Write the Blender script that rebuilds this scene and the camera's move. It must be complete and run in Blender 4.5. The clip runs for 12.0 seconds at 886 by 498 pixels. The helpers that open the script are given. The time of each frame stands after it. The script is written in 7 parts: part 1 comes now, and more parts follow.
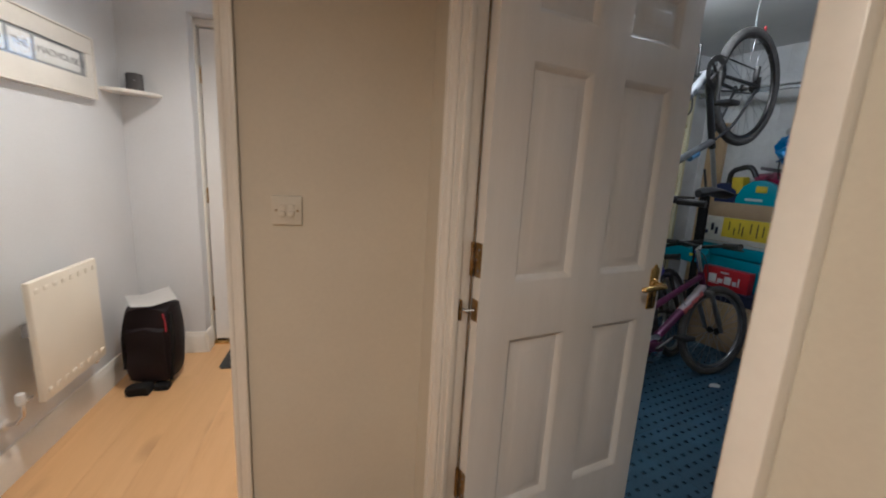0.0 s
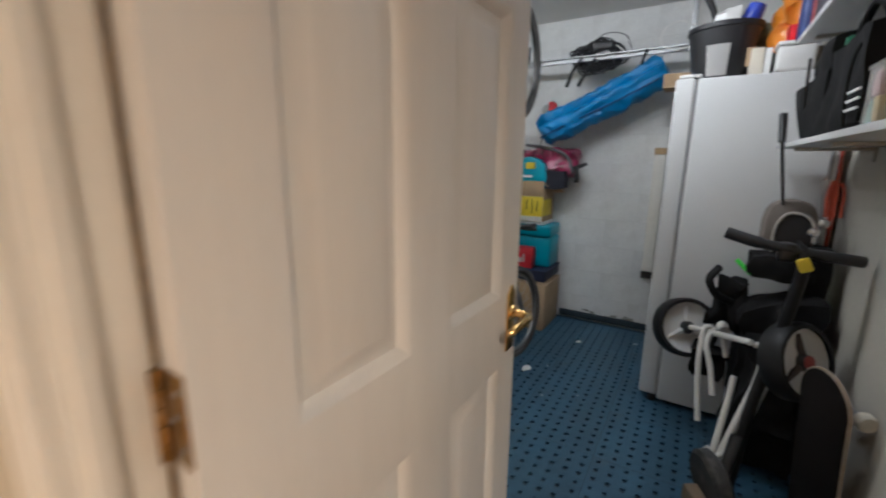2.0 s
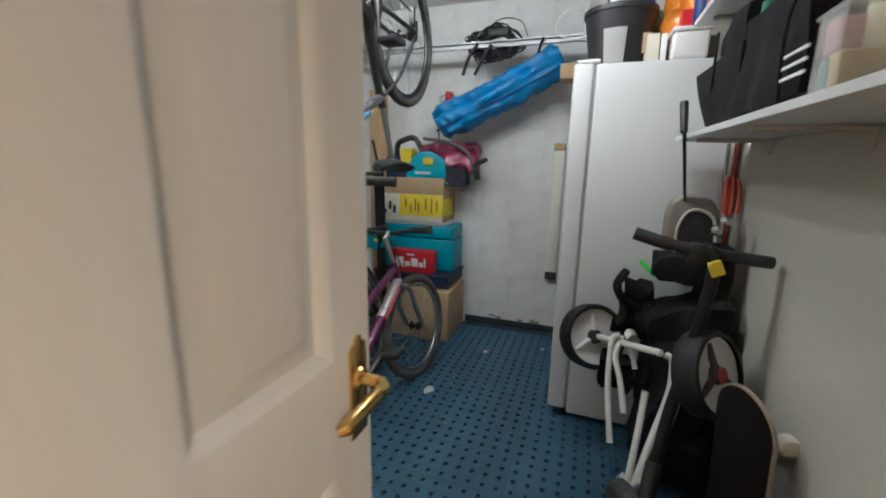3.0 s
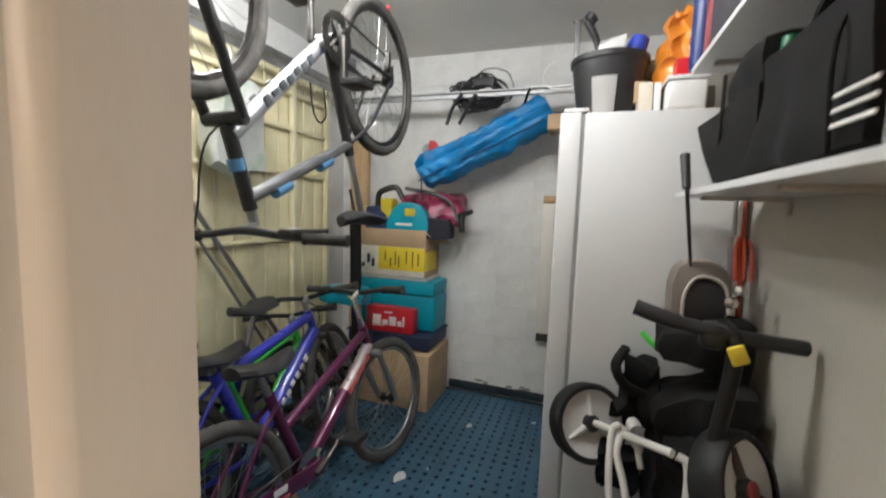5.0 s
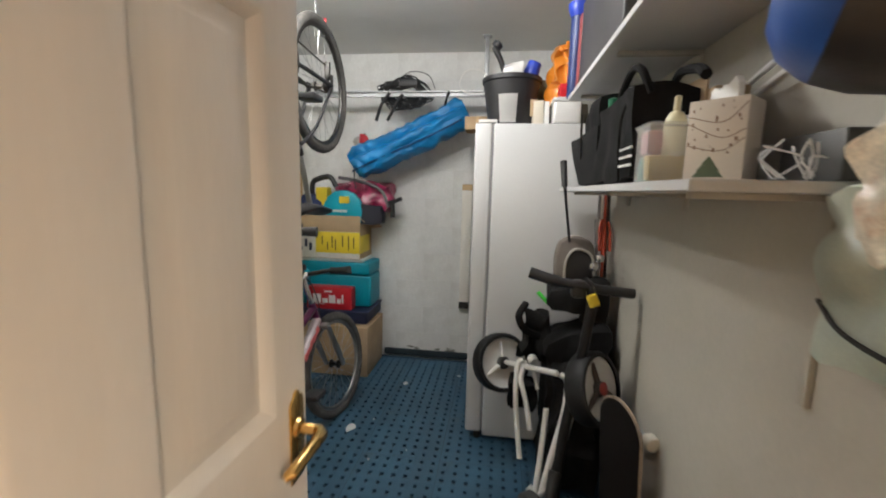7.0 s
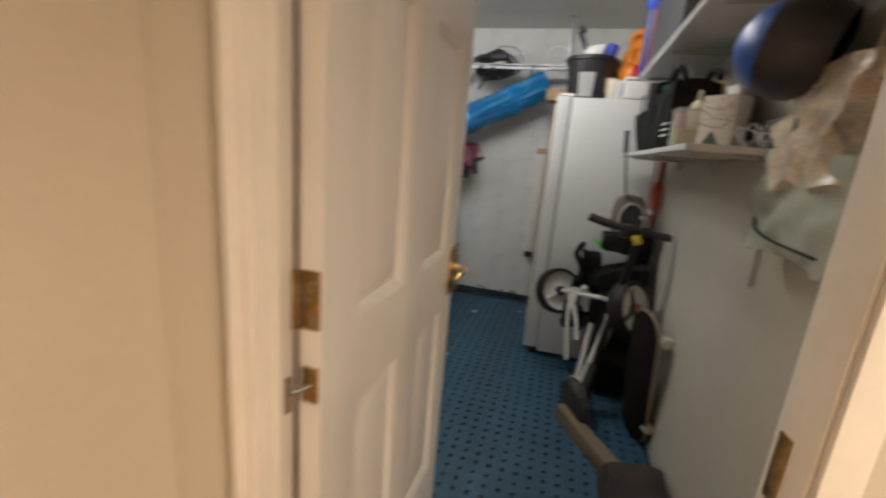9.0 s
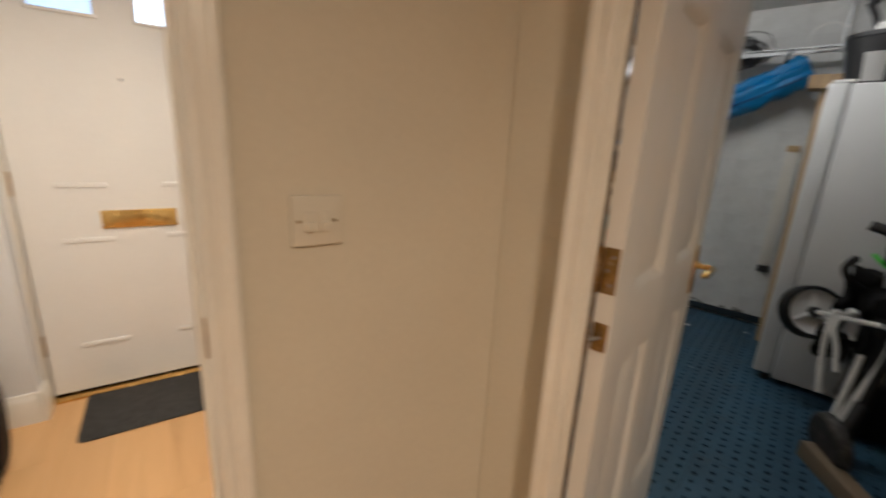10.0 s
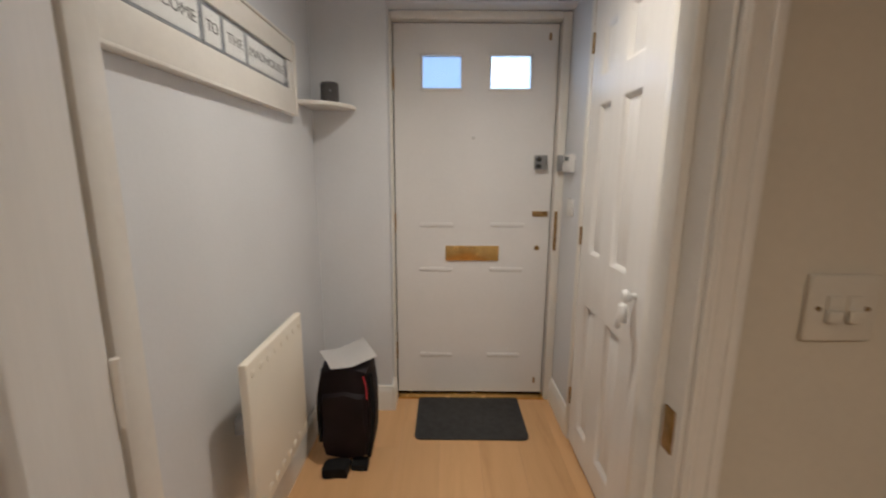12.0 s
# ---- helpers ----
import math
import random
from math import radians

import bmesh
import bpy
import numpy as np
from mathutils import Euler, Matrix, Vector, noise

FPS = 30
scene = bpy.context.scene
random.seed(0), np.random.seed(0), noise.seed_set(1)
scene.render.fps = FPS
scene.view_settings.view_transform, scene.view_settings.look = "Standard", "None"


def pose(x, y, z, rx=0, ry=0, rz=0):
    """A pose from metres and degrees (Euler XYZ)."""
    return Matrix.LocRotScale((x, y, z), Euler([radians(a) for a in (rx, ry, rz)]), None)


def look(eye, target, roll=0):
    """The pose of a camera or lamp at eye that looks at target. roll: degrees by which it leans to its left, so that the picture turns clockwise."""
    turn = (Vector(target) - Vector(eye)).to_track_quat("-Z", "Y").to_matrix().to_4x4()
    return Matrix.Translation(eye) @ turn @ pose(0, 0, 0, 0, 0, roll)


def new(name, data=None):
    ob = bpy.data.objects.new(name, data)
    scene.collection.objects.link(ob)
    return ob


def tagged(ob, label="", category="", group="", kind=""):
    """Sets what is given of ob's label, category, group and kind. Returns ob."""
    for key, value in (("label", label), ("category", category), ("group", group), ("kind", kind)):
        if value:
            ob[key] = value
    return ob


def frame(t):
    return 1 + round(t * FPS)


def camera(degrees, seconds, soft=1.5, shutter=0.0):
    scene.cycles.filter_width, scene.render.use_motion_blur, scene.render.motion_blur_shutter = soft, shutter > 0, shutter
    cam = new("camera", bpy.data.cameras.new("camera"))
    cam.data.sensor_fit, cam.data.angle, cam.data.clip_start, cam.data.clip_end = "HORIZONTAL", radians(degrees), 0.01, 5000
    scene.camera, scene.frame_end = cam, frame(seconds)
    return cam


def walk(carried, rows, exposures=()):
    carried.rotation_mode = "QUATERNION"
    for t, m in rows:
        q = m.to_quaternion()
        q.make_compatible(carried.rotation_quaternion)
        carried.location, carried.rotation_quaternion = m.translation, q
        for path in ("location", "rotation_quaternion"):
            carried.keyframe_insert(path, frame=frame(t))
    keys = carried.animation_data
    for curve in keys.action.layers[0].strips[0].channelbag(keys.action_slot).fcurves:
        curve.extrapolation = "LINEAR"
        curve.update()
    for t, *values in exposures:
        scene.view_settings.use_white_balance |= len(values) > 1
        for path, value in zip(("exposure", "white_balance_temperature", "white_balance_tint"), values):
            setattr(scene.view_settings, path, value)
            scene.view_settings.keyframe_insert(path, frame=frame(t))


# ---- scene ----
cam = camera(94.4, 12.0, soft=1.9, shutter=0.6)
METRES, EYE, TILT, LEAN, TURN = 8.0, 1.5, 0.0, 0.0, -27.3
PATH = [
    (0, (0.465, 0.631, 1.295), (0.922, 2.537, 0.898), 3.2),
    (0.5, (0.51, 0.79, 1.303), (1.067, 2.672, 0.919), 2.7),
    (1, (0.517, 0.994, 1.303), (1.353, 2.766, 0.902), 1.7),
    (1.5, (0.577, 1.121, 1.28), (1.687, 2.734, 0.868), 1.0),
    (2, (0.744, 1.236, 1.286), (2.098, 2.645, 0.862), 0.6),
    (2.5, (0.911, 1.309, 1.274), (2.461, 2.499, 0.847), 0.8),
    (2.7, (0.985, 1.336, 1.268), (2.594, 2.445, 0.843), 0.5),
    (4.3, (1.367, 1.45, 1.169), (3.008, 2.521, 0.765), 2.1),
    (4.5, (1.363, 1.452, 1.186), (3.004, 2.542, 0.838), 2.0),
    (5, (1.341, 1.425, 1.279), (3.001, 2.524, 1.085), 2.0),
    (5.5, (1.277, 1.412, 1.342), (3.003, 2.415, 1.231), 1.9),
    (6, (1.217, 1.391, 1.35), (3.016, 2.254, 1.204), 1.4),
    (6.5, (1.14, 1.374, 1.352), (2.968, 2.153, 1.127), 1.4),
    (7, (0.985, 1.321, 1.336), (2.82, 2.065, 1.053), 1.5),
    (7.2, (0.93, 1.305, 1.326), (2.766, 2.034, 1.018), 1.6),
    (8.8, (0.473, 1.204, 1.298), (2.244, 2.024, 0.86), 4.4),
    (9, (0.406, 1.186, 1.285), (2.092, 2.16, 0.827), 4.9),
    (9.5, (0.231, 1.143, 1.289), (1.633, 2.478, 0.788), 4.0),
    (10, (0.112, 1.19, 1.28), (1.207, 2.787, 0.777), 3.0),
    (10.5, (0.014, 1.239, 1.28), (0.776, 3.019, 0.779), 2.4),
    (11, (-0.037, 1.311, 1.273), (0.406, 3.202, 0.796), 2.1),
    (11.5, (-0.103, 1.348, 1.288), (0.08, 3.29, 0.848), 1.0),
    (12, (-0.151, 1.371, 1.304), (-0.16, 3.336, 0.929), 0.3),
]
walk(cam, [(t, look(eye, target, roll)) for t, eye, target, roll in PATH], [(0, -1.27, 5050, 10), (0.5, -1.02, 5150, 10), (1.0, -0.78, 5180, 10), (1.5, -0.62, 5240, 10), (2.0, -0.48, 5260, 10), (2.5, -0.34, 5250, 6), (4.3, 0.12, 5700, 10), (5.0, 0.08, 5700, 10), (7.0, -0.05, 5800, 10), (8.8, -0.42, 5800, 10), (9.5, -0.70, 5720, 10), (10.5, -1.4, 5600, 10), (11.0, -1.6, 5450, 10), (12.0, -1.8, 5250, 10)])
# ---- frames of reference ----
# The hall and porch run along x and y; the garage is turned by 14.5 degrees, with its origin at the hinge of its door.
GARAGE = pose(0.755, 1.64, 0, 0, 0, 14.5)
I4 = Matrix.Identity(4)

# ---- world and lights ----
world = bpy.data.worlds.new("world")
scene.world = world
world.use_nodes = True
wn = world.node_tree.nodes
sky = wn.new("ShaderNodeTexSky")
sky.sky_type, sky.sun_disc = "NISHITA", False
sky.sun_elevation, sky.sun_rotation = radians(12), radians(200)
world.node_tree.links.new(sky.outputs[0], wn["Background"].inputs[0])
wn["Background"].inputs[1].default_value = 0.12


def area_lamp(name, m, sx, sy, watts, colour):
    d = bpy.data.lights.new(name, "AREA")
    d.shape, d.size, d.size_y, d.energy, d.color = "RECTANGLE", sx, sy, watts, colour
    ob = new(name, d)
    ob.matrix_world = m
    return ob


WARM, COOL = (1.0, 0.76, 0.50), (1.0, 0.925, 0.80)
hall_spot = bpy.data.lights.new("hall_downlight", "SPOT")
hall_spot.energy, hall_spot.color, hall_spot.spot_size, hall_spot.spot_blend, hall_spot.shadow_soft_size = 480, WARM, radians(165), 1.0, 0.13
new("hall_downlight", hall_spot).matrix_world = pose(0.05, 0.15, 2.27)
spot = bpy.data.lights.new("porch_downlight", "SPOT")
spot.energy, spot.color, spot.spot_size, spot.spot_blend, spot.shadow_soft_size = 220, (1.0, 0.80, 0.56), radians(148), 1.0, 0.05
spot_ob = new("porch_downlight", spot)
spot_ob.matrix_world = pose(-0.05, 2.60, 2.29)
for i in range(3):
    tube_lamp = bpy.data.lights.new("garage_tube_light", "POINT")
    tube_lamp.energy, tube_lamp.color, tube_lamp.shadow_soft_size = 20.0, COOL, 0.07
    new("garage_tube_light", tube_lamp).matrix_world = GARAGE @ pose(1.62, -0.14 + 0.50 * i, 2.23)

# daylight in the two small panes of the front door
for x, watts, tint in ((-0.172, 0.24, (0.42, 0.66, 1.0)), (0.180, 1.3, (0.68, 0.84, 1.0))):
    area_lamp("pane_daylight", pose(x, 3.66, 1.798, 90, 0, 180), 0.21, 0.17, watts, tint)

# ---- materials ----


def material(name, colour, rough=0.5, metal=0.0, var=0.12, scale=6.0, bump=0.1, fine=180.0, spec=0.5, coat=0.0, alpha=1.0, trans=0.0, dirt=None, dirt_amount=0.0, stretch=(1, 1, 1)):
    """A principled surface whose colour and gloss vary at a coarse and a fine scale, with relief and optional stains."""
    m = bpy.data.materials.new(name)
    m.use_nodes = True
    n, l = m.node_tree.nodes, m.node_tree.links
    b = n["Principled BSDF"]
    co = n.new("ShaderNodeTexCoord")
    mp = n.new("ShaderNodeMapping")
    mp.inputs["Scale"].default_value = stretch
    l.new(co.outputs["Object"], mp.inputs[0])
    big, small = n.new("ShaderNodeTexNoise"), n.new("ShaderNodeTexNoise")
    for t, s in ((big, scale), (small, fine)):
        t.inputs["Scale"].default_value = s
        t.inputs["Detail"].default_value = 5
        l.new(mp.outputs[0], t.inputs["Vector"])
    ramp = n.new("ShaderNodeMapRange")
    ramp.inputs[1].default_value, ramp.inputs[2].default_value = 0.3, 0.7
    ramp.inputs[3].default_value, ramp.inputs[4].default_value = 1 - var, 1 + var * 0.6
    l.new(big.outputs[0], ramp.inputs[0])
    r2 = n.new("ShaderNodeMapRange")
    r2.inputs[1].default_value, r2.inputs[2].default_value = 0.3, 0.7
    r2.inputs[3].default_value, r2.inputs[4].default_value = 1 - var * 0.35, 1 + var * 0.35
    l.new(small.outputs[0], r2.inputs[0])
    mul = n.new("ShaderNodeMath")
    mul.operation = "MULTIPLY"
    l.new(ramp.outputs[0], mul.inputs[0])
    l.new(r2.outputs[0], mul.inputs[1])
    mix = n.new("ShaderNodeVectorMath")
    mix.operation = "SCALE"
    mix.inputs[0].default_value = colour[:3]
    l.new(mul.outputs[0], mix.inputs["Scale"])
    out = mix.outputs[0]
    if dirt:
        dn = n.new("ShaderNodeTexNoise")
        dn.inputs["Scale"].default_value, dn.inputs["Detail"].default_value, dn.inputs["Roughness"].default_value = scale * 0.7, 8, 0.65
        l.new(co.outputs["Object"], dn.inputs["Vector"])
        dr = n.new("ShaderNodeMapRange")
        dr.inputs[1].default_value, dr.inputs[2].default_value, dr.inputs[3].default_value, dr.inputs[4].default_value = 0.52, 0.72, 0, dirt_amount
        l.new(dn.outputs[0], dr.inputs[0])
        mx = n.new("ShaderNodeMix")
        mx.data_type = "RGBA"
        l.new(dr.outputs[0], mx.inputs[0])
        l.new(out, mx.inputs[6])
        mx.inputs[7].default_value = (*dirt, 1)
        out = mx.outputs[2]
    l.new(out, b.inputs["Base Color"])
    rr = n.new("ShaderNodeMapRange")
    rr.inputs[3].default_value, rr.inputs[4].default_value = max(0.02, rough - 0.1), min(1, rough + 0.1)
    l.new(big.outputs[0], rr.inputs[0])
    l.new(rr.outputs[0], b.inputs["Roughness"])
    b.inputs["Metallic"].default_value = metal
    b.inputs["Specular IOR Level"].default_value = spec
    b.inputs["Coat Weight"].default_value = coat
    b.inputs["Alpha"].default_value = alpha
    b.inputs["Transmission Weight"].default_value = trans
    if bump:
        bp = n.new("ShaderNodeBump")
        bp.inputs["Strength"].default_value, bp.inputs["Distance"].default_value = bump, 0.004
        l.new(small.outputs[0], bp.inputs["Height"])
        l.new(bp.outputs[0], b.inputs["Normal"])
    return m


def emission(name, colour, strength):
    m = bpy.data.materials.new(name)
    m.use_nodes = True
    b = m.node_tree.nodes["Principled BSDF"]
    b.inputs["Base Color"].default_value = (*colour, 1)
    b.inputs["Emission Color"].default_value = (*colour, 1)
    b.inputs["Emission Strength"].default_value = strength
    return m


def grain_wood(name, light, dark, scale=3.0, rough=0.45, along=0, spread=(0.9, 1.08), knots=0.0):
    """Long grain along one axis, with knots and darker streaks."""
    m = bpy.data.materials.new(name)
    m.use_nodes = True
    n, l = m.node_tree.nodes, m.node_tree.links
    b = n["Principled BSDF"]
    co, mp, info = n.new("ShaderNodeTexCoord"), n.new("ShaderNodeMapping"), n.new("ShaderNodeObjectInfo")
    st = [1.0, 1.0, 1.0]
    st[along] = 0.09
    mp.inputs["Scale"].default_value = st
    off = n.new("ShaderNodeVectorMath")
    off.operation = "MULTIPLY_ADD"
    off.inputs[1].default_value = (1, 1, 1)
    sc = n.new("ShaderNodeVectorMath")
    sc.operation = "SCALE"
    sc.inputs[0].default_value = (7.3, 3.1, 5.7)
    l.new(info.outputs["Random"], sc.inputs["Scale"])
    l.new(co.outputs["Object"], off.inputs[0])
    l.new(sc.outputs[0], off.inputs[2])
    l.new(off.outputs[0], mp.inputs[0])
    a, c = n.new("ShaderNodeTexNoise"), n.new("ShaderNodeTexNoise")
    a.inputs["Scale"].default_value, a.inputs["Detail"].default_value, a.inputs["Distortion"].default_value = scale * 5, 7, 1.2
    c.inputs["Scale"].default_value, c.inputs["Detail"].default_value = scale * 60, 3
    l.new(mp.outputs[0], a.inputs["Vector"])
    l.new(mp.outputs[0], c.inputs["Vector"])
    add = n.new("ShaderNodeMath")
    add.operation = "MULTIPLY_ADD"
    add.inputs[1].default_value = 0.28
    l.new(c.outputs[0], add.inputs[0])
    l.new(a.outputs[0], add.inputs[2])
    ramp = n.new("ShaderNodeValToRGB")
    e = ramp.color_ramp.elements
    e[0].position, e[0].color = 0.38, (*dark, 1)
    e[1].position, e[1].color = 0.80, (*light, 1)
    mid = e.new(0.56)
    mid.color = (*[0.35 * d + 0.65 * i for d, i in zip(dark, light)], 1)
    l.new(add.outputs[0], ramp.inputs[0])
    hv = n.new("ShaderNodeHueSaturation")
    vr = n.new("ShaderNodeMapRange")
    vr.inputs[3].default_value, vr.inputs[4].default_value = spread
    l.new(info.outputs["Random"], vr.inputs[0])
    l.new(vr.outputs[0], hv.inputs["Value"])
    l.new(ramp.outputs[0], hv.inputs["Color"])
    out = hv.outputs[0]
    if knots:
        kv, kd, km = n.new("ShaderNodeTexVoronoi"), n.new("ShaderNodeMapRange"), n.new("ShaderNodeMix")
        kp = n.new("ShaderNodeMapping")
        kp.inputs["Scale"].default_value = [0.45 if i == along else 1.0 for i in range(3)]
        kv.inputs["Scale"].default_value = 3.1
        l.new(off.outputs[0], kp.inputs[0])
        l.new(kp.outputs[0], kv.inputs["Vector"])
        kd.inputs[1].default_value, kd.inputs[2].default_value, kd.inputs[3].default_value, kd.inputs[4].default_value = 0.03, 0.17, knots, 0.0
        l.new(kv.outputs["Distance"], kd.inputs[0])
        km.data_type = "RGBA"
        l.new(kd.outputs[0], km.inputs[0])
        l.new(out, km.inputs[6])
        km.inputs[7].default_value = (*[0.45 * d for d in dark], 1)
        out = km.outputs[2]
    l.new(out, b.inputs["Base Color"])
    b.inputs["Roughness"].default_value = rough
    bp = n.new("ShaderNodeBump")
    bp.inputs["Strength"].default_value, bp.inputs["Distance"].default_value = 0.15, 0.002
    l.new(add.outputs[0], bp.inputs["Height"])
    l.new(bp.outputs[0], b.inputs["Normal"])
    return m


HALL_PAINT = material("hall_paint", (0.63, 0.585, 0.485), 0.6, var=0.05, scale=2.2, bump=0.12, fine=90)
PORCH_PAINT = material("porch_paint", (0.70, 0.71, 0.73), 0.55, var=0.04, scale=2.5, bump=0.1, fine=90)
CEIL_PAINT = material("ceiling_paint", (0.78, 0.77, 0.75), 0.8, var=0.05, scale=3, bump=0.1, fine=120)
GLOSS_WHITE = material("gloss_white_paint", (0.80, 0.77, 0.71), 0.32, var=0.05, scale=4, bump=0.05, fine=60)
DOOR_WHITE = material("white_door_paint", (0.80, 0.78, 0.75), 0.35, var=0.04, scale=3, bump=0.035, fine=38, stretch=(6, 6, 0.7))
PVC_WHITE = material("front_door_paint", (0.80, 0.79, 0.78), 0.22, var=0.03, scale=3, bump=0.03, fine=50)
BLOCK_WHITE = material("painted_block", (0.76, 0.76, 0.75), 0.75, var=0.1, scale=5, bump=0.5, fine=60, dirt=(0.42, 0.40, 0.37), dirt_amount=0.28)
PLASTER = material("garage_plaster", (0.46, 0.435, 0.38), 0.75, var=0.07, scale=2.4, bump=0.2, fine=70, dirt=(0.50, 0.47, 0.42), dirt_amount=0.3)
MORTAR = material("mortar", (0.72, 0.72, 0.71), 0.9, var=0.15, scale=9, bump=0.4)
DARK_GAP = material("dark_gap", (0.03, 0.027, 0.025), 0.9, var=0.2)
OAK = grain_wood("oak_floor", (0.65, 0.40, 0.185), (0.53, 0.31, 0.135), 2.2, 0.36, along=1, spread=(0.96, 1.03), knots=0.55)
PINE = grain_wood("pine_board", (0.60, 0.43, 0.24), (0.40, 0.25, 0.11), 3.0, 0.6, along=2)
OLD_WOOD = grain_wood("old_timber", (0.22, 0.16, 0.10), (0.10, 0.07, 0.04), 3.0, 0.7, along=0)
BRASS = material("brass", (0.72, 0.48, 0.17), 0.25, 1.0, var=0.15, scale=20, bump=0.05)
# brown that stands in for the shade inside the door's hinge gap
HINGE_SHADE = material("hinge_gap_shade", (0.21, 0.15, 0.085), 0.85, var=0.5, scale=40, bump=0.3)
OLD_BRASS = material("paint_flecked_brass", (0.36, 0.23, 0.09), 0.45, 1.0, var=0.35, scale=60, bump=0.3, dirt=(0.62, 0.55, 0.42), dirt_amount=0.5)
CHROME = material("chrome", (0.75, 0.75, 0.76), 0.18, 1.0, var=0.08, scale=20, bump=0.02)
STEEL = material("galvanised_steel", (0.38, 0.385, 0.39), 0.48, 1.0, var=0.18, scale=14, bump=0.1)
WHITE_PLASTIC = material("white_plastic", (0.80, 0.79, 0.77), 0.38, var=0.05, scale=8, bump=0.03)
BLACK_PLASTIC = material("black_plastic", (0.022, 0.022, 0.024), 0.45, var=0.25, scale=15, bump=0.12)
RUBBER = material("tyre_rubber", (0.035, 0.034, 0.033), 0.75, var=0.3, scale=25, bump=0.4, dirt=(0.16, 0.14, 0.12), dirt_amount=0.45)
GREY_RUBBER = material("dusty_tyre_rubber", (0.085, 0.08, 0.075), 0.8, var=0.3, scale=25, bump=0.4, dirt=(0.2, 0.18, 0.16), dirt_amount=0.5)
FABRIC_BLACK = material("black_fabric", (0.015, 0.0145, 0.0145), 0.9, var=0.3, scale=20, bump=0.3, fine=350, spec=0.12)
FRIDGE_WHITE = material("white_enamel", (0.66, 0.66, 0.66), 0.5, var=0.035, scale=2.5, bump=0.06, fine=160, dirt=(0.6, 0.6, 0.58), dirt_amount=0.15)
MAT_BLUE = material("blue_floor_mat", (0.035, 0.094, 0.158), 0.5, var=0.35, scale=3.2, bump=0.3, fine=120, dirt=(0.11, 0.14, 0.16), dirt_amount=0.55)
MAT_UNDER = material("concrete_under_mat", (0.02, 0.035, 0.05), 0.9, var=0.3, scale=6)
DOORMAT = material("grey_doormat", (0.045, 0.045, 0.045), 0.95, var=0.3, scale=30, bump=0.9, fine=420)

# ---- mesh tools ----


def put_mesh(name, bm, mat, smooth=True, angle=38):
    me = bpy.data.meshes.new(name)
    bm.normal_update()
    bm.to_mesh(me)
    bm.free()
    me.materials.append(mat)
    if smooth and me.polygons:
        me.polygons.foreach_set("use_smooth", [True] * len(me.polygons))
        me.set_sharp_from_angle(angle=radians(angle))
    return me


def part(name, bm, mat, parent, label="", m=None):
    """Links a bmesh as one mesh object under a thing or a part."""
    ob = new(name, put_mesh(name, bm, mat))
    ob.parent = parent
    if m is not None:
        ob.matrix_basis = m
    return tagged(ob, label)


def thing(name, m, label, category, group="", kind=""):
    ob = new(name)
    ob.empty_display_size = 0.05
    ob.matrix_basis = m
    return tagged(ob, label, category, group, kind)


def solid(name, bm, mat, m=I4, label="", category="", group="", kind=""):
    ob = new(name, put_mesh(name, bm, mat))
    ob.matrix_basis = m
    return tagged(ob, label, category, group, kind)


def box(x0, x1, y0, y1, z0, z1, r=0.0, seg=2, bm=None):
    """A box between two corners, with edges rounded by r."""
    own = bmesh.new()
    bmesh.ops.create_cube(own, size=1)
    for v in own.verts:
        v.co = Vector(((x0 + x1) / 2 + v.co.x * (x1 - x0), (y0 + y1) / 2 + v.co.y * (y1 - y0), (z0 + z1) / 2 + v.co.z * (z1 - z0)))
    if r:
        bmesh.ops.bevel(own, geom=list(own.edges), offset=r, segments=seg, profile=0.5, affect="EDGES")
    return own if bm is None else join(bm, own)


def join(bm, other, m=None):
    """Adds another bmesh to bm, by the pose m, and frees it."""
    new_verts = [bm.verts.new(m @ v.co if m is not None else v.co) for v in other.verts]
    other.verts.index_update()
    for f in other.faces:
        try:
            bm.faces.new([new_verts[v.index] for v in f.verts])
        except ValueError:
            pass
    other.free()
    return bm


def tube(points, r, n=10, closed=False, bm=None, caps=True):
    """A round bar swept along points; r is one radius or one for each point."""
    bm = bmesh.new() if bm is None else bm
    pts = [Vector(p) for p in points]
    k = len(pts)
    rs = [r] * k if isinstance(r, (int, float)) else list(r)
    rings, side = [], None
    for i, p in enumerate(pts):
        a = pts[i - 1] if (i or closed) else p
        b = pts[(i + 1) % k] if (i < k - 1 or closed) else p
        d = (b - a).normalized()
        if side is None:
            side = d.orthogonal().normalized()
        side = (side - d * side.dot(d)).normalized()
        up = d.cross(side)
        rings.append([bm.verts.new(p + rs[i] * (math.cos(2 * math.pi * j / n) * side + math.sin(2 * math.pi * j / n) * up)) for j in range(n)])
    for i in range(k if closed else k - 1):
        a, b = rings[i], rings[(i + 1) % k]
        for j in range(n):
            bm.faces.new((a[j], a[(j + 1) % n], b[(j + 1) % n], b[j]))
    if caps and not closed:
        bm.faces.new(rings[0][::-1])
        bm.faces.new(rings[-1])
    return bm


def curve_points(ctrl, steps=8):
    """A smooth line (Catmull-Rom) through control points."""
    c = [Vector(p) for p in ctrl]
    c = [2 * c[0] - c[1], *c, 2 * c[-1] - c[-2]]
    out = []
    for i in range(1, len(c) - 2):
        for s in range(steps):
            t = s / steps
            a, b, d, e = c[i - 1], c[i], c[i + 1], c[i + 2]
            out.append(0.5 * (2 * b + (d - a) * t + (2 * a - 5 * b + 4 * d - e) * t * t + (3 * b - a - 3 * d + e) * t ** 3))
    out.append(c[-2])
    return out


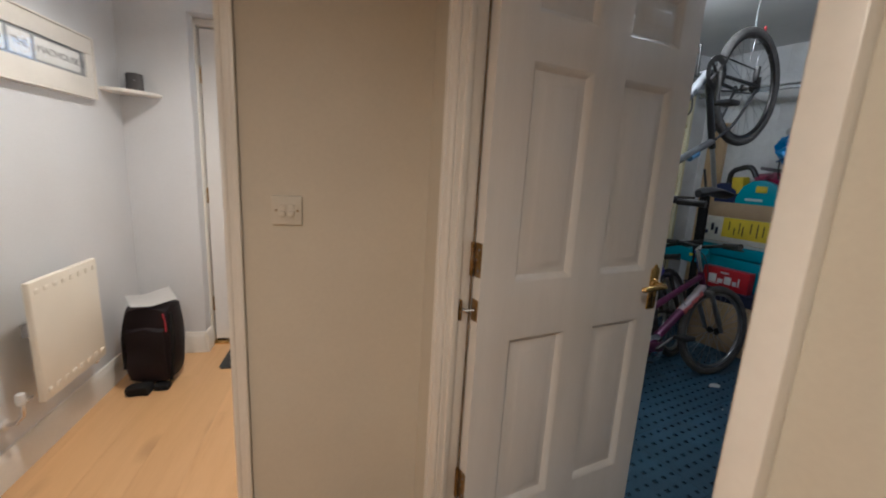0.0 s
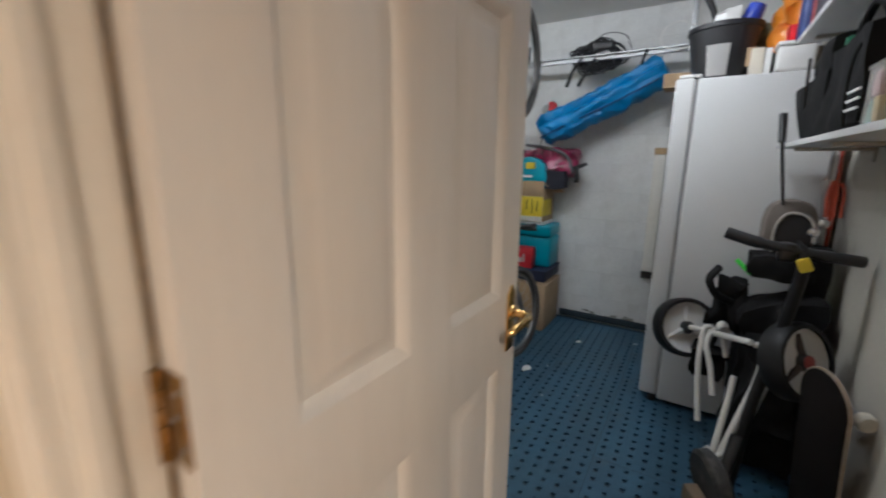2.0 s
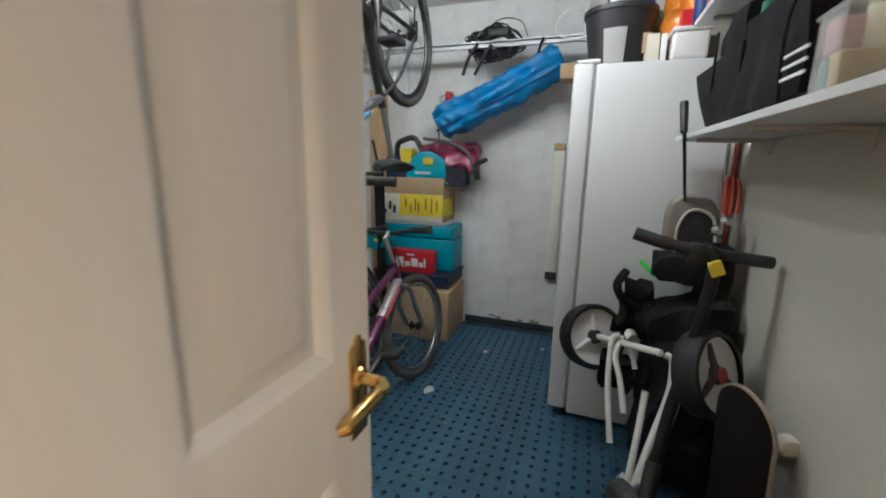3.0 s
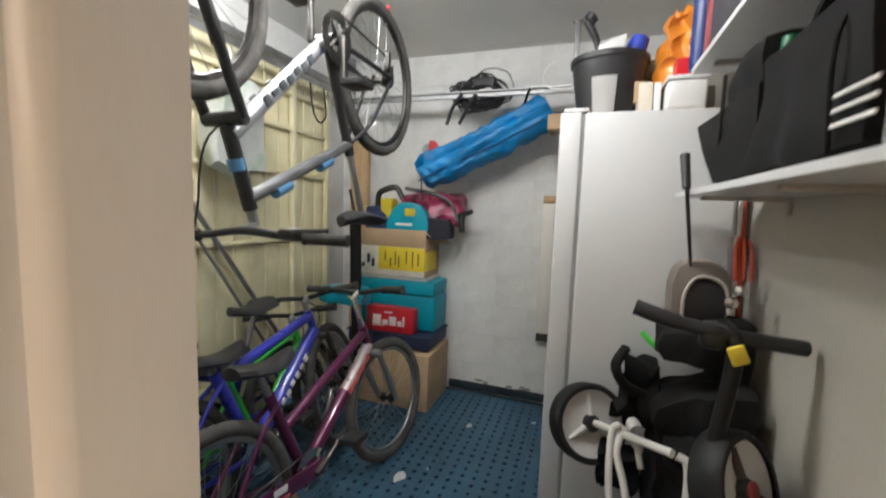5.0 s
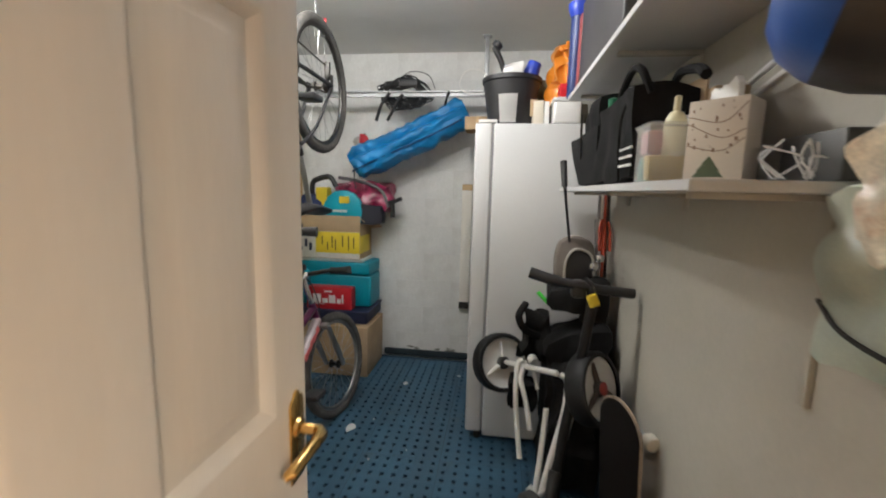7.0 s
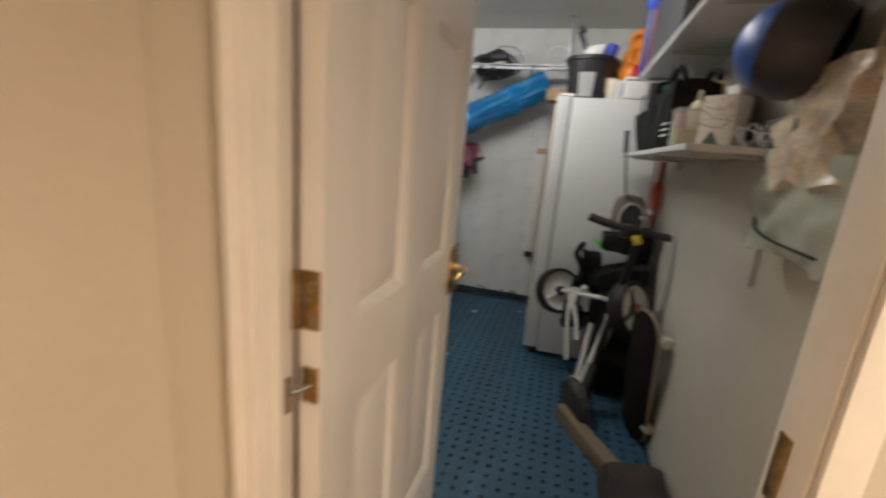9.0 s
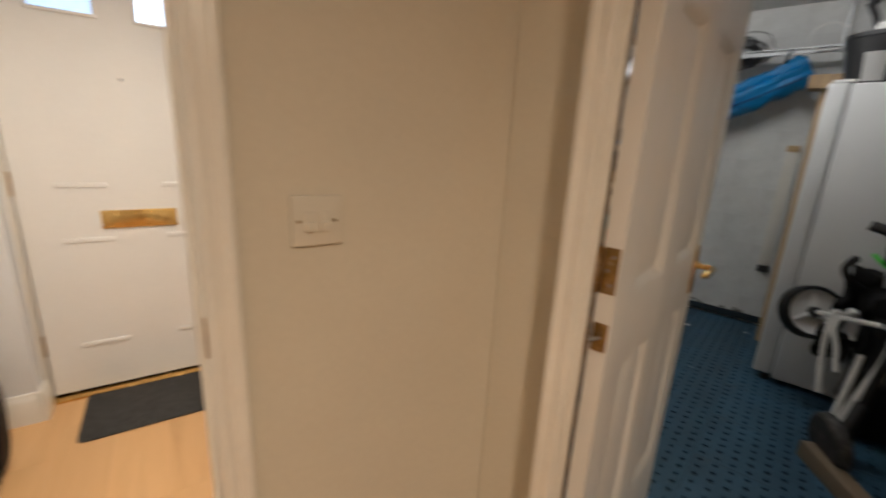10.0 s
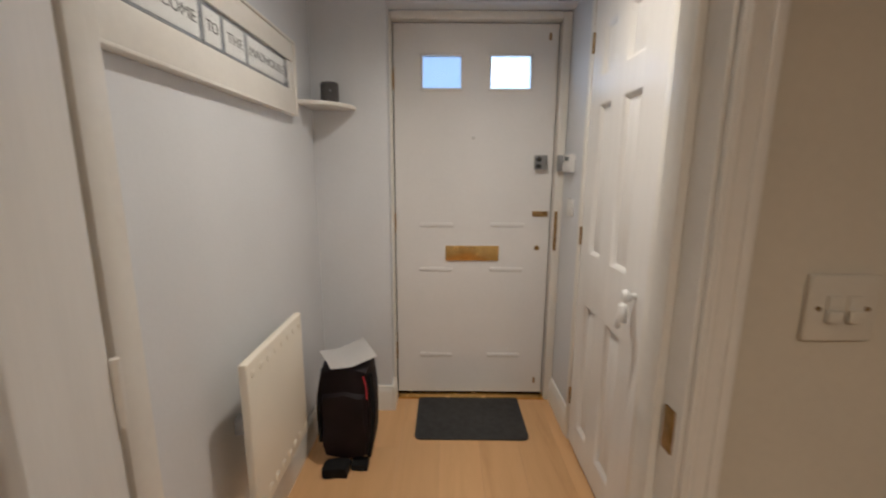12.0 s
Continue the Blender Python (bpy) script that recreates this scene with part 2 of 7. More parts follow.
def lathe(profile, n=24, bm=None, m=None, cap=True):
    """Turns (radius, height) pairs about z."""
    own = bmesh.new()
    rings = [[own.verts.new((r * math.cos(2 * math.pi * j / n), r * math.sin(2 * math.pi * j / n), z)) for j in range(n)] for r, z in profile]
    for a, b in zip(rings, rings[1:]):
        for j in range(n):
            own.faces.new((a[j], a[(j + 1) % n], b[(j + 1) % n], b[j]))
    if cap:
        own.faces.new(rings[0][::-1])
        own.faces.new(rings[-1])
    if bm is None:
        if m is not None:
            own.transform(m)
        return own
    return join(bm, own, m)


def ring_points(radius, n=40, axis="y", centre=(0, 0, 0)):
    c, out = Vector(centre), []
    for i in range(n):
        a = 2 * math.pi * i / n
        x, y = radius * math.cos(a), radius * math.sin(a)
        out.append(c + Vector((x, 0, y) if axis == "y" else (x, y, 0) if axis == "z" else (0, x, y)))
    return out


def prism(outline, h, bm=None, r=0.0, m=None):
    """An outline in x and y, raised by h along z, with edges rounded by r."""
    own = bmesh.new()
    f = own.faces.new([own.verts.new((x, y, 0)) for x, y in outline])
    ext = bmesh.ops.extrude_face_region(own, geom=[f])
    for v in ext["geom"]:
        if isinstance(v, bmesh.types.BMVert):
            v.co.z += h
    bmesh.ops.recalc_face_normals(own, faces=own.faces)
    if r:
        bmesh.ops.bevel(own, geom=list(own.edges), offset=r, segments=2, profile=0.5, affect="EDGES")
    if bm is None:
        if m is not None:
            own.transform(m)
        return own
    return join(bm, own, m)


def lumpy(bm, amount, scale=6.0, seed=0.0):
    """Pushes vertices about by noise, for cloth and worn or soft things."""
    for v in bm.verts:
        v.co += amount * noise.noise_vector(v.co * scale + Vector((seed, seed * 1.7, -seed)))
    return bm


def soft_box(x0, x1, y0, y1, z0, z1, cuts=5, r=0.03, amount=0.012, seed=0.0, scale=7.0):
    """A stuffed, creased box for bags and cloth."""
    own = bmesh.new()
    bmesh.ops.create_cube(own, size=1)
    bmesh.ops.subdivide_edges(own, edges=list(own.edges), cuts=cuts, use_grid_fill=True)
    for v in own.verts:
        p = v.co * 2
        q = Vector((p.x * math.sqrt(1 - p.y ** 2 / 2 * r * 6 - p.z ** 2 / 2 * r * 6 + 12 * r * r * p.y ** 2 * p.z ** 2), p.y * math.sqrt(1 - p.x ** 2 / 2 * r * 6 - p.z ** 2 / 2 * r * 6 + 12 * r * r * p.x ** 2 * p.z ** 2), p.z * math.sqrt(1 - p.x ** 2 / 2 * r * 6 - p.y ** 2 / 2 * r * 6 + 12 * r * r * p.x ** 2 * p.y ** 2)))
        v.co = Vector(((x0 + x1) / 2 + q.x * (x1 - x0) / 2, (y0 + y1) / 2 + q.y * (y1 - y0) / 2, (z0 + z1) / 2 + q.z * (z1 - z0) / 2))
    return lumpy(own, amount, scale, seed)


def text_mesh(words, size, depth=0.001):
    """Words as a mesh in x and y, centred, with Blender's own font."""
    cu = bpy.data.curves.new("words", "FONT")
    cu.body, cu.size, cu.extrude, cu.align_x, cu.align_y = words, size, depth / 2, "CENTER", "CENTER"
    ob = new("words", cu)
    bpy.context.view_layer.update()
    me = bpy.data.meshes.new_from_object(ob.evaluated_get(bpy.context.evaluated_depsgraph_get()))
    bm = bmesh.new()
    bm.from_mesh(me)
    bpy.data.objects.remove(ob)
    bpy.data.curves.remove(cu)
    bpy.data.meshes.remove(me)
    return bm
# ---- the large structure ----
HALL_H, PORCH_H, GAR_H = 2.32, 2.34, 2.33


def wall(name, m, mat, boxes, label):
    bm = bmesh.new()
    for b in boxes:
        box(*b, bm=bm)
    return solid(name, bm, mat, m, label, "wall", kind="structure")


# Hall floor and porch floor are one run of oak boards, laid as single planks.
floor = solid("floor", box(-2.2, 1.9, -2.2, 3.62, -0.12, -0.014), OLD_WOOD, I4, "light oak plank floor with fine joints", "floor", kind="structure")
plank_rng = random.Random(4)
PLANKS = []
for i in range(-10, 9):
    y = -2.15 - plank_rng.random() * 0.9
    while y < 3.6:
        ln = plank_rng.choice((1.2, 1.5, 1.8))
        x0, x1, y0, y1 = i * 0.19 + 0.02, i * 0.19 + 0.2085, max(y, -2.15), min(y + ln - 0.002, 3.598)
        # the boards stop at the garage wall
        if y1 - y0 > 0.1 and x1 < 0.98:
            if y1 > 1.95 and x1 > 0.47:
                if x0 < 0.46:
                    PLANKS.append((x0, 0.47, y0, y1))
                elif y0 < 1.8:
                    PLANKS.append((x0, x1, y0, 1.84))
            elif x1 > 0.70:
                if y0 < 0.9:
                    PLANKS.append((x0, x1, y0, min(y1, 0.98)))
            else:
                PLANKS.append((x0, x1, y0, y1))
        y += ln
ceiling_hall = solid("ceiling_hall", box(-2.2, 1.9, -2.2, 1.93, HALL_H, HALL_H + 0.1), CEIL_PAINT, I4, "white painted hall ceiling", "ceiling", kind="structure")
ceiling_porch = solid("ceiling_porch", box(-0.95, 0.62, 1.93, 3.45, PORCH_H, PORCH_H + 0.1), CEIL_PAINT, I4, "white painted porch ceiling", "ceiling", kind="structure")

# The wall with the switch, between hall and porch, and its doorway.
JL, JR, JY0, JY1, DOOR_H = -0.595, 0.142, 1.83, 1.935, 2.0
wall("wall_switch", I4, HALL_PAINT, [(JR + 0.028, 0.712, JY0, JY0 + 0.05, 0, HALL_H), (-2.2, JL - 0.028, JY0, JY0 + 0.05, 0, HALL_H), (JL - 0.028, JR + 0.028, JY0, JY0 + 0.05, DOOR_H + 0.028, HALL_H)], "cream painted hall wall with a light switch")
wall("wall_porch_inner", I4, PORCH_PAINT, [(JR + 0.028, 0.60, JY0 + 0.05, JY1, 0, PORCH_H), (-0.95, JL - 0.028, JY0 + 0.05, JY1, 0, PORCH_H), (JL - 0.028, JR + 0.028, JY0 + 0.05, JY1, DOOR_H + 0.028, PORCH_H)], "pale grey porch wall around the inner doorway")
wall("wall_porch_left", I4, PORCH_PAINT, [(-0.95, -0.80, JY1, 3.62, 0, PORCH_H)], "pale grey painted porch wall")
wall("wall_porch_right", I4, PORCH_PAINT, [(0.47, 0.60, 3.20, 3.62, 0, PORCH_H), (0.47, 0.60, JY1, 2.56, 0, PORCH_H), (0.47, 0.60, 2.56, 3.20, 1.99, PORCH_H)], "pale grey porch wall with a cupboard door")
wall("wall_porch_front", I4, PORCH_PAINT, [(-0.80, -0.435, 3.45, 3.62, 0, PORCH_H), (-0.435, 0.47, 3.45, 3.62, 2.075, PORCH_H)], "pale grey wall round the front door recess")
wall("wall_cupboard_back", I4, PORCH_PAINT, [(0.60, 0.68, 2.4, 3.3, 0, PORCH_H)], "plain cupboard lining")
wall("wall_hall_left", I4, HALL_PAINT, [(-2.3, -2.2, -2.2, 1.83, 0, HALL_H)], "cream painted hall wall")
wall("wall_hall_rear", I4, HALL_PAINT, [(-2.3, 2.0, -2.3, -2.2, 0, HALL_H)], "cream painted hall wall")

# The wall between hall and garage, with the garage doorway.
# It stands six degrees off the garage's own axes.
DOORWAY = GARAGE @ pose(0, 0, 0, 0, 0, 6)
GU0, GU1, GVL, GVR = 0.012, 0.022, 0.0, -0.655
wall("wall_garage_hall_side", DOORWAY, HALL_PAINT, [(GU0, GU1, GVL + 0.028, 0.196, 0, HALL_H), (GU0, GU1, -4.2, GVR - 0.028, 0, HALL_H), (GU0, GU1, GVR - 0.028, GVL + 0.028, DOOR_H + 0.028, HALL_H)], "cream painted hall wall beside the garage door")
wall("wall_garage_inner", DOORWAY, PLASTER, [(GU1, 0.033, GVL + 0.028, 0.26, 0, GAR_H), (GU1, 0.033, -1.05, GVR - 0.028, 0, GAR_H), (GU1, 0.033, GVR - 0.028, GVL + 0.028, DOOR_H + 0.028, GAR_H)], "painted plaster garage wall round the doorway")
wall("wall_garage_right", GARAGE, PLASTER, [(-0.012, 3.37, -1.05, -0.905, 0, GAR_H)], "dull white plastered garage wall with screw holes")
wall_back = wall("wall_garage_back", GARAGE, MORTAR, [(3.275, 3.40, -1.05, 1.60, 0, GAR_H)], "white painted blockwork wall of the garage")
wall("wall_garage_front_end", GARAGE, BLOCK_WHITE, [(3.0, 3.275, 1.42, 1.60, 0, GAR_H), (0.25, 3.0, 1.42, 1.60, 2.12, GAR_H)], "white painted blockwork beside the garage front")
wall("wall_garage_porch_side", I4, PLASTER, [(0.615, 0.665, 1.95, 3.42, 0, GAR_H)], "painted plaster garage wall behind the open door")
GARAGE_PLAN = [(-0.005, -1.05), (3.40, -1.05), (3.40, 1.60), (0.30, 1.60), (0.03, 0.55), (0.0, 0.15)]
garage_ceiling = solid("ceiling_garage", prism(GARAGE_PLAN, 0.1, m=Matrix.Translation((0, 0, GAR_H))), CEIL_PAINT, GARAGE, "dull white plasterboard garage ceiling", "ceiling", kind="structure")
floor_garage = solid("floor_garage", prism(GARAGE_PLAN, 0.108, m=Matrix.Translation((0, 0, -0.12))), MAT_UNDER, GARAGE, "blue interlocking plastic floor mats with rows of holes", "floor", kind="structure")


# ---- joinery ----
def frame_set(name, m, u0, u1, v0, v1, h, faces, label, plain_side=False):
    """Door lining with stops, and architraves on the faces given as (u, sign)."""
    th = thing(name, m, label, "door frame", kind="structure")
    part("lining", box(u0, u1, v1, v1 + 0.028, 0, h, 0.002), GLOSS_WHITE, th)
    part("lining", box(u0, u1, v0 - 0.028, v0, 0, h, 0.002), GLOSS_WHITE, th)
    part("head", box(u0, u1, v0 - 0.028, v1 + 0.028, h, h + 0.028, 0.002), GLOSS_WHITE, th)
    for u, s in faces:
        for side, v in ((1, v1), (-1, v0)):
            bm = bmesh.new()
            for a, b, t in ((0.004, 0.046, 0.010), (0.008, 0.017, 0.013), (0.032, 0.046, 0.015))[: 1 if side < 0 and plain_side else 3]:
                vs = sorted((v + side * a, v + side * b))
                us = sorted((u, u + s * t))
                box(us[0], us[1], vs[0], vs[1], 0, h + 0.05, 0.003, bm=bm)
            part("architrave", bm, GLOSS_WHITE, th)
        bm = bmesh.new()
        us = sorted((u, u + s * 0.016))
        box(us[0], us[1], v0 - 0.052, v1 + 0.052, h + 0.0505, h + 0.10, 0.003, bm=bm)
        part("architrave", bm, GLOSS_WHITE, th)
    return th


garage_frame = frame_set("door_frame_garage", DOORWAY, -0.033, 0.036, GVR, GVL, DOOR_H, [(-0.033, -1)], "cream gloss painted moulded door frame, chipped at the hinges", True)
solid("threshold_garage", box(-0.35, 0.034, GVR, GVL, -0.0135, 0.0015, 0.001), OLD_WOOD, DOORWAY, "worn timber threshold of the garage doorway", "threshold", kind="structure")
part("rebate", box(0.0365, 0.0760, GVL + 0.005, GVL + 0.0279, 0, DOOR_H, 0.001), GLOSS_WHITE, garage_frame)
part("stop", box(-0.020, -0.002, GVL - 0.010, GVL, 0, DOOR_H, 0.002), GLOSS_WHITE, garage_frame)
for v0_, v1_ in ((GVL + 0.029, GVL + 0.045), (GVR - 0.045, GVR - 0.029)):
    part("architrave_backing", box(-0.0329, 0.0115, v0_, v1_, 0, DOOR_H + 0.05, 0.001), GLOSS_WHITE, garage_frame)
part("strike_plate", box(0.002, 0.024, GVR - 0.001, GVR + 0.0025, 0.90, 0.99, 0.001), OLD_BRASS, garage_frame, "worn brass strike plate")
ROT = pose(0, 0, 0, 0, 0, 90)  # lets frame_set serve the inner doorway: u runs to +y, v to -x
inner_frame = frame_set("door_frame_inner", ROT, JY0 - 0.002, JY1 + 0.002, -JR, -JL, DOOR_H, [(JY0 - 0.002, -1)], "cream gloss painted moulded frame of the inner doorway")
part("stop", box(JY0 + 0.042, JY0 + 0.074, -JR, -JR + 0.012, 0, DOOR_H, 0.002), GLOSS_WHITE, inner_frame)
part("stop", box(JY0 + 0.042, JY0 + 0.074, -JL - 0.012, -JL, 0, DOOR_H, 0.002), GLOSS_WHITE, inner_frame)
part("strike_plate", box(JY0 + 0.012, JY0 + 0.034, -JR - 0.001, -JR + 0.003, 0.945, 1.005, 0.001), OLD_BRASS, inner_frame, "worn brass strike plate")


def panel_door(th, w, h, d, mat, panels, y0=0.0):
    """A moulded door slab from x 0 to w and y y0 to y0 + d, with raised panels sunk into both faces."""
    bm = bmesh.new()
    xs = sorted({0, w, *[p[0] for p in panels], *[p[1] for p in panels]})
    zs = sorted({0, h, *[p[2] for p in panels], *[p[3] for p in panels]})
    for y, flip in ((y0, False), (y0 + d, True)):
        s = 1 if not flip else -1

        def quad(pts):
            vs = [bm.verts.new(p) for p in pts]
            bm.faces.new(vs if not flip else vs[::-1])

        for x0, x1 in zip(xs, xs[1:]):
            for z0, z1 in zip(zs, zs[1:]):
                inside = [p for p in panels if p[0] <= x0 and x1 <= p[1] and p[2] <= z0 and z1 <= p[3]]
                if not inside:
                    quad([(x0, y, z0), (x1, y, z0), (x1, y, z1), (x0, y, z1)])
        for x0, x1, z0, z1 in panels:
            steps = ((0, 0), (0.003, 0.0015), (0.0175, 0.0165), (0.022, 0.017), (0.050, 0.0062), (0.054, 0.0056))
            for (a, da), (b, db) in zip(steps, steps[1:]):
                o = [(x0 + a, y + s * da, z0 + a), (x1 - a, y + s * da, z0 + a), (x1 - a, y + s * da, z1 - a), (x0 + a, y + s * da, z1 - a)]
                i = [(x0 + b, y + s * db, z0 + b), (x1 - b, y + s * db, z0 + b), (x1 - b, y + s * db, z1 - b), (x0 + b, y + s * db, z1 - b)]
                for k in range(4):
                    quad([o[k], o[(k + 1) % 4], i[(k + 1) % 4], i[k]])
            b, db = steps[-1]
            quad([(x0 + b, y + s * db, z0 + b), (x1 - b, y + s * db, z0 + b), (x1 - b, y + s * db, z1 - b), (x0 + b, y + s * db, z1 - b)])
    for a, b in (((0, 0), (0, h)), ((w, h), (w, 0)), ((0, h), (w, h)), ((w, 0), (0, 0))):
        vs = [bm.verts.new((x, y, z)) for x, y, z in ((a[0], y0, a[1]), (b[0], y0, b[1]), (b[0], y0 + d, b[1]), (a[0], y0 + d, a[1]))]
        bm.faces.new(vs)
    bmesh.ops.remove_doubles(bm, verts=bm.verts, dist=0.0002)
    bmesh.ops.recalc_face_normals(bm, faces=bm.faces)
    return part("slab", bm, mat, th)


def hinge_leafs(th, z, h=0.09, jamb=True):
    """A butt hinge at the door's corner: a leaf on the door's edge, one on the frame, and a knuckle."""
    hg = part("hinge", box(-0.0025, 0.0005, 0.002, 0.032, z, z + h, 0.0008), OLD_BRASS, th, "old brass butt hinge flecked with paint")
    bm = bmesh.new()
    for i in range(5):
        tube([(-0.004, -0.003, z + i * h / 5 + 0.0006), (-0.004, -0.003, z + (i + 1) * h / 5 - 0.0006)], 0.0052, 12, bm=bm)
    part("knuckle", bm, OLD_BRASS, hg)
    return hg


PANEL_Z = ((0.25, 0.815), (0.98, 1.55), (1.658, 1.80))
SIX = lambda a, b, c, d, zs=PANEL_Z: [(x0, x1, z0, z1) for x0, x1 in ((a, b), (c, d)) for z0, z1 in zs]
GD_W = 0.722
garage_door = thing("door_garage", GARAGE @ pose(0.042, -0.004, 0.012, 0, 0, -1.0) @ pose(0, -0.037, 0), "white painted six-panel door standing wide open into the garage", "door")
panel_door(garage_door, GD_W, 1.965, 0.037, DOOR_WHITE, SIX(0.108, 0.315, 0.428, 0.637))
# ---- garage door fittings ----
for z in (0.315, 1.0, 1.70):
    hg = part("hinge", box(-0.0022, 0.0006, 0.003, 0.034, z, z + 0.092, 0.0008), OLD_BRASS, garage_door, "old brass butt hinge flecked with paint")
    bm = bmesh.new()
    for i in range(5):
        tube([(-0.006, 0.040, z + i * 0.0184 + 0.0006), (-0.006, 0.040, z + (i + 1) * 0.0184 - 0.0006)], 0.0058, 12, bm=bm)
    part("knuckle", bm, OLD_BRASS, hg)
    part("frame_leaf", box(-0.038, -0.008, 0.0455, 0.0475, z, z + 0.092, 0.0006), OLD_BRASS, hg)
    for dz in (0.018, 0.046, 0.074):
        part("screw", lathe([(0.004, 0), (0.0035, 0.0012), (0.0005, 0.0014)], 10), STEEL, hg, m=pose(-0.0022, 0.014 + 0.01 * (dz == 0.046), z + dz, 0, -90, 0))
# added strip: the open hinge gap's darkness, given as colour
part("gap_shade", box(-0.0055, -0.0010, 0.0395, 0.0440, 0.002, 1.960, 0.0008), HINGE_SHADE, garage_door, "dark strip painted as the shade in the hinge gap")
# a sprung chain closer in the hinge edge
cl = part("door_closer", box(-0.0022, 0.0006, 0.004, 0.033, 0.878, 0.938, 0.0008), OLD_BRASS, garage_door, "brass sprung chain door closer")
part("chain", tube([(-0.001, 0.018, 0.908), (-0.02, 0.028, 0.906), (-0.034, 0.044, 0.908)], 0.004, 8, bm=None), STEEL, cl)
part("anchor_plate", box(-0.040, -0.034, 0.028, 0.0475, 0.880, 0.936, 0.0008), OLD_BRASS, cl)

plate = [(-0.021, -0.078), (0.021, -0.078)] + [(0.021, 0.055), (0.017, 0.064), (0.010, 0.066), (0.007, 0.074), (0, 0.078), (-0.007, 0.074), (-0.010, 0.066), (-0.017, 0.064), (-0.021, 0.055)]
bp_ = part("handle_plate", prism(plate, 0.004, r=0.001), BRASS, garage_door, "polished brass lever handle plate", m=pose(0.688, -0.0002, 0.922, 90, 0, 0))
part("rose", lathe([(0.017, 0.004), (0.015, 0.010), (0.009, 0.013), (0.0085, 0.040)], 20), BRASS, bp_, m=pose(0, 0.012, 0))
part("lever", tube([(0, 0.012, 0.038), (-0.012, 0.012, 0.050), (-0.04, 0.014, 0.052), (-0.08, 0.014, 0.052), (-0.105, 0.011, 0.050), (-0.112, 0.009, 0.044)], [0.0095, 0.0105, 0.0095, 0.009, 0.0095, 0.006], 14), BRASS, bp_)
part("keyhole", prism([(-0.003, -0.055), (0.003, -0.055), (0.0025, -0.04), (0.004, -0.035), (0, -0.031), (-0.004, -0.035), (-0.0025, -0.04)], 0.0006), DARK_GAP, bp_, m=pose(0, 0, 0.0041))
bp2 = part("handle_plate", prism(plate, 0.004, r=0.001), BRASS, garage_door, "polished brass lever handle plate", m=pose(0.688, 0.0372, 0.922, 90, 0, 180))
part("lever", tube([(0, 0.012, 0.0), (0, 0.012, 0.045), (0.012, 0.012, 0.052), (0.05, 0.014, 0.052), (0.108, 0.010, 0.048)], [0.0095, 0.0095, 0.0105, 0.009, 0.007], 12), BRASS, bp2)
part("latch", box(GD_W - 0.0005, GD_W + 0.0025, 0.008, 0.030, 0.85, 1.0, 0.0006), BRASS, garage_door, "brass latch plate")

# ---- the inner door, open into the hall ----
inner_door = thing("door_inner", pose(-0.55, 1.822, 0.01, 0, 0, -73) @ pose(0, -0.037, 0), "white painted panelled inner door, open into the hall", "door")
panel_door(inner_door, 0.686, 1.97, 0.037, DOOR_WHITE, SIX(0.150, 0.325, 0.405, 0.585, ((0.25, 0.80), (0.965, 1.55), (1.66, 1.80))))
for z in (0.20, 0.98, 1.70):
    hg = part("hinge", box(-0.003, 0.0006, 0.004, 0.034, z, z + 0.09, 0.0008), GLOSS_WHITE, inner_door, "painted-over hinge")
    part("knuckle", tube([(-0.005, 0.041, z), (-0.005, 0.041, z + 0.09)], 0.0055, 12), GLOSS_WHITE, hg)

# ---- light switch in the hall ----
SWITCH = material("aged_switch_plastic", (0.65, 0.61, 0.52), 0.4, var=0.04, scale=10, bump=0.02)
sw = thing("light_switch", pose(0.3045, JY0, 1.151) @ Matrix.Diagonal((0.93, 1, 0.93, 1)), "white plastic double light switch on the cream wall", "light switch")
part("faceplate", box(-0.043, 0.043, -0.0085, 0.0, -0.043, 0.043, 0.003, 3), SWITCH, sw)
for x in (-0.0125, 0.0125):
    part("rocker", join(box(x - 0.0085, x + 0.0085, -0.0115, -0.008, -0.017, 0.017, 0.0012), box(x - 0.0085, x + 0.0085, -0.0155, -0.008, -0.017, -0.001, 0.0018)), SWITCH, sw)
for x in (-0.0302, 0.0302):
    part("screw", lathe([(0.0034, 0), (0.003, 0.001), (0.0004, 0.0012)], 12), OLD_BRASS, sw, "small brass screw", m=pose(x, -0.0085, 0, 90, 0, 0))

# ---- porch joinery ----
SKIRT = [(0.0, 0.0), (0.018, 0.0), (0.018, 0.105), (0.014, 0.118), (0.010, 0.126), (0.008, 0.138), (0.0, 0.140)]


def skirting(m, length, name="baseboard"):
    """A moulded board along x, standing out along y."""
    bm = bmesh.new()
    rings = [[bm.verts.new((x, y, z)) for y, z in SKIRT] for x in (0, length)]
    n = len(SKIRT)
    for j in range(n):
        bm.faces.new((rings[0][j], rings[0][(j + 1) % n], rings[1][(j + 1) % n], rings[1][j]))
    bm.faces.new(rings[0])
    bm.faces.new(rings[1][::-1])
    bmesh.ops.recalc_face_normals(bm, faces=bm.faces)
    return solid(name, bm, GLOSS_WHITE, m, "white gloss moulded skirting board", "skirting board", kind="structure")


skirting(pose(-0.80, 3.449, 0, 0, 0, -90), 1.512)
skirting(pose(-0.437, 3.45, 0, 0, 0, 180), 0.344)
skirting(pose(-0.435, 3.548, 0, 0, 0, -90), 0.098 + 0.017)
skirting(pose(0.47, 3.222, 0, 0, 0, 90), 0.33)
skirting(pose(0.47, 1.94, 0, 0, 0, 90), 0.60)
skirting(pose(0.70, 1.83, 0, 0, 0, 180), 0.52)

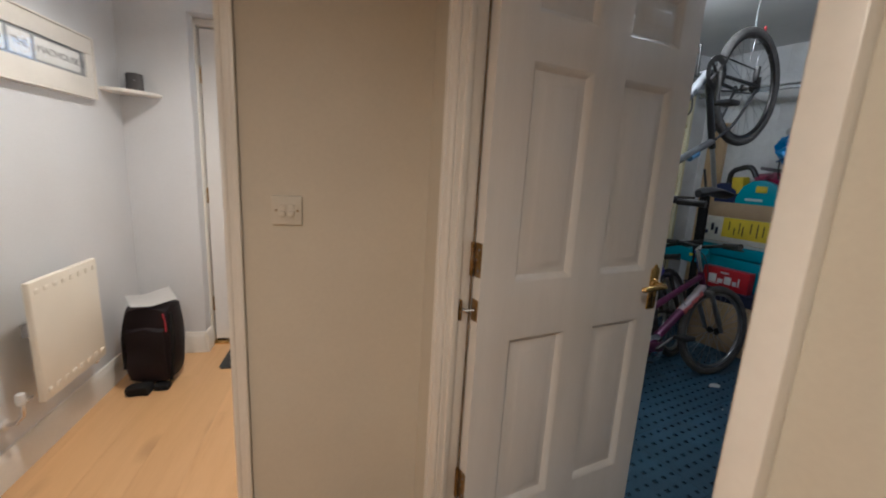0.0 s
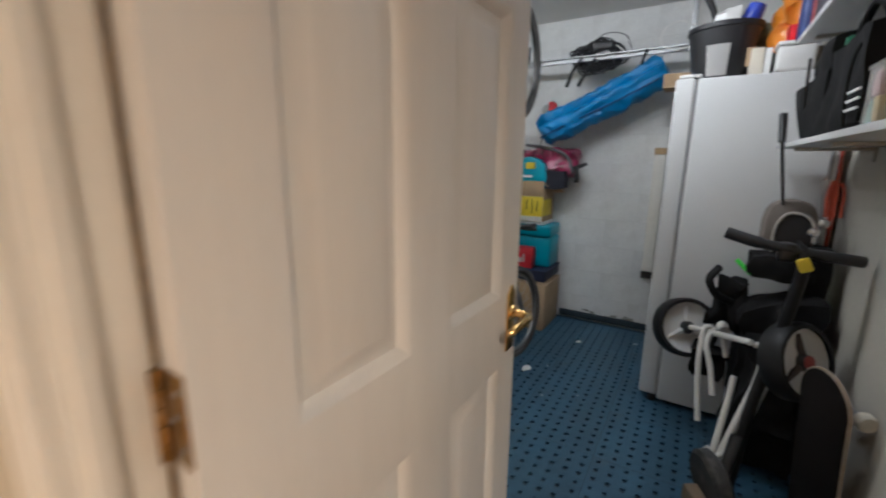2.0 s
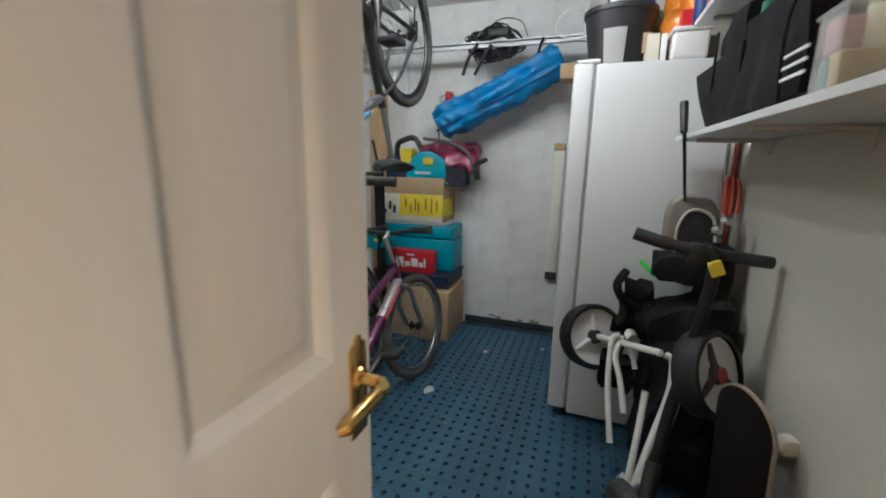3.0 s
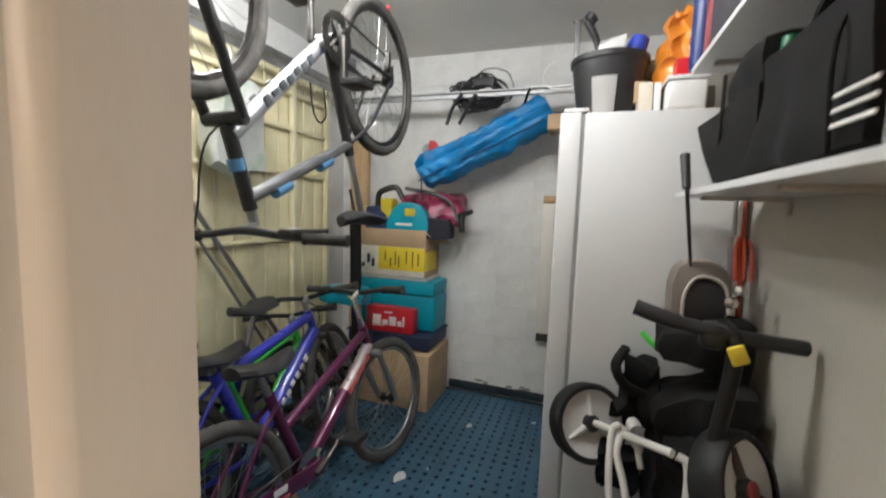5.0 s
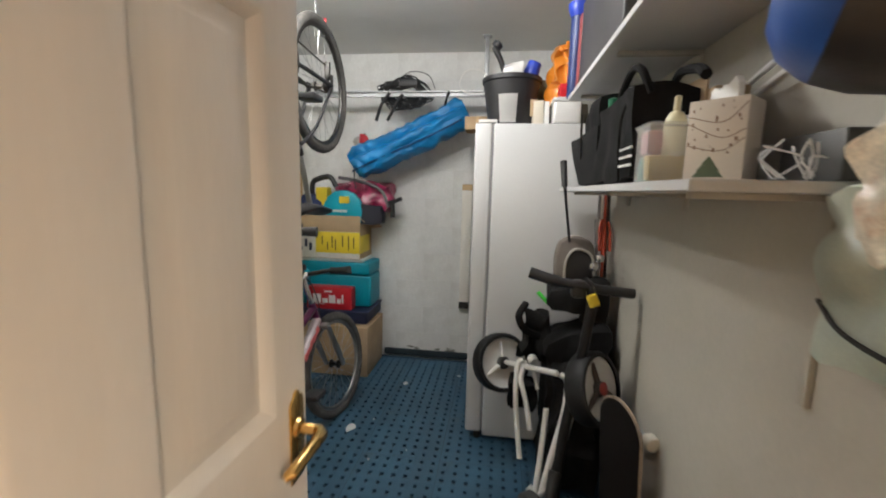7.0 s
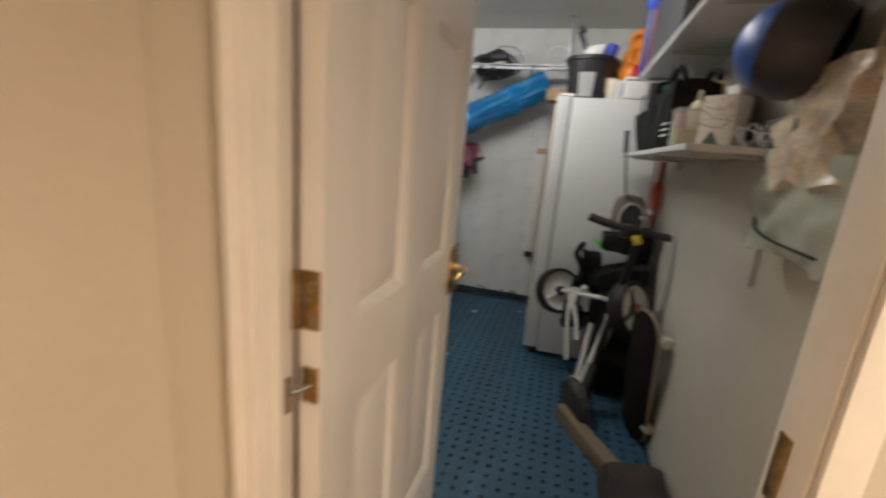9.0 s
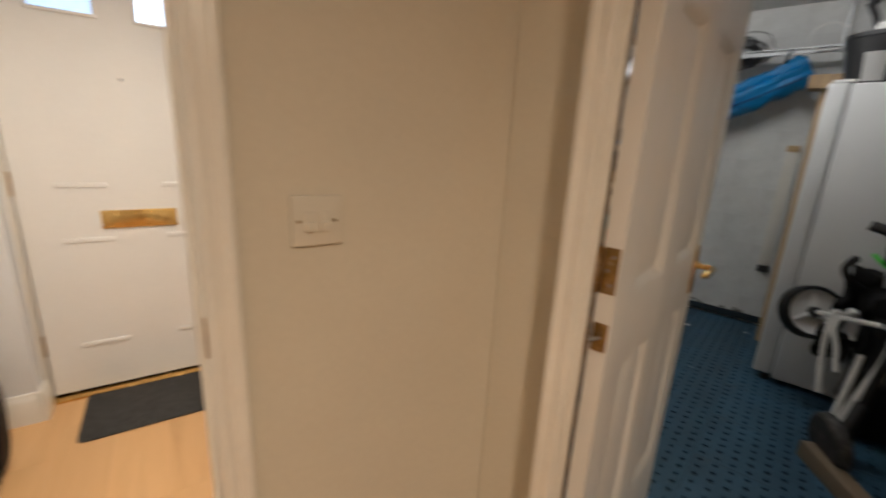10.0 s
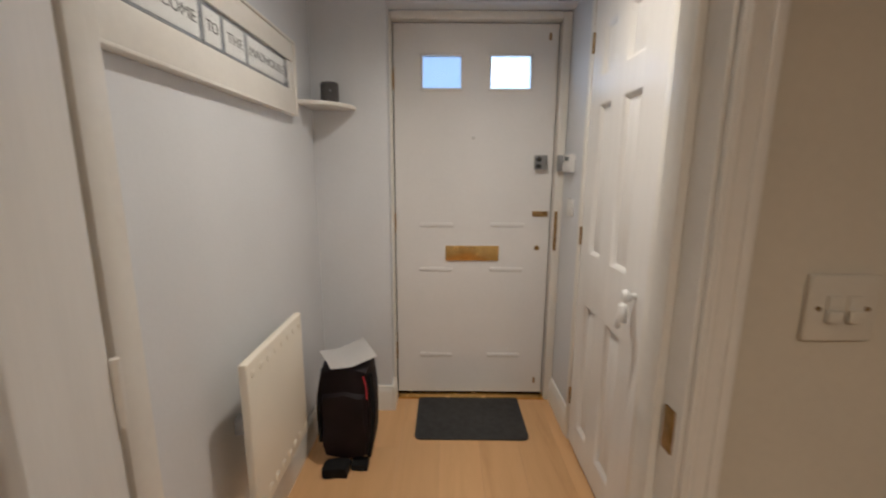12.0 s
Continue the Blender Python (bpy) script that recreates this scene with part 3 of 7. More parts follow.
# front door in its frame
ff = thing("door_frame_front", pose(0, 3.552, 0), "white painted front door frame in a recess", "door frame", kind="structure")
part("jamb", box(-0.445, -0.425, 0, 0.075, 0, 2.07, 0.002), GLOSS_WHITE, ff)
part("jamb", box(0.425, 0.4685, 0, 0.075, 0, 2.07, 0.002), GLOSS_WHITE, ff)
part("head", box(-0.424, 0.424, 0, 0.075, 2.036, 2.072, 0.002), GLOSS_WHITE, ff)
# added dark strips that paint the shaded gap between door and frame
for x0, x1, z0, z1 in ((-0.4245, -0.412, 0.019, 2.036), (0.412, 0.4245, 0.019, 2.036), (-0.4115, 0.4115, 2.022, 2.036)):
    part("gap_shade", box(x0, x1, 0.071, 0.0745, z0, z1), DARK_GAP, ff)
part("threshold", box(-0.43, 0.43, 0.0, 0.07, -0.004, 0.012, 0.003), BRASS, ff, "brass threshold strip")
front_door = thing("door_front", pose(-0.4195, 3.60, 0.022), "white front door with two small windows and a brass letter plate", "door")
bm = bmesh.new()
WINS = [(0.150, 0.345, 1.700, 1.853), (0.500, 0.700, 1.700, 1.853)]
DW, DH = 0.839, 2.008
xs, zs = [0, WINS[0][0], WINS[0][1], WINS[1][0], WINS[1][1], DW], [0, WINS[0][2], WINS[0][3], DH]
for i in range(5):
    for k in range(3):
        if not (k == 1 and i in (1, 3)):
            box(xs[i], xs[i + 1], 0.002, 0.02, zs[k], zs[k + 1], bm=bm)
bmesh.ops.remove_doubles(bm, verts=bm.verts, dist=0.0003)
part("leaf", bm, PVC_WHITE, front_door)
for x0, x1, z0, z1 in ((0.130, 0.310, 0.225, 0.735), (0.520, 0.700, 0.225, 0.735), (0.130, 0.310, 0.985, 1.32), (0.520, 0.700, 0.985, 1.32)):
    # pressed panel mouldings: a shallow raised rib top and bottom, fading at the sides
    bm = bmesh.new()
    for z in (z0, z1):
        if z < 1.2:
            box(x0, x1, -0.0035, 0.0035, z - 0.003, z + 0.019, 0.003, 3, bm=bm)
    if bm.verts:
        part("panel_moulding", bm, PVC_WHITE, front_door)
GLASS = material("frosted_glass", (0.93, 0.96, 1.0), 0.25, trans=0.9, var=0.02, bump=0.3, fine=300)
for x0, x1, z0, z1 in WINS:
    wnd = part("window_trim", box(x0 - 0.012, x1 + 0.012, -0.007, 0.0015, z1, z1 + 0.014, 0.003), PVC_WHITE, front_door)
    part("trim_bottom", box(x0 - 0.012, x1 + 0.012, -0.007, 0.0015, z0 - 0.014, z0, 0.003), PVC_WHITE, wnd)
    for a, b in ((x0 - 0.012, x0), (x1, x1 + 0.012)):
        part("trim_side", box(a, b, -0.007, 0.0015, z0 + 0.0003, z1 - 0.0003, 0.003), PVC_WHITE, wnd)
    pane = part("pane", box(x0 - 0.002, x1 + 0.002, 0.008, 0.012, z0 - 0.002, z1 + 0.002), GLASS, wnd, "frosted glass pane")
    pane.visible_shadow = False
# unseen strips added behind the leaf to block daylight leaks at its edges
seal = bmesh.new()
for x0, x1, z0, z1 in ((-0.035, 0.012, -0.030, 2.10), (0.826, 0.875, -0.030, 2.10), (0.0125, 0.8255, -0.030, 0.012), (0.0125, 0.8255, 1.945, 2.10)):
    box(x0, x1, 0.0205, 0.034, z0, z1, bm=seal)
part("daylight_stop", seal, DARK_GAP, front_door, "dark unseen strips added to stop daylight leaking round the door")
lp = part("letter_plate", box(0.272, 0.565, -0.006, 0.0018, 0.792, 0.876, 0.003), BRASS, front_door, "polished brass letter plate")
part("flap", box(0.290, 0.547, -0.010, -0.0055, 0.806, 0.862, 0.002), BRASS, lp)
part("spyhole", lathe([(0.007, 0), (0.006, 0.004), (0.003, 0.0045)], 16), CHROME, front_door, "tiny metal door viewer", m=pose(0.414, 0.002, 1.452, 90, 0, 0))
lk = part("rim_lock", box(0.740, 0.805, -0.026, 0.0018, 1.29, 1.365, 0.004), STEEL, front_door, "grey metal rim latch with dark knob")
part("knob", lathe([(0.013, 0), (0.014, 0.010), (0.011, 0.018), (0.004, 0.019)], 18), BLACK_PLASTIC, lk, m=pose(0.757, -0.026, 1.345, 90, 0, 0))
part("snib", box(0.745, 0.772, -0.032, -0.0255, 1.297, 1.318, 0.003), BLACK_PLASTIC, lk)
part("deadlock_plate", box(0.742, 0.826, -0.003, 0.0019, 1.040, 1.068, 0.001), OLD_BRASS, front_door, "worn brass deadlock plate")
part("keyhole_cover", lathe([(0.014, 0), (0.013, 0.004), (0.004, 0.005)], 16), OLD_BRASS, front_door, m=pose(0.776, 0.002, 0.865, 90, 0, 0))
for z in (0.06, 1.93):
    part("bolt", box(0.788, 0.800, -0.005, 0.0018, z, z + 0.034, 0.002), OLD_BRASS, front_door)
for z in (0.21, 0.95, 1.69):
    part("hinge", tube([(-0.004, -0.004, z), (-0.004, -0.004, z + 0.10)], 0.007, 12), OLD_BRASS, front_door, "dull brass hinge")
kp = part("keep", box(0.428, 0.4665, -0.028, 0.002, 1.305, 1.385, 0.003), STEEL, ff, "grey metal latch keep")
part("strike_strip", box(0.430, 0.446, -0.006, 0.0015, 0.885, 1.095, 0.001), OLD_BRASS, ff, "long worn brass strike plate")

# the sky seen through the frosted panes
outside = solid("backdrop", box(-3, 3, 6.0, 6.05, -0.5, 5), emission("overcast_daylight", (0.62, 0.78, 1.0), 1.6), I4, "pale blue daylight beyond the front door", "backdrop", kind="structure")

# cupboard door in the porch's right wall
cf = thing("door_frame_cupboard", I4, "white painted cupboard door frame", "door frame", kind="structure")
part("architrave", box(0.455, 0.4695, 3.197, 3.235, 0, 2.035, 0.004), GLOSS_WHITE, cf)
part("architrave", box(0.455, 0.4695, 2.515, 2.568, 0, 2.035, 0.004), GLOSS_WHITE, cf)
part("architrave", box(0.455, 0.4695, 2.515, 3.235, 2.036, 2.085, 0.004), GLOSS_WHITE, cf)
part("backing", box(0.505, 0.515, 2.561, 3.199, 0.001, 1.989), DARK_GAP, cf)
cup = thing("door_cupboard", pose(0.462, 3.194, 0.012, 0, 0, -90), "white six-panel cupboard door with a white knob", "door")
panel_door(cup, 0.622, 1.97, 0.035, DOOR_WHITE, SIX(0.100, 0.225, 0.330, 0.470, ((0.12, 0.72), (0.945, 1.555), (1.66, 1.85))))
for z in (0.19, 0.97, 1.77):
    part("hinge", tube([(0.002, -0.004, z), (0.002, -0.004, z + 0.08)], 0.006, 12), OLD_BRASS, cup, "dull brass hinge")
kn = part("knob", lathe([(0.009, 0), (0.008, 0.016), (0.020, 0.026), (0.022, 0.036), (0.016, 0.044), (0.003, 0.046)], 20), WHITE_PLASTIC, cup, "white round door knob", m=pose(0.555, 0.0, 0.90, 90, 0, 0))
kn2 = thing("door_hanger", pose(0.425, 2.64, 0.90), "small white fabric ornament hanging on the cupboard knob", "ornament")
part("loop", tube([(0.0, 0.0, 0.0), (-0.012, 0.008, -0.02), (-0.014, 0.0, -0.045), (-0.008, -0.012, -0.02), (0, -0.002, 0.0)], 0.0022, 6), WHITE_PLASTIC, kn2)
part("body", lumpy(lathe([(0.004, 0), (0.016, -0.012), (0.020, -0.045), (0.014, -0.085), (0.003, -0.09)], 14), 0.004, 40, 2.0), WHITE_PLASTIC, kn2, m=pose(-0.012, -0.028, -0.002) @ Matrix.Diagonal((0.9, 0.9, 0.75, 1)))
part("tassel", lumpy(lathe([(0.003, 0), (0.008, -0.008), (0.010, -0.05), (0.004, -0.06)], 10), 0.003, 60, 3.0), WHITE_PLASTIC, kn2, m=pose(-0.022, -0.02, -0.03))

kpad = thing("alarm_keypad", pose(0.47, 3.43, 1.30), "white wall-mounted alarm keypad beside the front door", "keypad")
part("case", box(-0.028, 0.0, -0.060, 0.060, 0.0, 0.085, 0.006, 3), WHITE_PLASTIC, kpad)
part("cover", box(-0.032, -0.0275, -0.056, 0.056, 0.004, 0.045, 0.003), WHITE_PLASTIC, kpad)
part("display", box(-0.0295, -0.0275, -0.04, 0.03, 0.055, 0.074, 0.001), material("grey_display", (0.25, 0.27, 0.28), 0.2, var=0.05), kpad, "small grey display")
bell = thing("wall_switch", pose(0.47, 3.40, 1.13), "small white wall switch beside the front door", "light switch")
part("faceplate", box(-0.009, 0, -0.043, 0.043, -0.043, 0.043, 0.003), WHITE_PLASTIC, bell)
part("rocker", box(-0.013, -0.008, -0.008, 0.008, -0.015, 0.015, 0.002), WHITE_PLASTIC, bell)

# doormat
dm = [(x, y) for cx, cy, a0 in ((0.255, 0.165, 0), (-0.255, 0.165, 90), (-0.255, -0.165, 180), (0.255, -0.165, 270)) for x, y in [(cx + 0.03 * math.cos(radians(a0 + a)), cy + 0.03 * math.sin(radians(a0 + a))) for a in (0, 30, 60, 90)]]
solid("doormat", prism(dm, 0.008, r=0.002), DOORMAT, pose(-0.012, 3.375, 0.0), "dark grey ribbed doormat with rounded corners", "doormat")

# radiator
RAD = material("radiator_enamel", (0.80, 0.75, 0.64), 0.35, var=0.03, scale=4, bump=0.02)
rad = thing("radiator", pose(-0.80, 2.405, 0.29), "cream enamelled panel radiator on the porch wall", "radiator")
bm = box(0.085, 0.110, 0, 0.43, 0, 0.49, 0.005, 3)
part("front_panel", bm, RAD, rad)
for i in range(8):
    y = 0.032 + i * 0.0525
    part("dimple", box(0.1095, 0.1135, y - 0.011, y + 0.011, 0.028, 0.050, 0.0018, 2), RAD, rad)
    part("dimple", box(0.1095, 0.1125, y - 0.011, y + 0.011, 0.440, 0.460, 0.0014, 2), RAD, rad)
for y in (0.20, 0.34):
    part("bracket", box(0.0, 0.0845, y, y + 0.025, 0.30, 0.345, 0.003), RAD, rad)
    part("bracket", box(0.0, 0.0845, y, y + 0.025, 0.06, 0.10, 0.003), RAD, rad)
for y in (0.012, 0.024, 0.036):
    part("fin", box(0.055, 0.0845, y, y + 0.003, 0.27, 0.32, 0.0008), STEEL, rad)
bm = tube([(0.065, 0.0, 0.03), (0.065, -0.035, 0.03), (0.065, -0.05, 0.02), (0.065, -0.052, -0.02), (0.04, -0.052, -0.05), (0.0, -0.052, -0.055)], 0.008, 10)
vv = part("valve", bm, CHROME, rad, "chrome valve with a white cap")
part("cap", lathe([(0.014, 0), (0.016, 0.006), (0.016, 0.036), (0.013, 0.044), (0.003, 0.045)], 18), WHITE_PLASTIC, vv, m=pose(0.065, -0.052, 0.028))
part("collar", lathe([(0.022, 0), (0.022, 0.006), (0.010, 0.009)], 18), WHITE_PLASTIC, vv, m=pose(0.001, -0.052, -0.055, 0, 90, 0))
bm = tube([(0.065, 0.43, 0.03), (0.065, 0.455, 0.03), (0.062, 0.465, 0.02), (0.062, 0.467, -0.02), (0.04, 0.467, -0.06), (0.0, 0.467, -0.062)], 0.008, 10)
v2 = part("valve", bm, CHROME, rad, "chrome lockshield valve with a white cap")
part("cap", lathe([(0.011, 0), (0.012, 0.03), (0.003, 0.032)], 16), WHITE_PLASTIC, v2, m=pose(0.062, 0.463, 0.028))

# light-box sign on the porch wall
SIGN_FACE = material("sign_letter_tile", (0.80, 0.80, 0.78), 0.4, var=0.03)
SIGN_GREY = material("grey_sign_track", (0.23, 0.25, 0.27), 0.3, var=0.06)
SIGN_INK = material("black_letter", (0.02, 0.02, 0.02), 0.5, var=0.1)
sg = thing("wall_sign", pose(-0.80, 2.165, 1.543), "white framed sign with a row of black letters on white tiles", "sign")
bm = bmesh.new()
L, Hs = 1.0, 0.262
for b in ((0, 0.028, -0.02, L - 0.012, -0.008, 0.078), (0, 0.028, -0.02, L - 0.012, Hs - 0.072, Hs), (0, 0.028, -0.02, 0.065, 0.0785, Hs - 0.0725), (0, 0.028, L - 0.065, L - 0.012, 0.0785, Hs - 0.0725), (0, 0.034, -0.03, L, -0.018, -0.0085), (0, 0.034, -0.03, L, Hs + 0.0005, Hs + 0.010), (0, 0.034, -0.03, -0.0205, -0.008, Hs), (0, 0.034, L - 0.0115, L, -0.008, Hs)):
    box(*b, 0.003, bm=bm)
part("frame", bm, GLOSS_WHITE, sg, "white painted frame")
part("track", box(0.002, 0.018, 0.066, L - 0.066, 0.079, Hs - 0.073, 0.001), SIGN_GREY, sg, "grey backing")
gl = part("glass", box(0.024, 0.026, 0.066, L - 0.066, 0.079, Hs - 0.073), material("clear_glass", (1, 1, 1), 0.03, trans=1.0, var=0.0, bump=0), sg, "clear glass front")
gl.visible_shadow = False
y = 0.072
for word in ("WELCOME", "TO", "THE", "MADHOUSE"):
    wl = len(word) * 0.0358 + 0.010
    tile = part("letter_tile", box(0.0182, 0.0200, y, y + wl, 0.090, 0.178, 0.0006), SIGN_FACE, sg)
    bm = text_mesh(word, 0.040, 0.0006)
    xs_ = [v.co.x for v in bm.verts]
    k = (wl - 0.026) / (max(xs_) - min(xs_))
    for v in bm.verts:
        v.co.x *= k
    part("lettering", bm, SIGN_INK, tile, m=Matrix(((0, 0, 1, 0.0206), (1, 0, 0, y + wl / 2), (0, 1, 0, 0.134), (0, 0, 0, 1))))
    y += wl + 0.022

# corner shelf with a small dark speaker-like pot
cs = thing("corner_shelf", pose(-0.80, 3.45, 1.588), "white quarter-round corner shelf in the porch corner", "shelf")
arc = [(0, 0)] + [(0.215 * math.cos(radians(a)), 0.215 * math.sin(radians(a))) for a in range(-90, 1, 9)]
part("board", prism(arc, 0.018, r=0.004), GLOSS_WHITE, cs)
pot = thing("small_speaker", pose(-0.690, 3.375, 1.606), "small dark grey fabric-covered speaker on the corner shelf", "speaker")
part("body", lathe([(0.036, 0), (0.041, 0.004), (0.041, 0.088), (0.036, 0.094), (0.004, 0.095)], 28), material("grey_fabric", (0.09, 0.085, 0.085), 0.8, var=0.2, bump=0.4, fine=400), pot)
part("badge", lathe([(0.0035, 0), (0.0035, 0.0015), (0.001, 0.0018)], 12), STEEL, pot, m=pose(0.014, -0.0405, 0.055, 90, 0, 19))

# rucksack with papers on it
sack = thing("rucksack", pose(-0.585, 3.11, 0.0), "dark plum rucksack standing on the oak floor", "rucksack")
SACK = material("plum_nylon", (0.010, 0.006, 0.008), 0.6, var=0.3, scale=14, bump=0.35, fine=300, spec=0.25)
part("body", soft_box(-0.125, 0.12, -0.11, 0.12, 0.008, 0.485, 9, 0.075, 0.010, 1.0), SACK, sack)
part("front_pocket", soft_box(-0.105, 0.10, -0.128, -0.05, 0.030, 0.36, 9, 0.06, 0.012, 2.0, 12), SACK, sack)
part("strap", tube(curve_points([(0.105, -0.06, 0.42), (0.122, -0.09, 0.30), (0.118, -0.10, 0.16), (0.10, -0.10, 0.04)]), 0.010, 8), FABRIC_BLACK, sack)
part("strap", tube(curve_points([(-0.10, -0.06, 0.44), (-0.118, -0.09, 0.30), (-0.112, -0.11, 0.12)]), 0.010, 8), FABRIC_BLACK, sack)
part("loose_strap", soft_box(-0.09, 0.02, -0.20, -0.12, 0.0, 0.045, 5, 0.04, 0.012, 5.0, 14), FABRIC_BLACK, sack)
part("loose_strap", soft_box(0.02, 0.10, -0.15, -0.09, 0.0, 0.030, 5, 0.04, 0.008, 6.0, 14), FABRIC_BLACK, sack)
part("zip", tube(curve_points([(0.085, -0.105, 0.43), (0.098, -0.115, 0.38), (0.10, -0.118, 0.33)]), 0.004, 6), material("red_zip", (0.35, 0.02, 0.03), 0.4), sack, "red zip")
paper = bmesh.new()
n = 9
grid = [[paper.verts.new((-0.105 + 0.21 * i / n, -0.09 + 0.155 * j / n, 0.012 + 0.035 * abs(i / n - 0.42) + 0.016 * (j / n - 0.5) - 0.022 * max(0, 0.25 - j / n) + 0.012 * (i / n) * (j / n))) for j in range(n + 1)] for i in range(n + 1)]
for i in range(n):
    for j in range(n):
        paper.faces.new((grid[i][j], grid[i + 1][j], grid[i + 1][j + 1], grid[i][j + 1]))
bmesh.ops.solidify(paper, geom=list(paper.faces), thickness=0.0025)
solid("paper_sheaf", paper, material("white_paper", (0.80, 0.79, 0.78), 0.7, var=0.04), pose(-0.585, 3.085, 0.476, 0, 0, 33), "folded white paper sheaf resting on the rucksack", "paper")

# ceiling lamps that light hall and porch, and the garage tube
for nm, x, y, z, r in (("hall_ceiling_lamp", 0.05, 0.15, HALL_H, 0.16), ("porch_ceiling_lamp", -0.05, 2.60, PORCH_H, 0.075)):
    cl_ = thing(nm, pose(x, y, z), "round white ceiling lamp", "ceiling lamp")
    part("housing", lathe([(r, 0), (r, -0.03), (r - 0.01, -0.034), (0.01, -0.034)], 28), WHITE_PLASTIC, cl_)
bt = thing("batten_light", GARAGE @ pose(1.62, 0.36, GAR_H, 0, 0, 90), "white fluorescent batten light on the garage ceiling", "ceiling light")
part("body", box(-0.60, 0.60, -0.03, 0.03, -0.05, 0, 0.006), WHITE_PLASTIC, bt)
for x in (-0.60, 0.60):
    part("end_cap", box(x - 0.012, x + 0.012, -0.032, 0.032, -0.055, 0.001, 0.004), WHITE_PLASTIC, bt)
# ---- garage: things are built in the garage's own axes (u, v, height) ----
BASES = {}


def gthing(name, base, label, category, group=""):
    th = thing(name, GARAGE @ pose(*base), label, category, group)
    BASES[th.name] = Vector(base)
    return th


def gpart(name, bm, mat, th, label=""):
    """A part whose mesh was made in garage axes."""
    bm.transform(Matrix.Translation(-BASES[th.name]))
    return part(name, bm, mat, th, label)


def gsub(name, bm, mat, parent, th, label=""):
    bm.transform(Matrix.Translation(-BASES[th.name]))
    return part(name, bm, mat, parent, label)


# up-and-over garage front, closed, with pressed ribs and its tracks
CREAM = material("cream_steel_panel", (0.80, 0.745, 0.50), 0.45, var=0.1, scale=4, bump=0.08, dirt=(0.3, 0.26, 0.17), dirt_amount=0.35)
gf = gthing("garage_front_door", (1.6, 1.40, 0.0), "cream pressed-steel up-and-over garage door, closed", "garage door")
for i in range(24):
    x = 0.27 + i * 0.114
    bm = box(x + 0.003, x + 0.110, 1.402, 1.410, 0.02, 2.08, 0.003)
    box(x + 0.100, x + 0.109, 1.395, 1.4025, 0.02, 2.08, 0.002, bm=bm)
    gpart("rib", bm, CREAM, gf)
# added sheet behind the ribs; its dark colour paints the shade in the grooves
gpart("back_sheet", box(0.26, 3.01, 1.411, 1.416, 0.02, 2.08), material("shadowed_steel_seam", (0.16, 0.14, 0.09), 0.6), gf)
for z in (0.32, 1.05, 1.45, 1.72, 1.93):
    gpart("rail", join(box(0.27, 3.0, 1.375, 1.3915, z, z + 0.028, 0.003), box(0.27, 3.0, 1.372, 1.376, z + 0.006, z + 0.012)), CREAM, gf)
for x in (0.27, 1.62, 2.62, 2.965):
    gpart("stile", box(x, x + 0.035, 1.360, 1.3915, 0.02, 2.08, 0.004), CREAM, gf)
gpart("brace", tube([(1.75, 1.36, 1.50), (2.55, 1.36, 0.40)], 0.014, 8), STEEL, gf, "grey diagonal steel arm")
gpart("brace", tube([(1.68, 1.35, 1.50), (2.40, 1.35, 0.42)], 0.009, 8), STEEL, gf, "grey diagonal steel arm")
gpart("head_rail", join(box(0.1, 3.1, 1.34, 1.40, 2.085, 2.135, 0.004), box(0.1, 3.1, 1.325, 1.342, 2.085, 2.092)), STEEL, gf, "galvanised head rail")
gpart("lock_box", box(2.28, 2.33, 1.362, 1.39, 1.20, 1.29, 0.004), WHITE_PLASTIC, gf, "white plastic lock cover")

tr = gthing("overhead_rail", (3.0, 0.4, 1.965), "galvanised steel rail hung from the garage ceiling", "rail")
bm = box(2.985, 3.012, -0.52, 1.33, 1.960, 1.968)
box(2.985, 3.012, -0.52, 1.33, 1.990, 1.998, bm=bm)
box(3.008, 3.012, -0.52, 1.33, 1.9685, 1.9895, bm=bm)
gpart("channel", bm, STEEL, tr)
gpart("hanger", join(box(2.96, 2.985, -0.262, -0.234, 1.95, GAR_H, 0.002), box(2.94, 3.0, -0.275, -0.22, GAR_H - 0.006, GAR_H, 0.002)), STEEL, tr, "slotted steel hanger")
tu = gthing("side_rail", (1.8, 1.30, 2.0), "galvanised steel track along the garage front", "rail")
gpart("channel", join(box(1.0, 3.2, 1.285, 1.315, 2.045, 2.055), box(1.0, 3.2, 1.285, 1.289, 2.02, 2.0445)), STEEL, tu)
gpart("bracket", box(3.15, 3.18, 1.27, 1.32, 2.0, 2.32, 0.002), STEEL, tu)
cable_hook = gthing("hanging_cable", (2.75, 1.33, 1.9), "thin black cable loop hanging from the side rail", "cable")
gpart("loop", tube(curve_points([(2.70, 1.30, 2.03), (2.72, 1.29, 1.86), (2.78, 1.285, 1.80), (2.85, 1.29, 1.86), (2.84, 1.30, 2.02)]), 0.006, 6), BLACK_PLASTIC, cable_hook)

board = gthing("timber_board", (3.24, 1.27, 0.0), "bare pine board standing in the garage corner", "board")
gpart("plank", box(3.225, 3.272, 1.19, 1.33, 0.0, 1.78, 0.003), PINE, board)
pipe = gthing("wall_batten", (3.25, -0.135, 0.55), "white painted batten on the blockwork wall beside the freezer", "batten")
gpart("strip", box(3.235, 3.262, -0.165, -0.090, 0.48, 1.34, 0.004), GLOSS_WHITE, pipe)
gpart("end_bracket", box(3.225, 3.262, -0.165, -0.09, 0.43, 0.4795, 0.002), DARK_GAP, pipe)
gpart("top_bracket", box(3.225, 3.262, -0.165, -0.09, 1.3405, 1.385, 0.004), PINE, pipe)

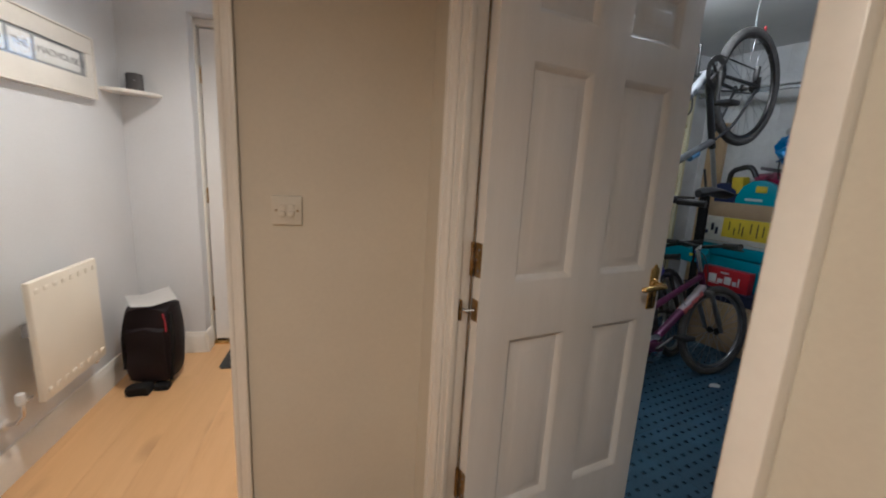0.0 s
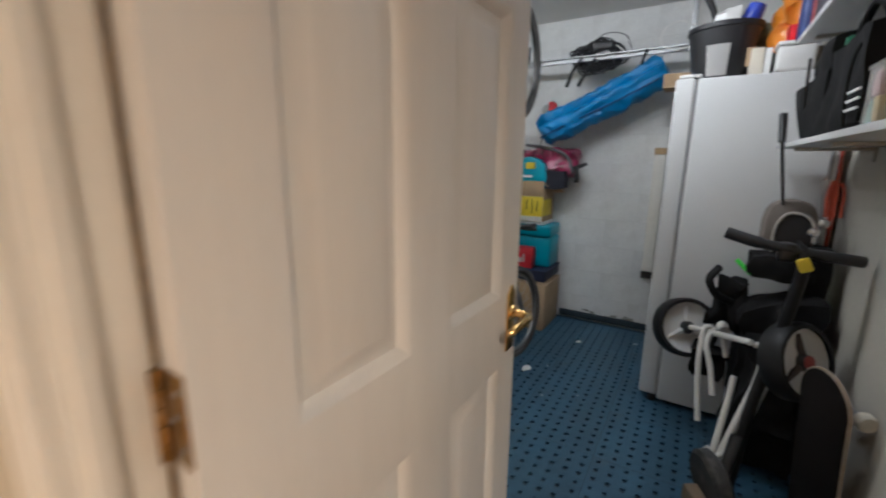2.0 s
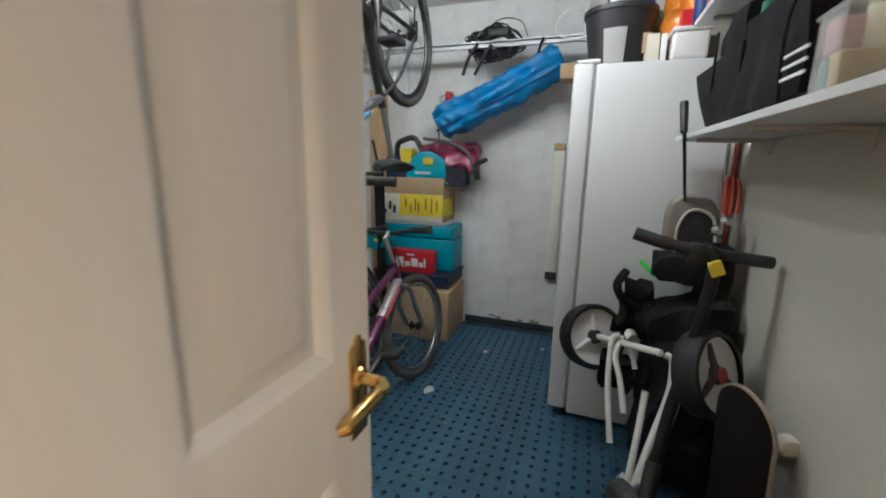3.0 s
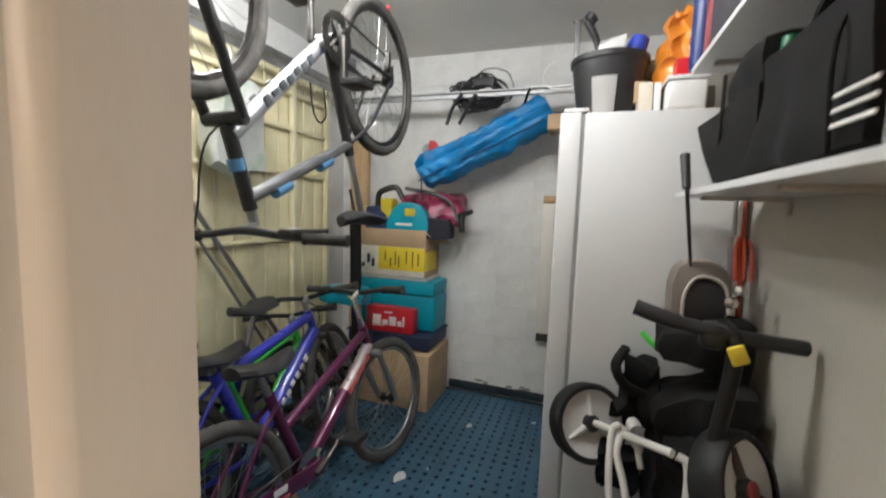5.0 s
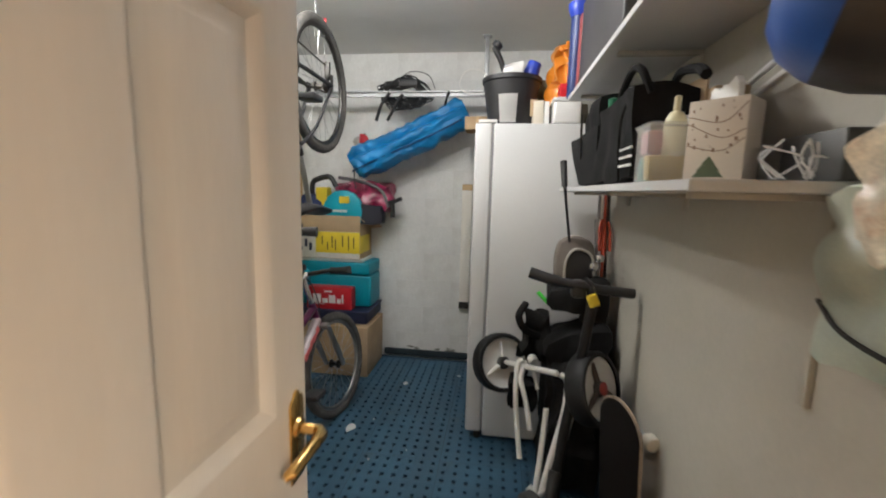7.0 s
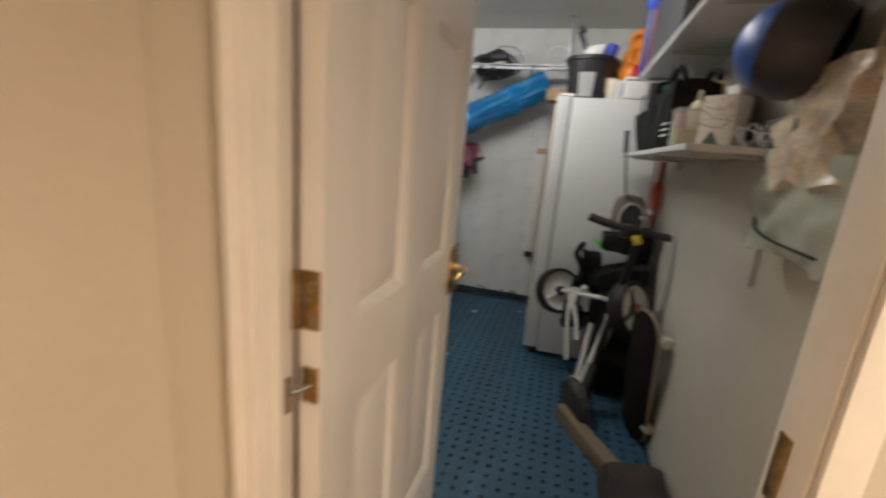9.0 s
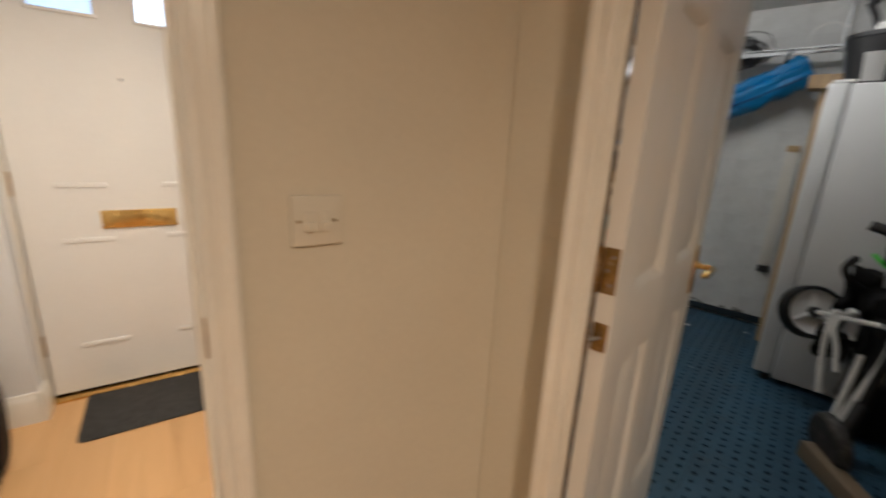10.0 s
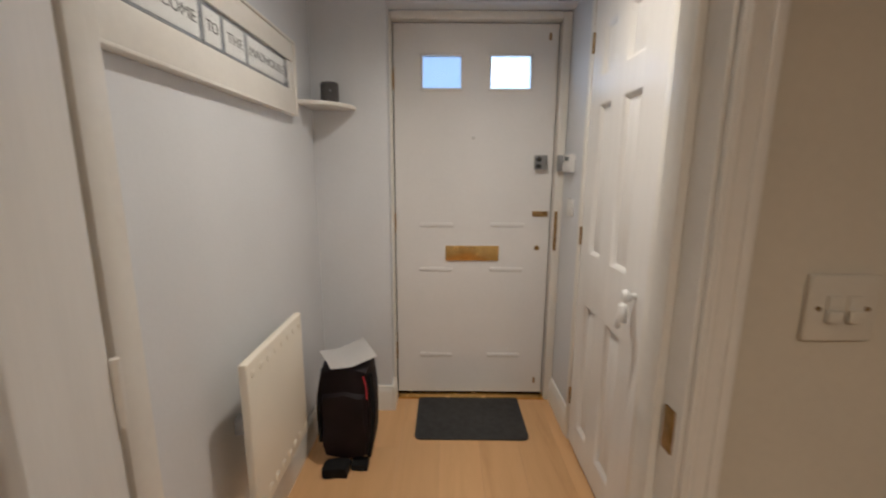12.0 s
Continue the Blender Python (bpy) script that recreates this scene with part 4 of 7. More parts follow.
# tall freezer
fz = gthing("tall_freezer", (2.5, -0.55, 0.0), "tall white freestanding freezer with a closed door", "freezer")
gpart("body", box(2.21, 2.78, -0.875, -0.328, 0.03, 1.665, 0.008, 3), FRIDGE_WHITE, fz)
gpart("door", box(2.21, 2.78, -0.318, -0.236, 0.05, 1.668, 0.010, 3), FRIDGE_WHITE, fz)
gpart("seal", box(2.216, 2.774, -0.3275, -0.3185, 0.055, 1.660), material("grey_seal", (0.30, 0.30, 0.31), 0.6), fz, "grey rubber door seal")
gpart("hinge_cover", box(2.213, 2.27, -0.34, -0.25, 1.6685, 1.684, 0.005), WHITE_PLASTIC, fz)
for x in (2.25, 2.74):
    for y in (-0.30, -0.83):
        gpart("foot", lathe([(0.02, 0), (0.02, 0.02), (0.012, 0.03)], 14, m=Matrix.Translation((x, y, 0.0))), BLACK_PLASTIC, fz)

# shelves on the right wall
SHELF = material("grey_white_laminate", (0.60, 0.60, 0.60), 0.4, var=0.08, scale=4, bump=0.05)
for nm, z, u0, u1, label in (("wall_shelf_lower", 1.345, 0.80, 2.14, "white laminate wall shelf crowded with bags and tubs"), ("wall_shelf_upper", 1.735, 0.30, 2.06, "white laminate wall shelf high on the garage wall")):
    sh = gthing(nm, (1.4, -0.9, z), label, "shelf")
    gpart("board", box(u0, u1, -0.905, -0.645, z, z + 0.018, 0.002), SHELF, sh)
    gpart("edging", box(u0 + 0.001, u1 - 0.001, -0.6448, -0.6435, z + 0.001, z + 0.017), SHELF, sh)
    for u in (0.885, 1.42, 1.95):
        br = box(u - 0.011, u + 0.011, -0.9045, -0.68, z - 0.012, z - 0.0005, 0.001)
        box(u - 0.011, u + 0.011, -0.9045, -0.894, z - (0.36 if nm.endswith("lower") and u < 1.0 else 0.05), z - 0.0125, 0.001, bm=br)
        gpart("bracket", br, PLASTER, sh)

# freezer-top things
CARD = material("brown_cardboard", (0.45, 0.32, 0.19), 0.8, var=0.12, scale=8, bump=0.15, fine=90)
bk = gthing("black_bucket", (2.40, -0.405, 1.669), "black plastic bucket with a white label, holding odds and ends", "bucket")
gpart("pail", lathe([(0.112, 0), (0.146, 0.215), (0.153, 0.220), (0.154, 0.240), (0.147, 0.242), (0.142, 0.232), (0.108, 0.01), (0.002, 0.008)], 36, m=Matrix.Translation((2.40, -0.405, 1.670))), BLACK_PLASTIC, bk)
lab = bmesh.new()
cols = []
for a in range(-20, 21, 5):
    col = []
    for z in (1.682, 1.815):
        r = 0.112 + (z - 1.670) / 0.215 * 0.038 + 0.0015
        ang = radians(180 + a - 8)
        col.append(lab.verts.new((2.40 + r * math.cos(ang), -0.405 + r * math.sin(ang), z)))
    cols.append(col)
for a, b in zip(cols, cols[1:]):
    lab.faces.new((a[0], a[1], b[1], b[0]))
bmesh.ops.solidify(lab, geom=list(lab.faces), thickness=-0.0008)
gpart("label", lab, WHITE_PLASTIC, bk, "white paper label")
tl = gthing("tripod_head", (2.36, -0.36, 1.87), "dark grey metal clamp handle sticking out of the bucket", "tool")
bm = tube([(2.36, -0.33, 1.70), (2.36, -0.365, 1.93), (2.35, -0.345, 1.99), (2.34, -0.31, 2.055)], [0.014, 0.013, 0.014, 0.016], 10)
tube([(2.36, -0.365, 1.93), (2.36, -0.41, 1.975), (2.37, -0.45, 1.985)], 0.010, 8, bm=bm)
tube([(2.36, -0.40, 1.96), (2.36, -0.395, 1.88)], 0.010, 8, bm=bm)
join(bm, lathe([(0.004, 0), (0.026, 0.006), (0.026, 0.028), (0.012, 0.036)], 14), pose(2.34, -0.312, 2.05, 40, 0, 0))
gpart("handle", bm, BLACK_PLASTIC, tl)
BLUE_P = material("blue_plastic", (0.035, 0.07, 0.50), 0.35, var=0.08)
sp = gthing("blue_scoop", (2.43, -0.47, 1.86), "bright blue plastic scoop with a white liner", "scoop")
gpart("blade", lathe([(0.004, 0), (0.034, 0.012), (0.040, 0.08), (0.034, 0.13), (0.028, 0.132), (0.030, 0.08), (0.003, 0.016)], 18, m=pose(2.41, -0.475, 1.875, 20, 0, 0)), BLUE_P, sp)
gpart("liner", soft_box(2.33, 2.40, -0.46, -0.36, 1.83, 1.985, 7, 0.03, 0.022, 3.0, 18), WHITE_PLASTIC, sp)
wire = gthing("white_cable", (2.957, -0.25, 2.0), "loop of thin white cable tied to the rail hanger", "cable")
gpart("loop", tube(curve_points([(2.957, -0.25, 2.09), (2.95, -0.18, 2.12), (2.95, -0.105, 2.10), (2.95, -0.075, 2.03), (2.95, -0.11, 1.98), (2.957, -0.19, 1.97), (2.957, -0.25, 1.975)]), 0.0045, 6), WHITE_PLASTIC, wire)
ct = gthing("paper_cartons", (2.31, -0.535, 1.669), "torn cream paper carton", "carton")
gpart("body", lumpy(box(2.28, 2.34, -0.566, -0.512, 1.670, 1.785, 0.004), 0.006, 20), material("cream_card", (0.72, 0.66, 0.55), 0.7, var=0.1), ct)
gpart("flap", lumpy(box(2.285, 2.289, -0.535, -0.500, 1.71, 1.79), 0.006, 20, 3), CARD, ct)
ct2 = gthing("white_carton", (2.30, -0.585, 1.669), "slim white carton standing on the freezer", "carton")
gpart("body", lumpy(box(2.275, 2.335, -0.590, -0.569, 1.670, 1.780, 0.002), 0.003, 20), WHITE_PLASTIC, ct2)
wt = gthing("white_tub", (2.30, -0.665, 1.669), "white plastic tub with a lid on the freezer", "tub")
gpart("body", lumpy(box(2.23, 2.37, -0.735, -0.605, 1.670, 1.772, 0.012, 3), 0.002, 12), WHITE_PLASTIC, wt)
gpart("lid", box(2.225, 2.375, -0.740, -0.600, 1.7725, 1.790, 0.006, 3), WHITE_PLASTIC, wt)
ORANGE = material("orange_plastic", (0.78, 0.27, 0.02), 0.3, var=0.1, coat=0.3)
og = gthing("orange_bag", (2.42, -0.655, 1.669), "glossy orange plastic bag of sports kit", "bag")
bm = soft_box(2.33, 2.52, -0.735, -0.600, 1.792, 2.075, 14, 0.03, 0.055, 4.0, 15)
for v in bm.verts:
    k = max(0.0, (v.co.z - 1.90) / 0.2)
    v.co.y += (-0.650 - v.co.y) * 0.42 * min(k, 1.0)
    v.co.x += (2.44 - v.co.x) * 0.3 * min(k, 1.0)
gpart("body", bm, ORANGE, og)
gpart("red_pack", soft_box(2.26, 2.34, -0.70, -0.63, 1.792, 1.86, 4, 0.03, 0.006, 6.0), material("red_plastic", (0.62, 0.02, 0.03), 0.35), og, "red packet under the bag")
gpart("stand", soft_box(2.38, 2.60, -0.80, -0.60, 1.669, 1.80, 4, 0.03, 0.01, 8.0), material("grey_cloth", (0.24, 0.22, 0.18), 0.85, var=0.3), og, "grey cloth bundle")
rg = gthing("cloth_bundle", (2.52, -0.56, 1.669), "crumpled bundle of grey and olive cloth", "cloth")
gpart("body", soft_box(2.46, 2.62, -0.61, -0.50, 1.669, 1.94, 6, 0.04, 0.028, 2.0, 12), material("olive_cloth", (0.20, 0.19, 0.12), 0.9, var=0.5, scale=16), rg)
bt_ = gthing("blue_tube", (2.16, -0.665, 1.669), "tall dark blue tube with a bright blue lid", "tube")
gpart("body", lathe([(0.031, 0), (0.033, 0.01), (0.033, 0.33), (0.028, 0.332)], 22, m=Matrix.Translation((2.085, -0.672, 1.754))), material("navy_tube", (0.02, 0.04, 0.16), 0.4), bt_)
gpart("lid", lathe([(0.034, 0), (0.042, 0.02), (0.048, 0.045), (0.046, 0.055), (0.003, 0.057)], 22, m=Matrix.Translation((2.085, -0.672, 2.085))), BLUE_P, bt_)
cse = gthing("dark_case", (1.75, -0.77, 1.753), "flat dark grey case standing on the upper shelf", "case")
gpart("shell", box(1.35, 1.98, -0.88, -0.668, 1.754, 2.10, 0.012, 3), material("charcoal_shell", (0.055, 0.052, 0.055), 0.5, var=0.15), cse)
gpart("edge_strip", box(1.3, 1.985, -0.6675, -0.6655, 1.76, 1.775), BLACK_PLASTIC, cse)
rdb = gthing("red_folder", (2.03, -0.70, 1.753), "dull red patterned box folder", "folder")
gpart("cover", box(1.99, 2.045, -0.86, -0.668, 1.754, 2.07, 0.004), material("dull_red_card", (0.30, 0.07, 0.07), 0.6, var=0.3, scale=40), rdb)

# lower shelf things
bp = gthing("black_backpack", (1.55, -0.76, 1.363), "black backpack with its straps up on the wall shelf", "backpack")
gpart("body", soft_box(1.135, 1.60, -0.80, -0.655, 1.364, 1.585, 12, 0.022, 0.016, 2.0, 9), FABRIC_BLACK, bp)
bm = soft_box(1.48, 1.775, -0.845, -0.650, 1.364, 1.550, 9, 0.018, 0.008, 4.0, 10)
for v in bm.verts:
    v.co.x += max(0.0, (v.co.x - 1.50) / 0.27) * max(0.0, v.co.z - 1.375) * 1.05
gpart("front_pocket", bm, FABRIC_BLACK, bp)
gpart("top_flap", soft_box(1.48, 1.695, -0.81, -0.652, 1.49, 1.640, 7, 0.03, 0.016, 6.0, 10), FABRIC_BLACK, bp)
gpart("seam", tube(curve_points([(1.205, -0.652, 1.37), (1.20, -0.645, 1.44), (1.205, -0.648, 1.52), (1.22, -0.67, 1.575)]), 0.0035, 6), FABRIC_BLACK, bp)
gpart("strap", tube(curve_points([(1.36, -0.68, 1.575), (1.30, -0.672, 1.605), (1.22, -0.67, 1.632), (1.17, -0.675, 1.615), (1.145, -0.69, 1.56)]), 0.0095, 8), FABRIC_BLACK, bp)
gpart("strap", tube(curve_points([(1.33, -0.79, 1.575), (1.27, -0.78, 1.605), (1.20, -0.77, 1.62), (1.10, -0.765, 1.60), (1.03, -0.75, 1.57)]), 0.0105, 8), FABRIC_BLACK, bp)
for i in range(3):
    gpart("stripe", box(1.105, 1.195, -0.6495, -0.6455, 1.400 + i * 0.019, 1.4055 + i * 0.019, 0.001), WHITE_PLASTIC, bp, "white stripe")
gpart("green_tag", lathe([(0.016, 0), (0.016, 0.03), (0.004, 0.034)], 12, m=Matrix.Translation((1.46, -0.69, 1.585))), material("dark_green_plastic", (0.01, 0.14, 0.06), 0.4), bp)
cbx = gthing("brown_carton", (1.12, -0.80, 1.45), "open brown cardboard carton wedged behind the tub", "carton")
gpart("body", lumpy(box(1.10, 1.36, -0.87, -0.80, 1.364, 1.57, 0.003), 0.004, 10), CARD, cbx)
gpart("flap", lumpy(box(1.13, 1.40, -0.798, -0.794, 1.50, 1.60), 0.008, 8), CARD, cbx)
gpart("paper", lumpy(box(1.10, 1.26, -0.765, -0.762, 1.42, 1.51), 0.006, 10), WHITE_PLASTIC, cbx, "sheet of white paper")
TUB = material("cloudy_plastic", (0.80, 0.80, 0.77), 0.3, alpha=0.27, var=0.03)
tb = gthing("plastic_tub", (1.08, -0.71, 1.363), "cloudy plastic tub of bottles and sponges", "tub")
bm = box(1.035, 1.112, -0.762, -0.659, 1.364, 1.478)
bmesh.ops.delete(bm, geom=[f for f in bm.faces if f.normal.z > 0.9], context="FACES")
bmesh.ops.solidify(bm, geom=list(bm.faces), thickness=0.0015)
gpart("shell", bm, TUB, tb)
rim_o = [(x, y, 1.478) for x, y in ((1.034, -0.763), (1.113, -0.763), (1.113, -0.658), (1.034, -0.658))]
bm = tube(rim_o, 0.005, 8, closed=True)
gpart("rim", bm, TUB, tb)
for nm, x0, x1, z0, z1, c in (("pink_sponge", 1.06, 1.106, 1.42, 1.47, (0.6, 0.28, 0.32)), ("green_sponge", 1.078, 1.107, 1.367, 1.415, (0.10, 0.30, 0.24)), ("yellow_cloth", 1.038, 1.075, 1.367, 1.418, (0.62, 0.45, 0.12))):
    o = gthing(nm, (x0, -0.69, z0), nm.replace("_", " ") + " inside the cloudy plastic tub", nm.split("_")[1])
    gpart("block", lumpy(box(x0, x1, -0.757, -0.664, z0, z1, 0.006), 0.003, 30), material(nm, c, 0.8, var=0.2), o)
btl = gthing("spray_bottle", (1.05, -0.70, 1.367), "cream plastic squeeze bottle with a narrow cap", "bottle")
gpart("body", lathe([(0.020, 0), (0.022, 0.01), (0.022, 0.10), (0.014, 0.118), (0.0065, 0.122), (0.0065, 0.150), (0.004, 0.152)], 20, m=Matrix.Translation((1.060, -0.715, 1.385))), material("cream_bottle", (0.70, 0.66, 0.45), 0.35), btl)
bt2 = gthing("clear_bottle", (1.03, -0.73, 1.367), "pale translucent plastic bottle", "bottle")
gpart("body", lathe([(0.017, 0), (0.018, 0.01), (0.018, 0.105), (0.009, 0.115), (0.009, 0.128), (0.003, 0.129)], 20, m=Matrix.Translation((1.085, -0.738, 1.372))), TUB, bt2)
GIFT = material("speckled_gift_paper", (0.70, 0.62, 0.52), 0.6, var=0.05)
GIFT_INK = material("brown_print", (0.28, 0.17, 0.11), 0.6, var=0.2)
gb = gthing("gift_box", (0.93, -0.75, 1.363), "cream gift box printed with garlands and a tree", "box")
gpart("body", box(-0.048, 0.048, -0.04, 0.04, 0, 0.146, 0.002), GIFT, gb)
BASES[gb.name] = Vector((0, 0, 0))
gb.matrix_basis = GARAGE @ pose(0.985, -0.772, 1.364, 0, 0, 45)
for ch in gb.children:
    ch.matrix_basis = pose(0.93, -0.75, 1.363)
gift_rng = random.Random(8)
for i in range(24):
    x, z, k = gift_rng.uniform(-0.043, 0.043), gift_rng.uniform(0.05, 0.142), gift_rng.uniform(0.0008, 0.0024)
    part("printed_speck", box(x - k, x + k, 0.0400, 0.0404, z - k * 1.6, z + k * 1.6), GIFT_INK, gb)
part("printed_tree", prism([(-0.026, 0.012), (0.026, 0.012), (0.016, 0.024), (0.019, 0.024), (0.009, 0.036), (0.011, 0.036), (0, 0.050), (-0.011, 0.036), (-0.009, 0.036), (-0.019, 0.024), (-0.016, 0.024)], 0.0004, m=pose(0.006, 0.0402, -0.004, 90, 0, 180)), material("dark_green_print", (0.10, 0.13, 0.07), 0.6), gb)
for z0, z1, dip in ((0.135, 0.118, 0.022), (0.090, 0.105, 0.02), (0.075, 0.066, 0.016)):
    part("printed_garland", tube(curve_points([(-0.0465, 0.0402, z0), (-0.01, 0.0402, (z0 + z1) / 2 - dip), (0.0465, 0.0402, z1)]), 0.0009, 5), GIFT_INK, gb)
pv = gthing("white_packaging", (0.95, -0.82, 1.50), "piece of white polystyrene packaging", "packaging")
gpart("block", lumpy(prism([(-0.050, -0.19), (0.048, -0.19), (0.052, 0.010), (0.040, 0.016), (0.020, 0.006), (0.008, 0.014), (-0.012, 0.010), (-0.036, 0.022), (-0.052, 0.006)], 0.012, r=0.001, m=pose(1.06, -0.80, 1.545, 90, 0, 0)), 0.003, 25), WHITE_PLASTIC, pv)
wr = gthing("wire_hooks", (0.86, -0.80, 1.363), "tangle of white wire clips on the shelf end", "wire clips")
wr_rng = random.Random(3)
for i in range(9):
    c = Vector((0.845 + wr_rng.uniform(-0.03, 0.03), -0.83 + wr_rng.uniform(-0.03, 0.04), 1.368))
    gpart("wire", tube(curve_points([c, c + Vector((wr_rng.uniform(-.03, .03), wr_rng.uniform(-.03, .03), 0.03)), c + Vector((wr_rng.uniform(-.05, .05), wr_rng.uniform(-.04, .04), wr_rng.uniform(0.03, 0.07)))], 5), 0.0016, 6), WHITE_PLASTIC, wr)
wr2 = gthing("dark_crate", (0.87, -0.84, 1.363), "dark plastic crate at the shelf end", "crate")
gpart("body", box(0.805, 0.945, -0.897, -0.845, 1.364, 1.44, 0.006), material("dark_grey_plastic", (0.08, 0.08, 0.08), 0.5), wr2)
rods = gthing("white_rods", (0.8, -0.80, 1.6), "two white curtain rods leaning across the shelf", "rods")
gpart("rod", tube([(1.13, -0.875, 1.572), (0.60, -0.86, 1.70)], 0.006, 8), WHITE_PLASTIC, rods)
gpart("rod", tube([(1.10, -0.875, 1.545), (0.58, -0.86, 1.665)], 0.006, 8), WHITE_PLASTIC, rods)

# helmet and carrier bags hanging by the doorway
hm = gthing("cycle_helmet", (0.60, -0.80, 1.56), "blue and black cycle helmet hanging on the wall", "helmet")
HB = material("helmet_blue", (0.02, 0.08, 0.34), 0.4, var=0.06, coat=0.15)
ALLOY_GREY = material("pale_grey_badge", (0.4, 0.4, 0.4), 0.5)
HK = material("helmet_black", (0.035, 0.03, 0.028), 0.4, var=0.15)
prof = [(0.003, 0.118), (0.045, 0.112), (0.080, 0.090), (0.100, 0.060), (0.105, 0.048)]
rim_ = [(0.1055, 0.0475), (0.113, 0.005), (0.108, -0.045), (0.096, -0.07), (0.088, -0.068), (0.100, -0.01), (0.098, 0.02)]
hpose = Matrix.Translation((0.700, -0.800, 1.565)) @ Vector((0.45, 0.84, 0.22)).to_track_quat("Z", "Y").to_matrix().to_4x4()
gpart("shell", lathe(prof[::-1], 32, m=hpose @ Matrix.Diagonal((1.12, 0.92, 1, 1))), HB, hm)
gpart("rim", lathe(rim_[::-1], 32, m=hpose @ Matrix.Diagonal((1.12, 0.92, 1, 1)), cap=False), HK, hm)
gpart("strap", tube(curve_points([(0.64, -0.82, 1.47), (0.67, -0.83, 1.41), (0.71, -0.845, 1.35), (0.745, -0.87, 1.29)]), [0.015] * 25, 6), FABRIC_BLACK, hm)
gpart("vent_badge", lathe([(0.012, 0), (0.012, 0.003), (0.004, 0.004)], 14, m=Matrix.Translation((0.635, -0.728, 1.60)) @ Vector((-0.55, 0.75, 0.3)).to_track_quat("Z", "Y").to_matrix().to_4x4()), ALLOY_GREY, hm)
gpart("peg", tube([(0.58, -0.905, 1.66), (0.58, -0.80, 1.665)], 0.008, 8), STEEL, hm)
BAGMAT = material("printed_carrier", (0.66, 0.58, 0.45), 0.32, trans=0.1, var=0.45, scale=20, dirt=(0.42, 0.15, 0.04), dirt_amount=0.95)
BAG2 = material("pale_green_carrier", (0.50, 0.54, 0.46), 0.35, trans=0.2, var=0.15, scale=10)
cb1 = gthing("carrier_bag", (0.56, -0.84, 1.15), "crumpled orange printed plastic carrier bag hanging on the wall", "carrier bag")
gpart("body", soft_box(0.46, 0.74, -0.90, -0.81, 1.27, 1.52, 16, 0.03, 0.034, 2.0, 17), BAGMAT, cb1)
gpart("loop", tube(curve_points([(0.55, -0.86, 1.50), (0.57, -0.885, 1.60), (0.58, -0.90, 1.66)]), 0.006, 6), BAGMAT, cb1)
cb2 = gthing("carrier_bag", (0.60, -0.84, 1.10), "pale green plastic carrier bag with a dark seam", "carrier bag")
gpart("body", soft_box(0.42, 0.80, -0.898, -0.82, 1.12, 1.36, 16, 0.03, 0.026, 7.0, 14), BAG2, cb2)
gpart("seam", tube(curve_points([(0.80, -0.838, 1.19), (0.72, -0.815, 1.165), (0.60, -0.806, 1.155), (0.45, -0.812, 1.15)]), 0.0035, 6), DARK_GAP, cb2, "dark seam")
gpart("loop", tube(curve_points([(0.52, -0.86, 1.35), (0.56, -0.89, 1.55), (0.57, -0.90, 1.64)]), 0.006, 6), BAG2, cb2)

# back wall: cable coil and the blue folded-chair bag
co = gthing("cable_coil", (3.22, 0.35, 2.0), "coil of black electrical cable hung on the wall rail", "cable")
cr = random.Random(5)
for i in range(22):
    a, b = cr.uniform(0.10, 0.185), cr.uniform(0.045, 0.10)
    dx, dz, ph = cr.uniform(-0.03, 0.03), cr.uniform(-0.025, 0.02), cr.uniform(2.6, 3.6)
    gpart("turn", tube([(3.022 + cr.uniform(0, 0.05), 0.31 + dx + a * math.cos(t) + 0.012 * math.sin(ph * t), 1.995 + dz + b * math.sin(t) + 0.010 * math.cos(ph * t)) for t in [2 * math.pi * k / 30 for k in range(30)]], 0.0045, 6, closed=True), BLACK_PLASTIC, co)
gpart("tail", tube(curve_points([(3.03, 0.40, 2.04), (3.03, 0.28, 2.13), (3.03, 0.15, 2.11), (3.03, 0.10, 2.02)]), 0.003, 6), BLACK_PLASTIC, co)
gpart("plug", box(3.02, 3.065, 0.22, 0.35, 2.035, 2.085, 0.008), BLACK_PLASTIC, co)
gpart("binding", tube(curve_points([(2.96, 0.40, 1.98), (2.97, 0.46, 1.90), (2.98, 0.50, 1.80)]), 0.011, 8), BLACK_PLASTIC, co)
gpart("binding", tube(curve_points([(2.96, 0.31, 1.97), (2.97, 0.36, 1.90), (2.98, 0.42, 1.80)]), 0.011, 8), BLACK_PLASTIC, co)
BLUE_CLOTH = material("blue_nylon", (0.010, 0.20, 0.50), 0.42, var=0.2, scale=9, bump=0.35, fine=200)
bgc = gthing("blue_chair_bag", (3.08, 0.28, 1.7), "bright blue nylon folding-chair bag slung on the wall", "chair bag")
a, b = Vector((3.02, 0.675, 1.500)), Vector((3.03, -0.120, 1.875))
bm = bmesh.new()
N, K = 72, 36
ax = (b - a).normalized()
sd = Vector((1, 0, 0))
up = sd.cross(ax).normalized()
rings = []
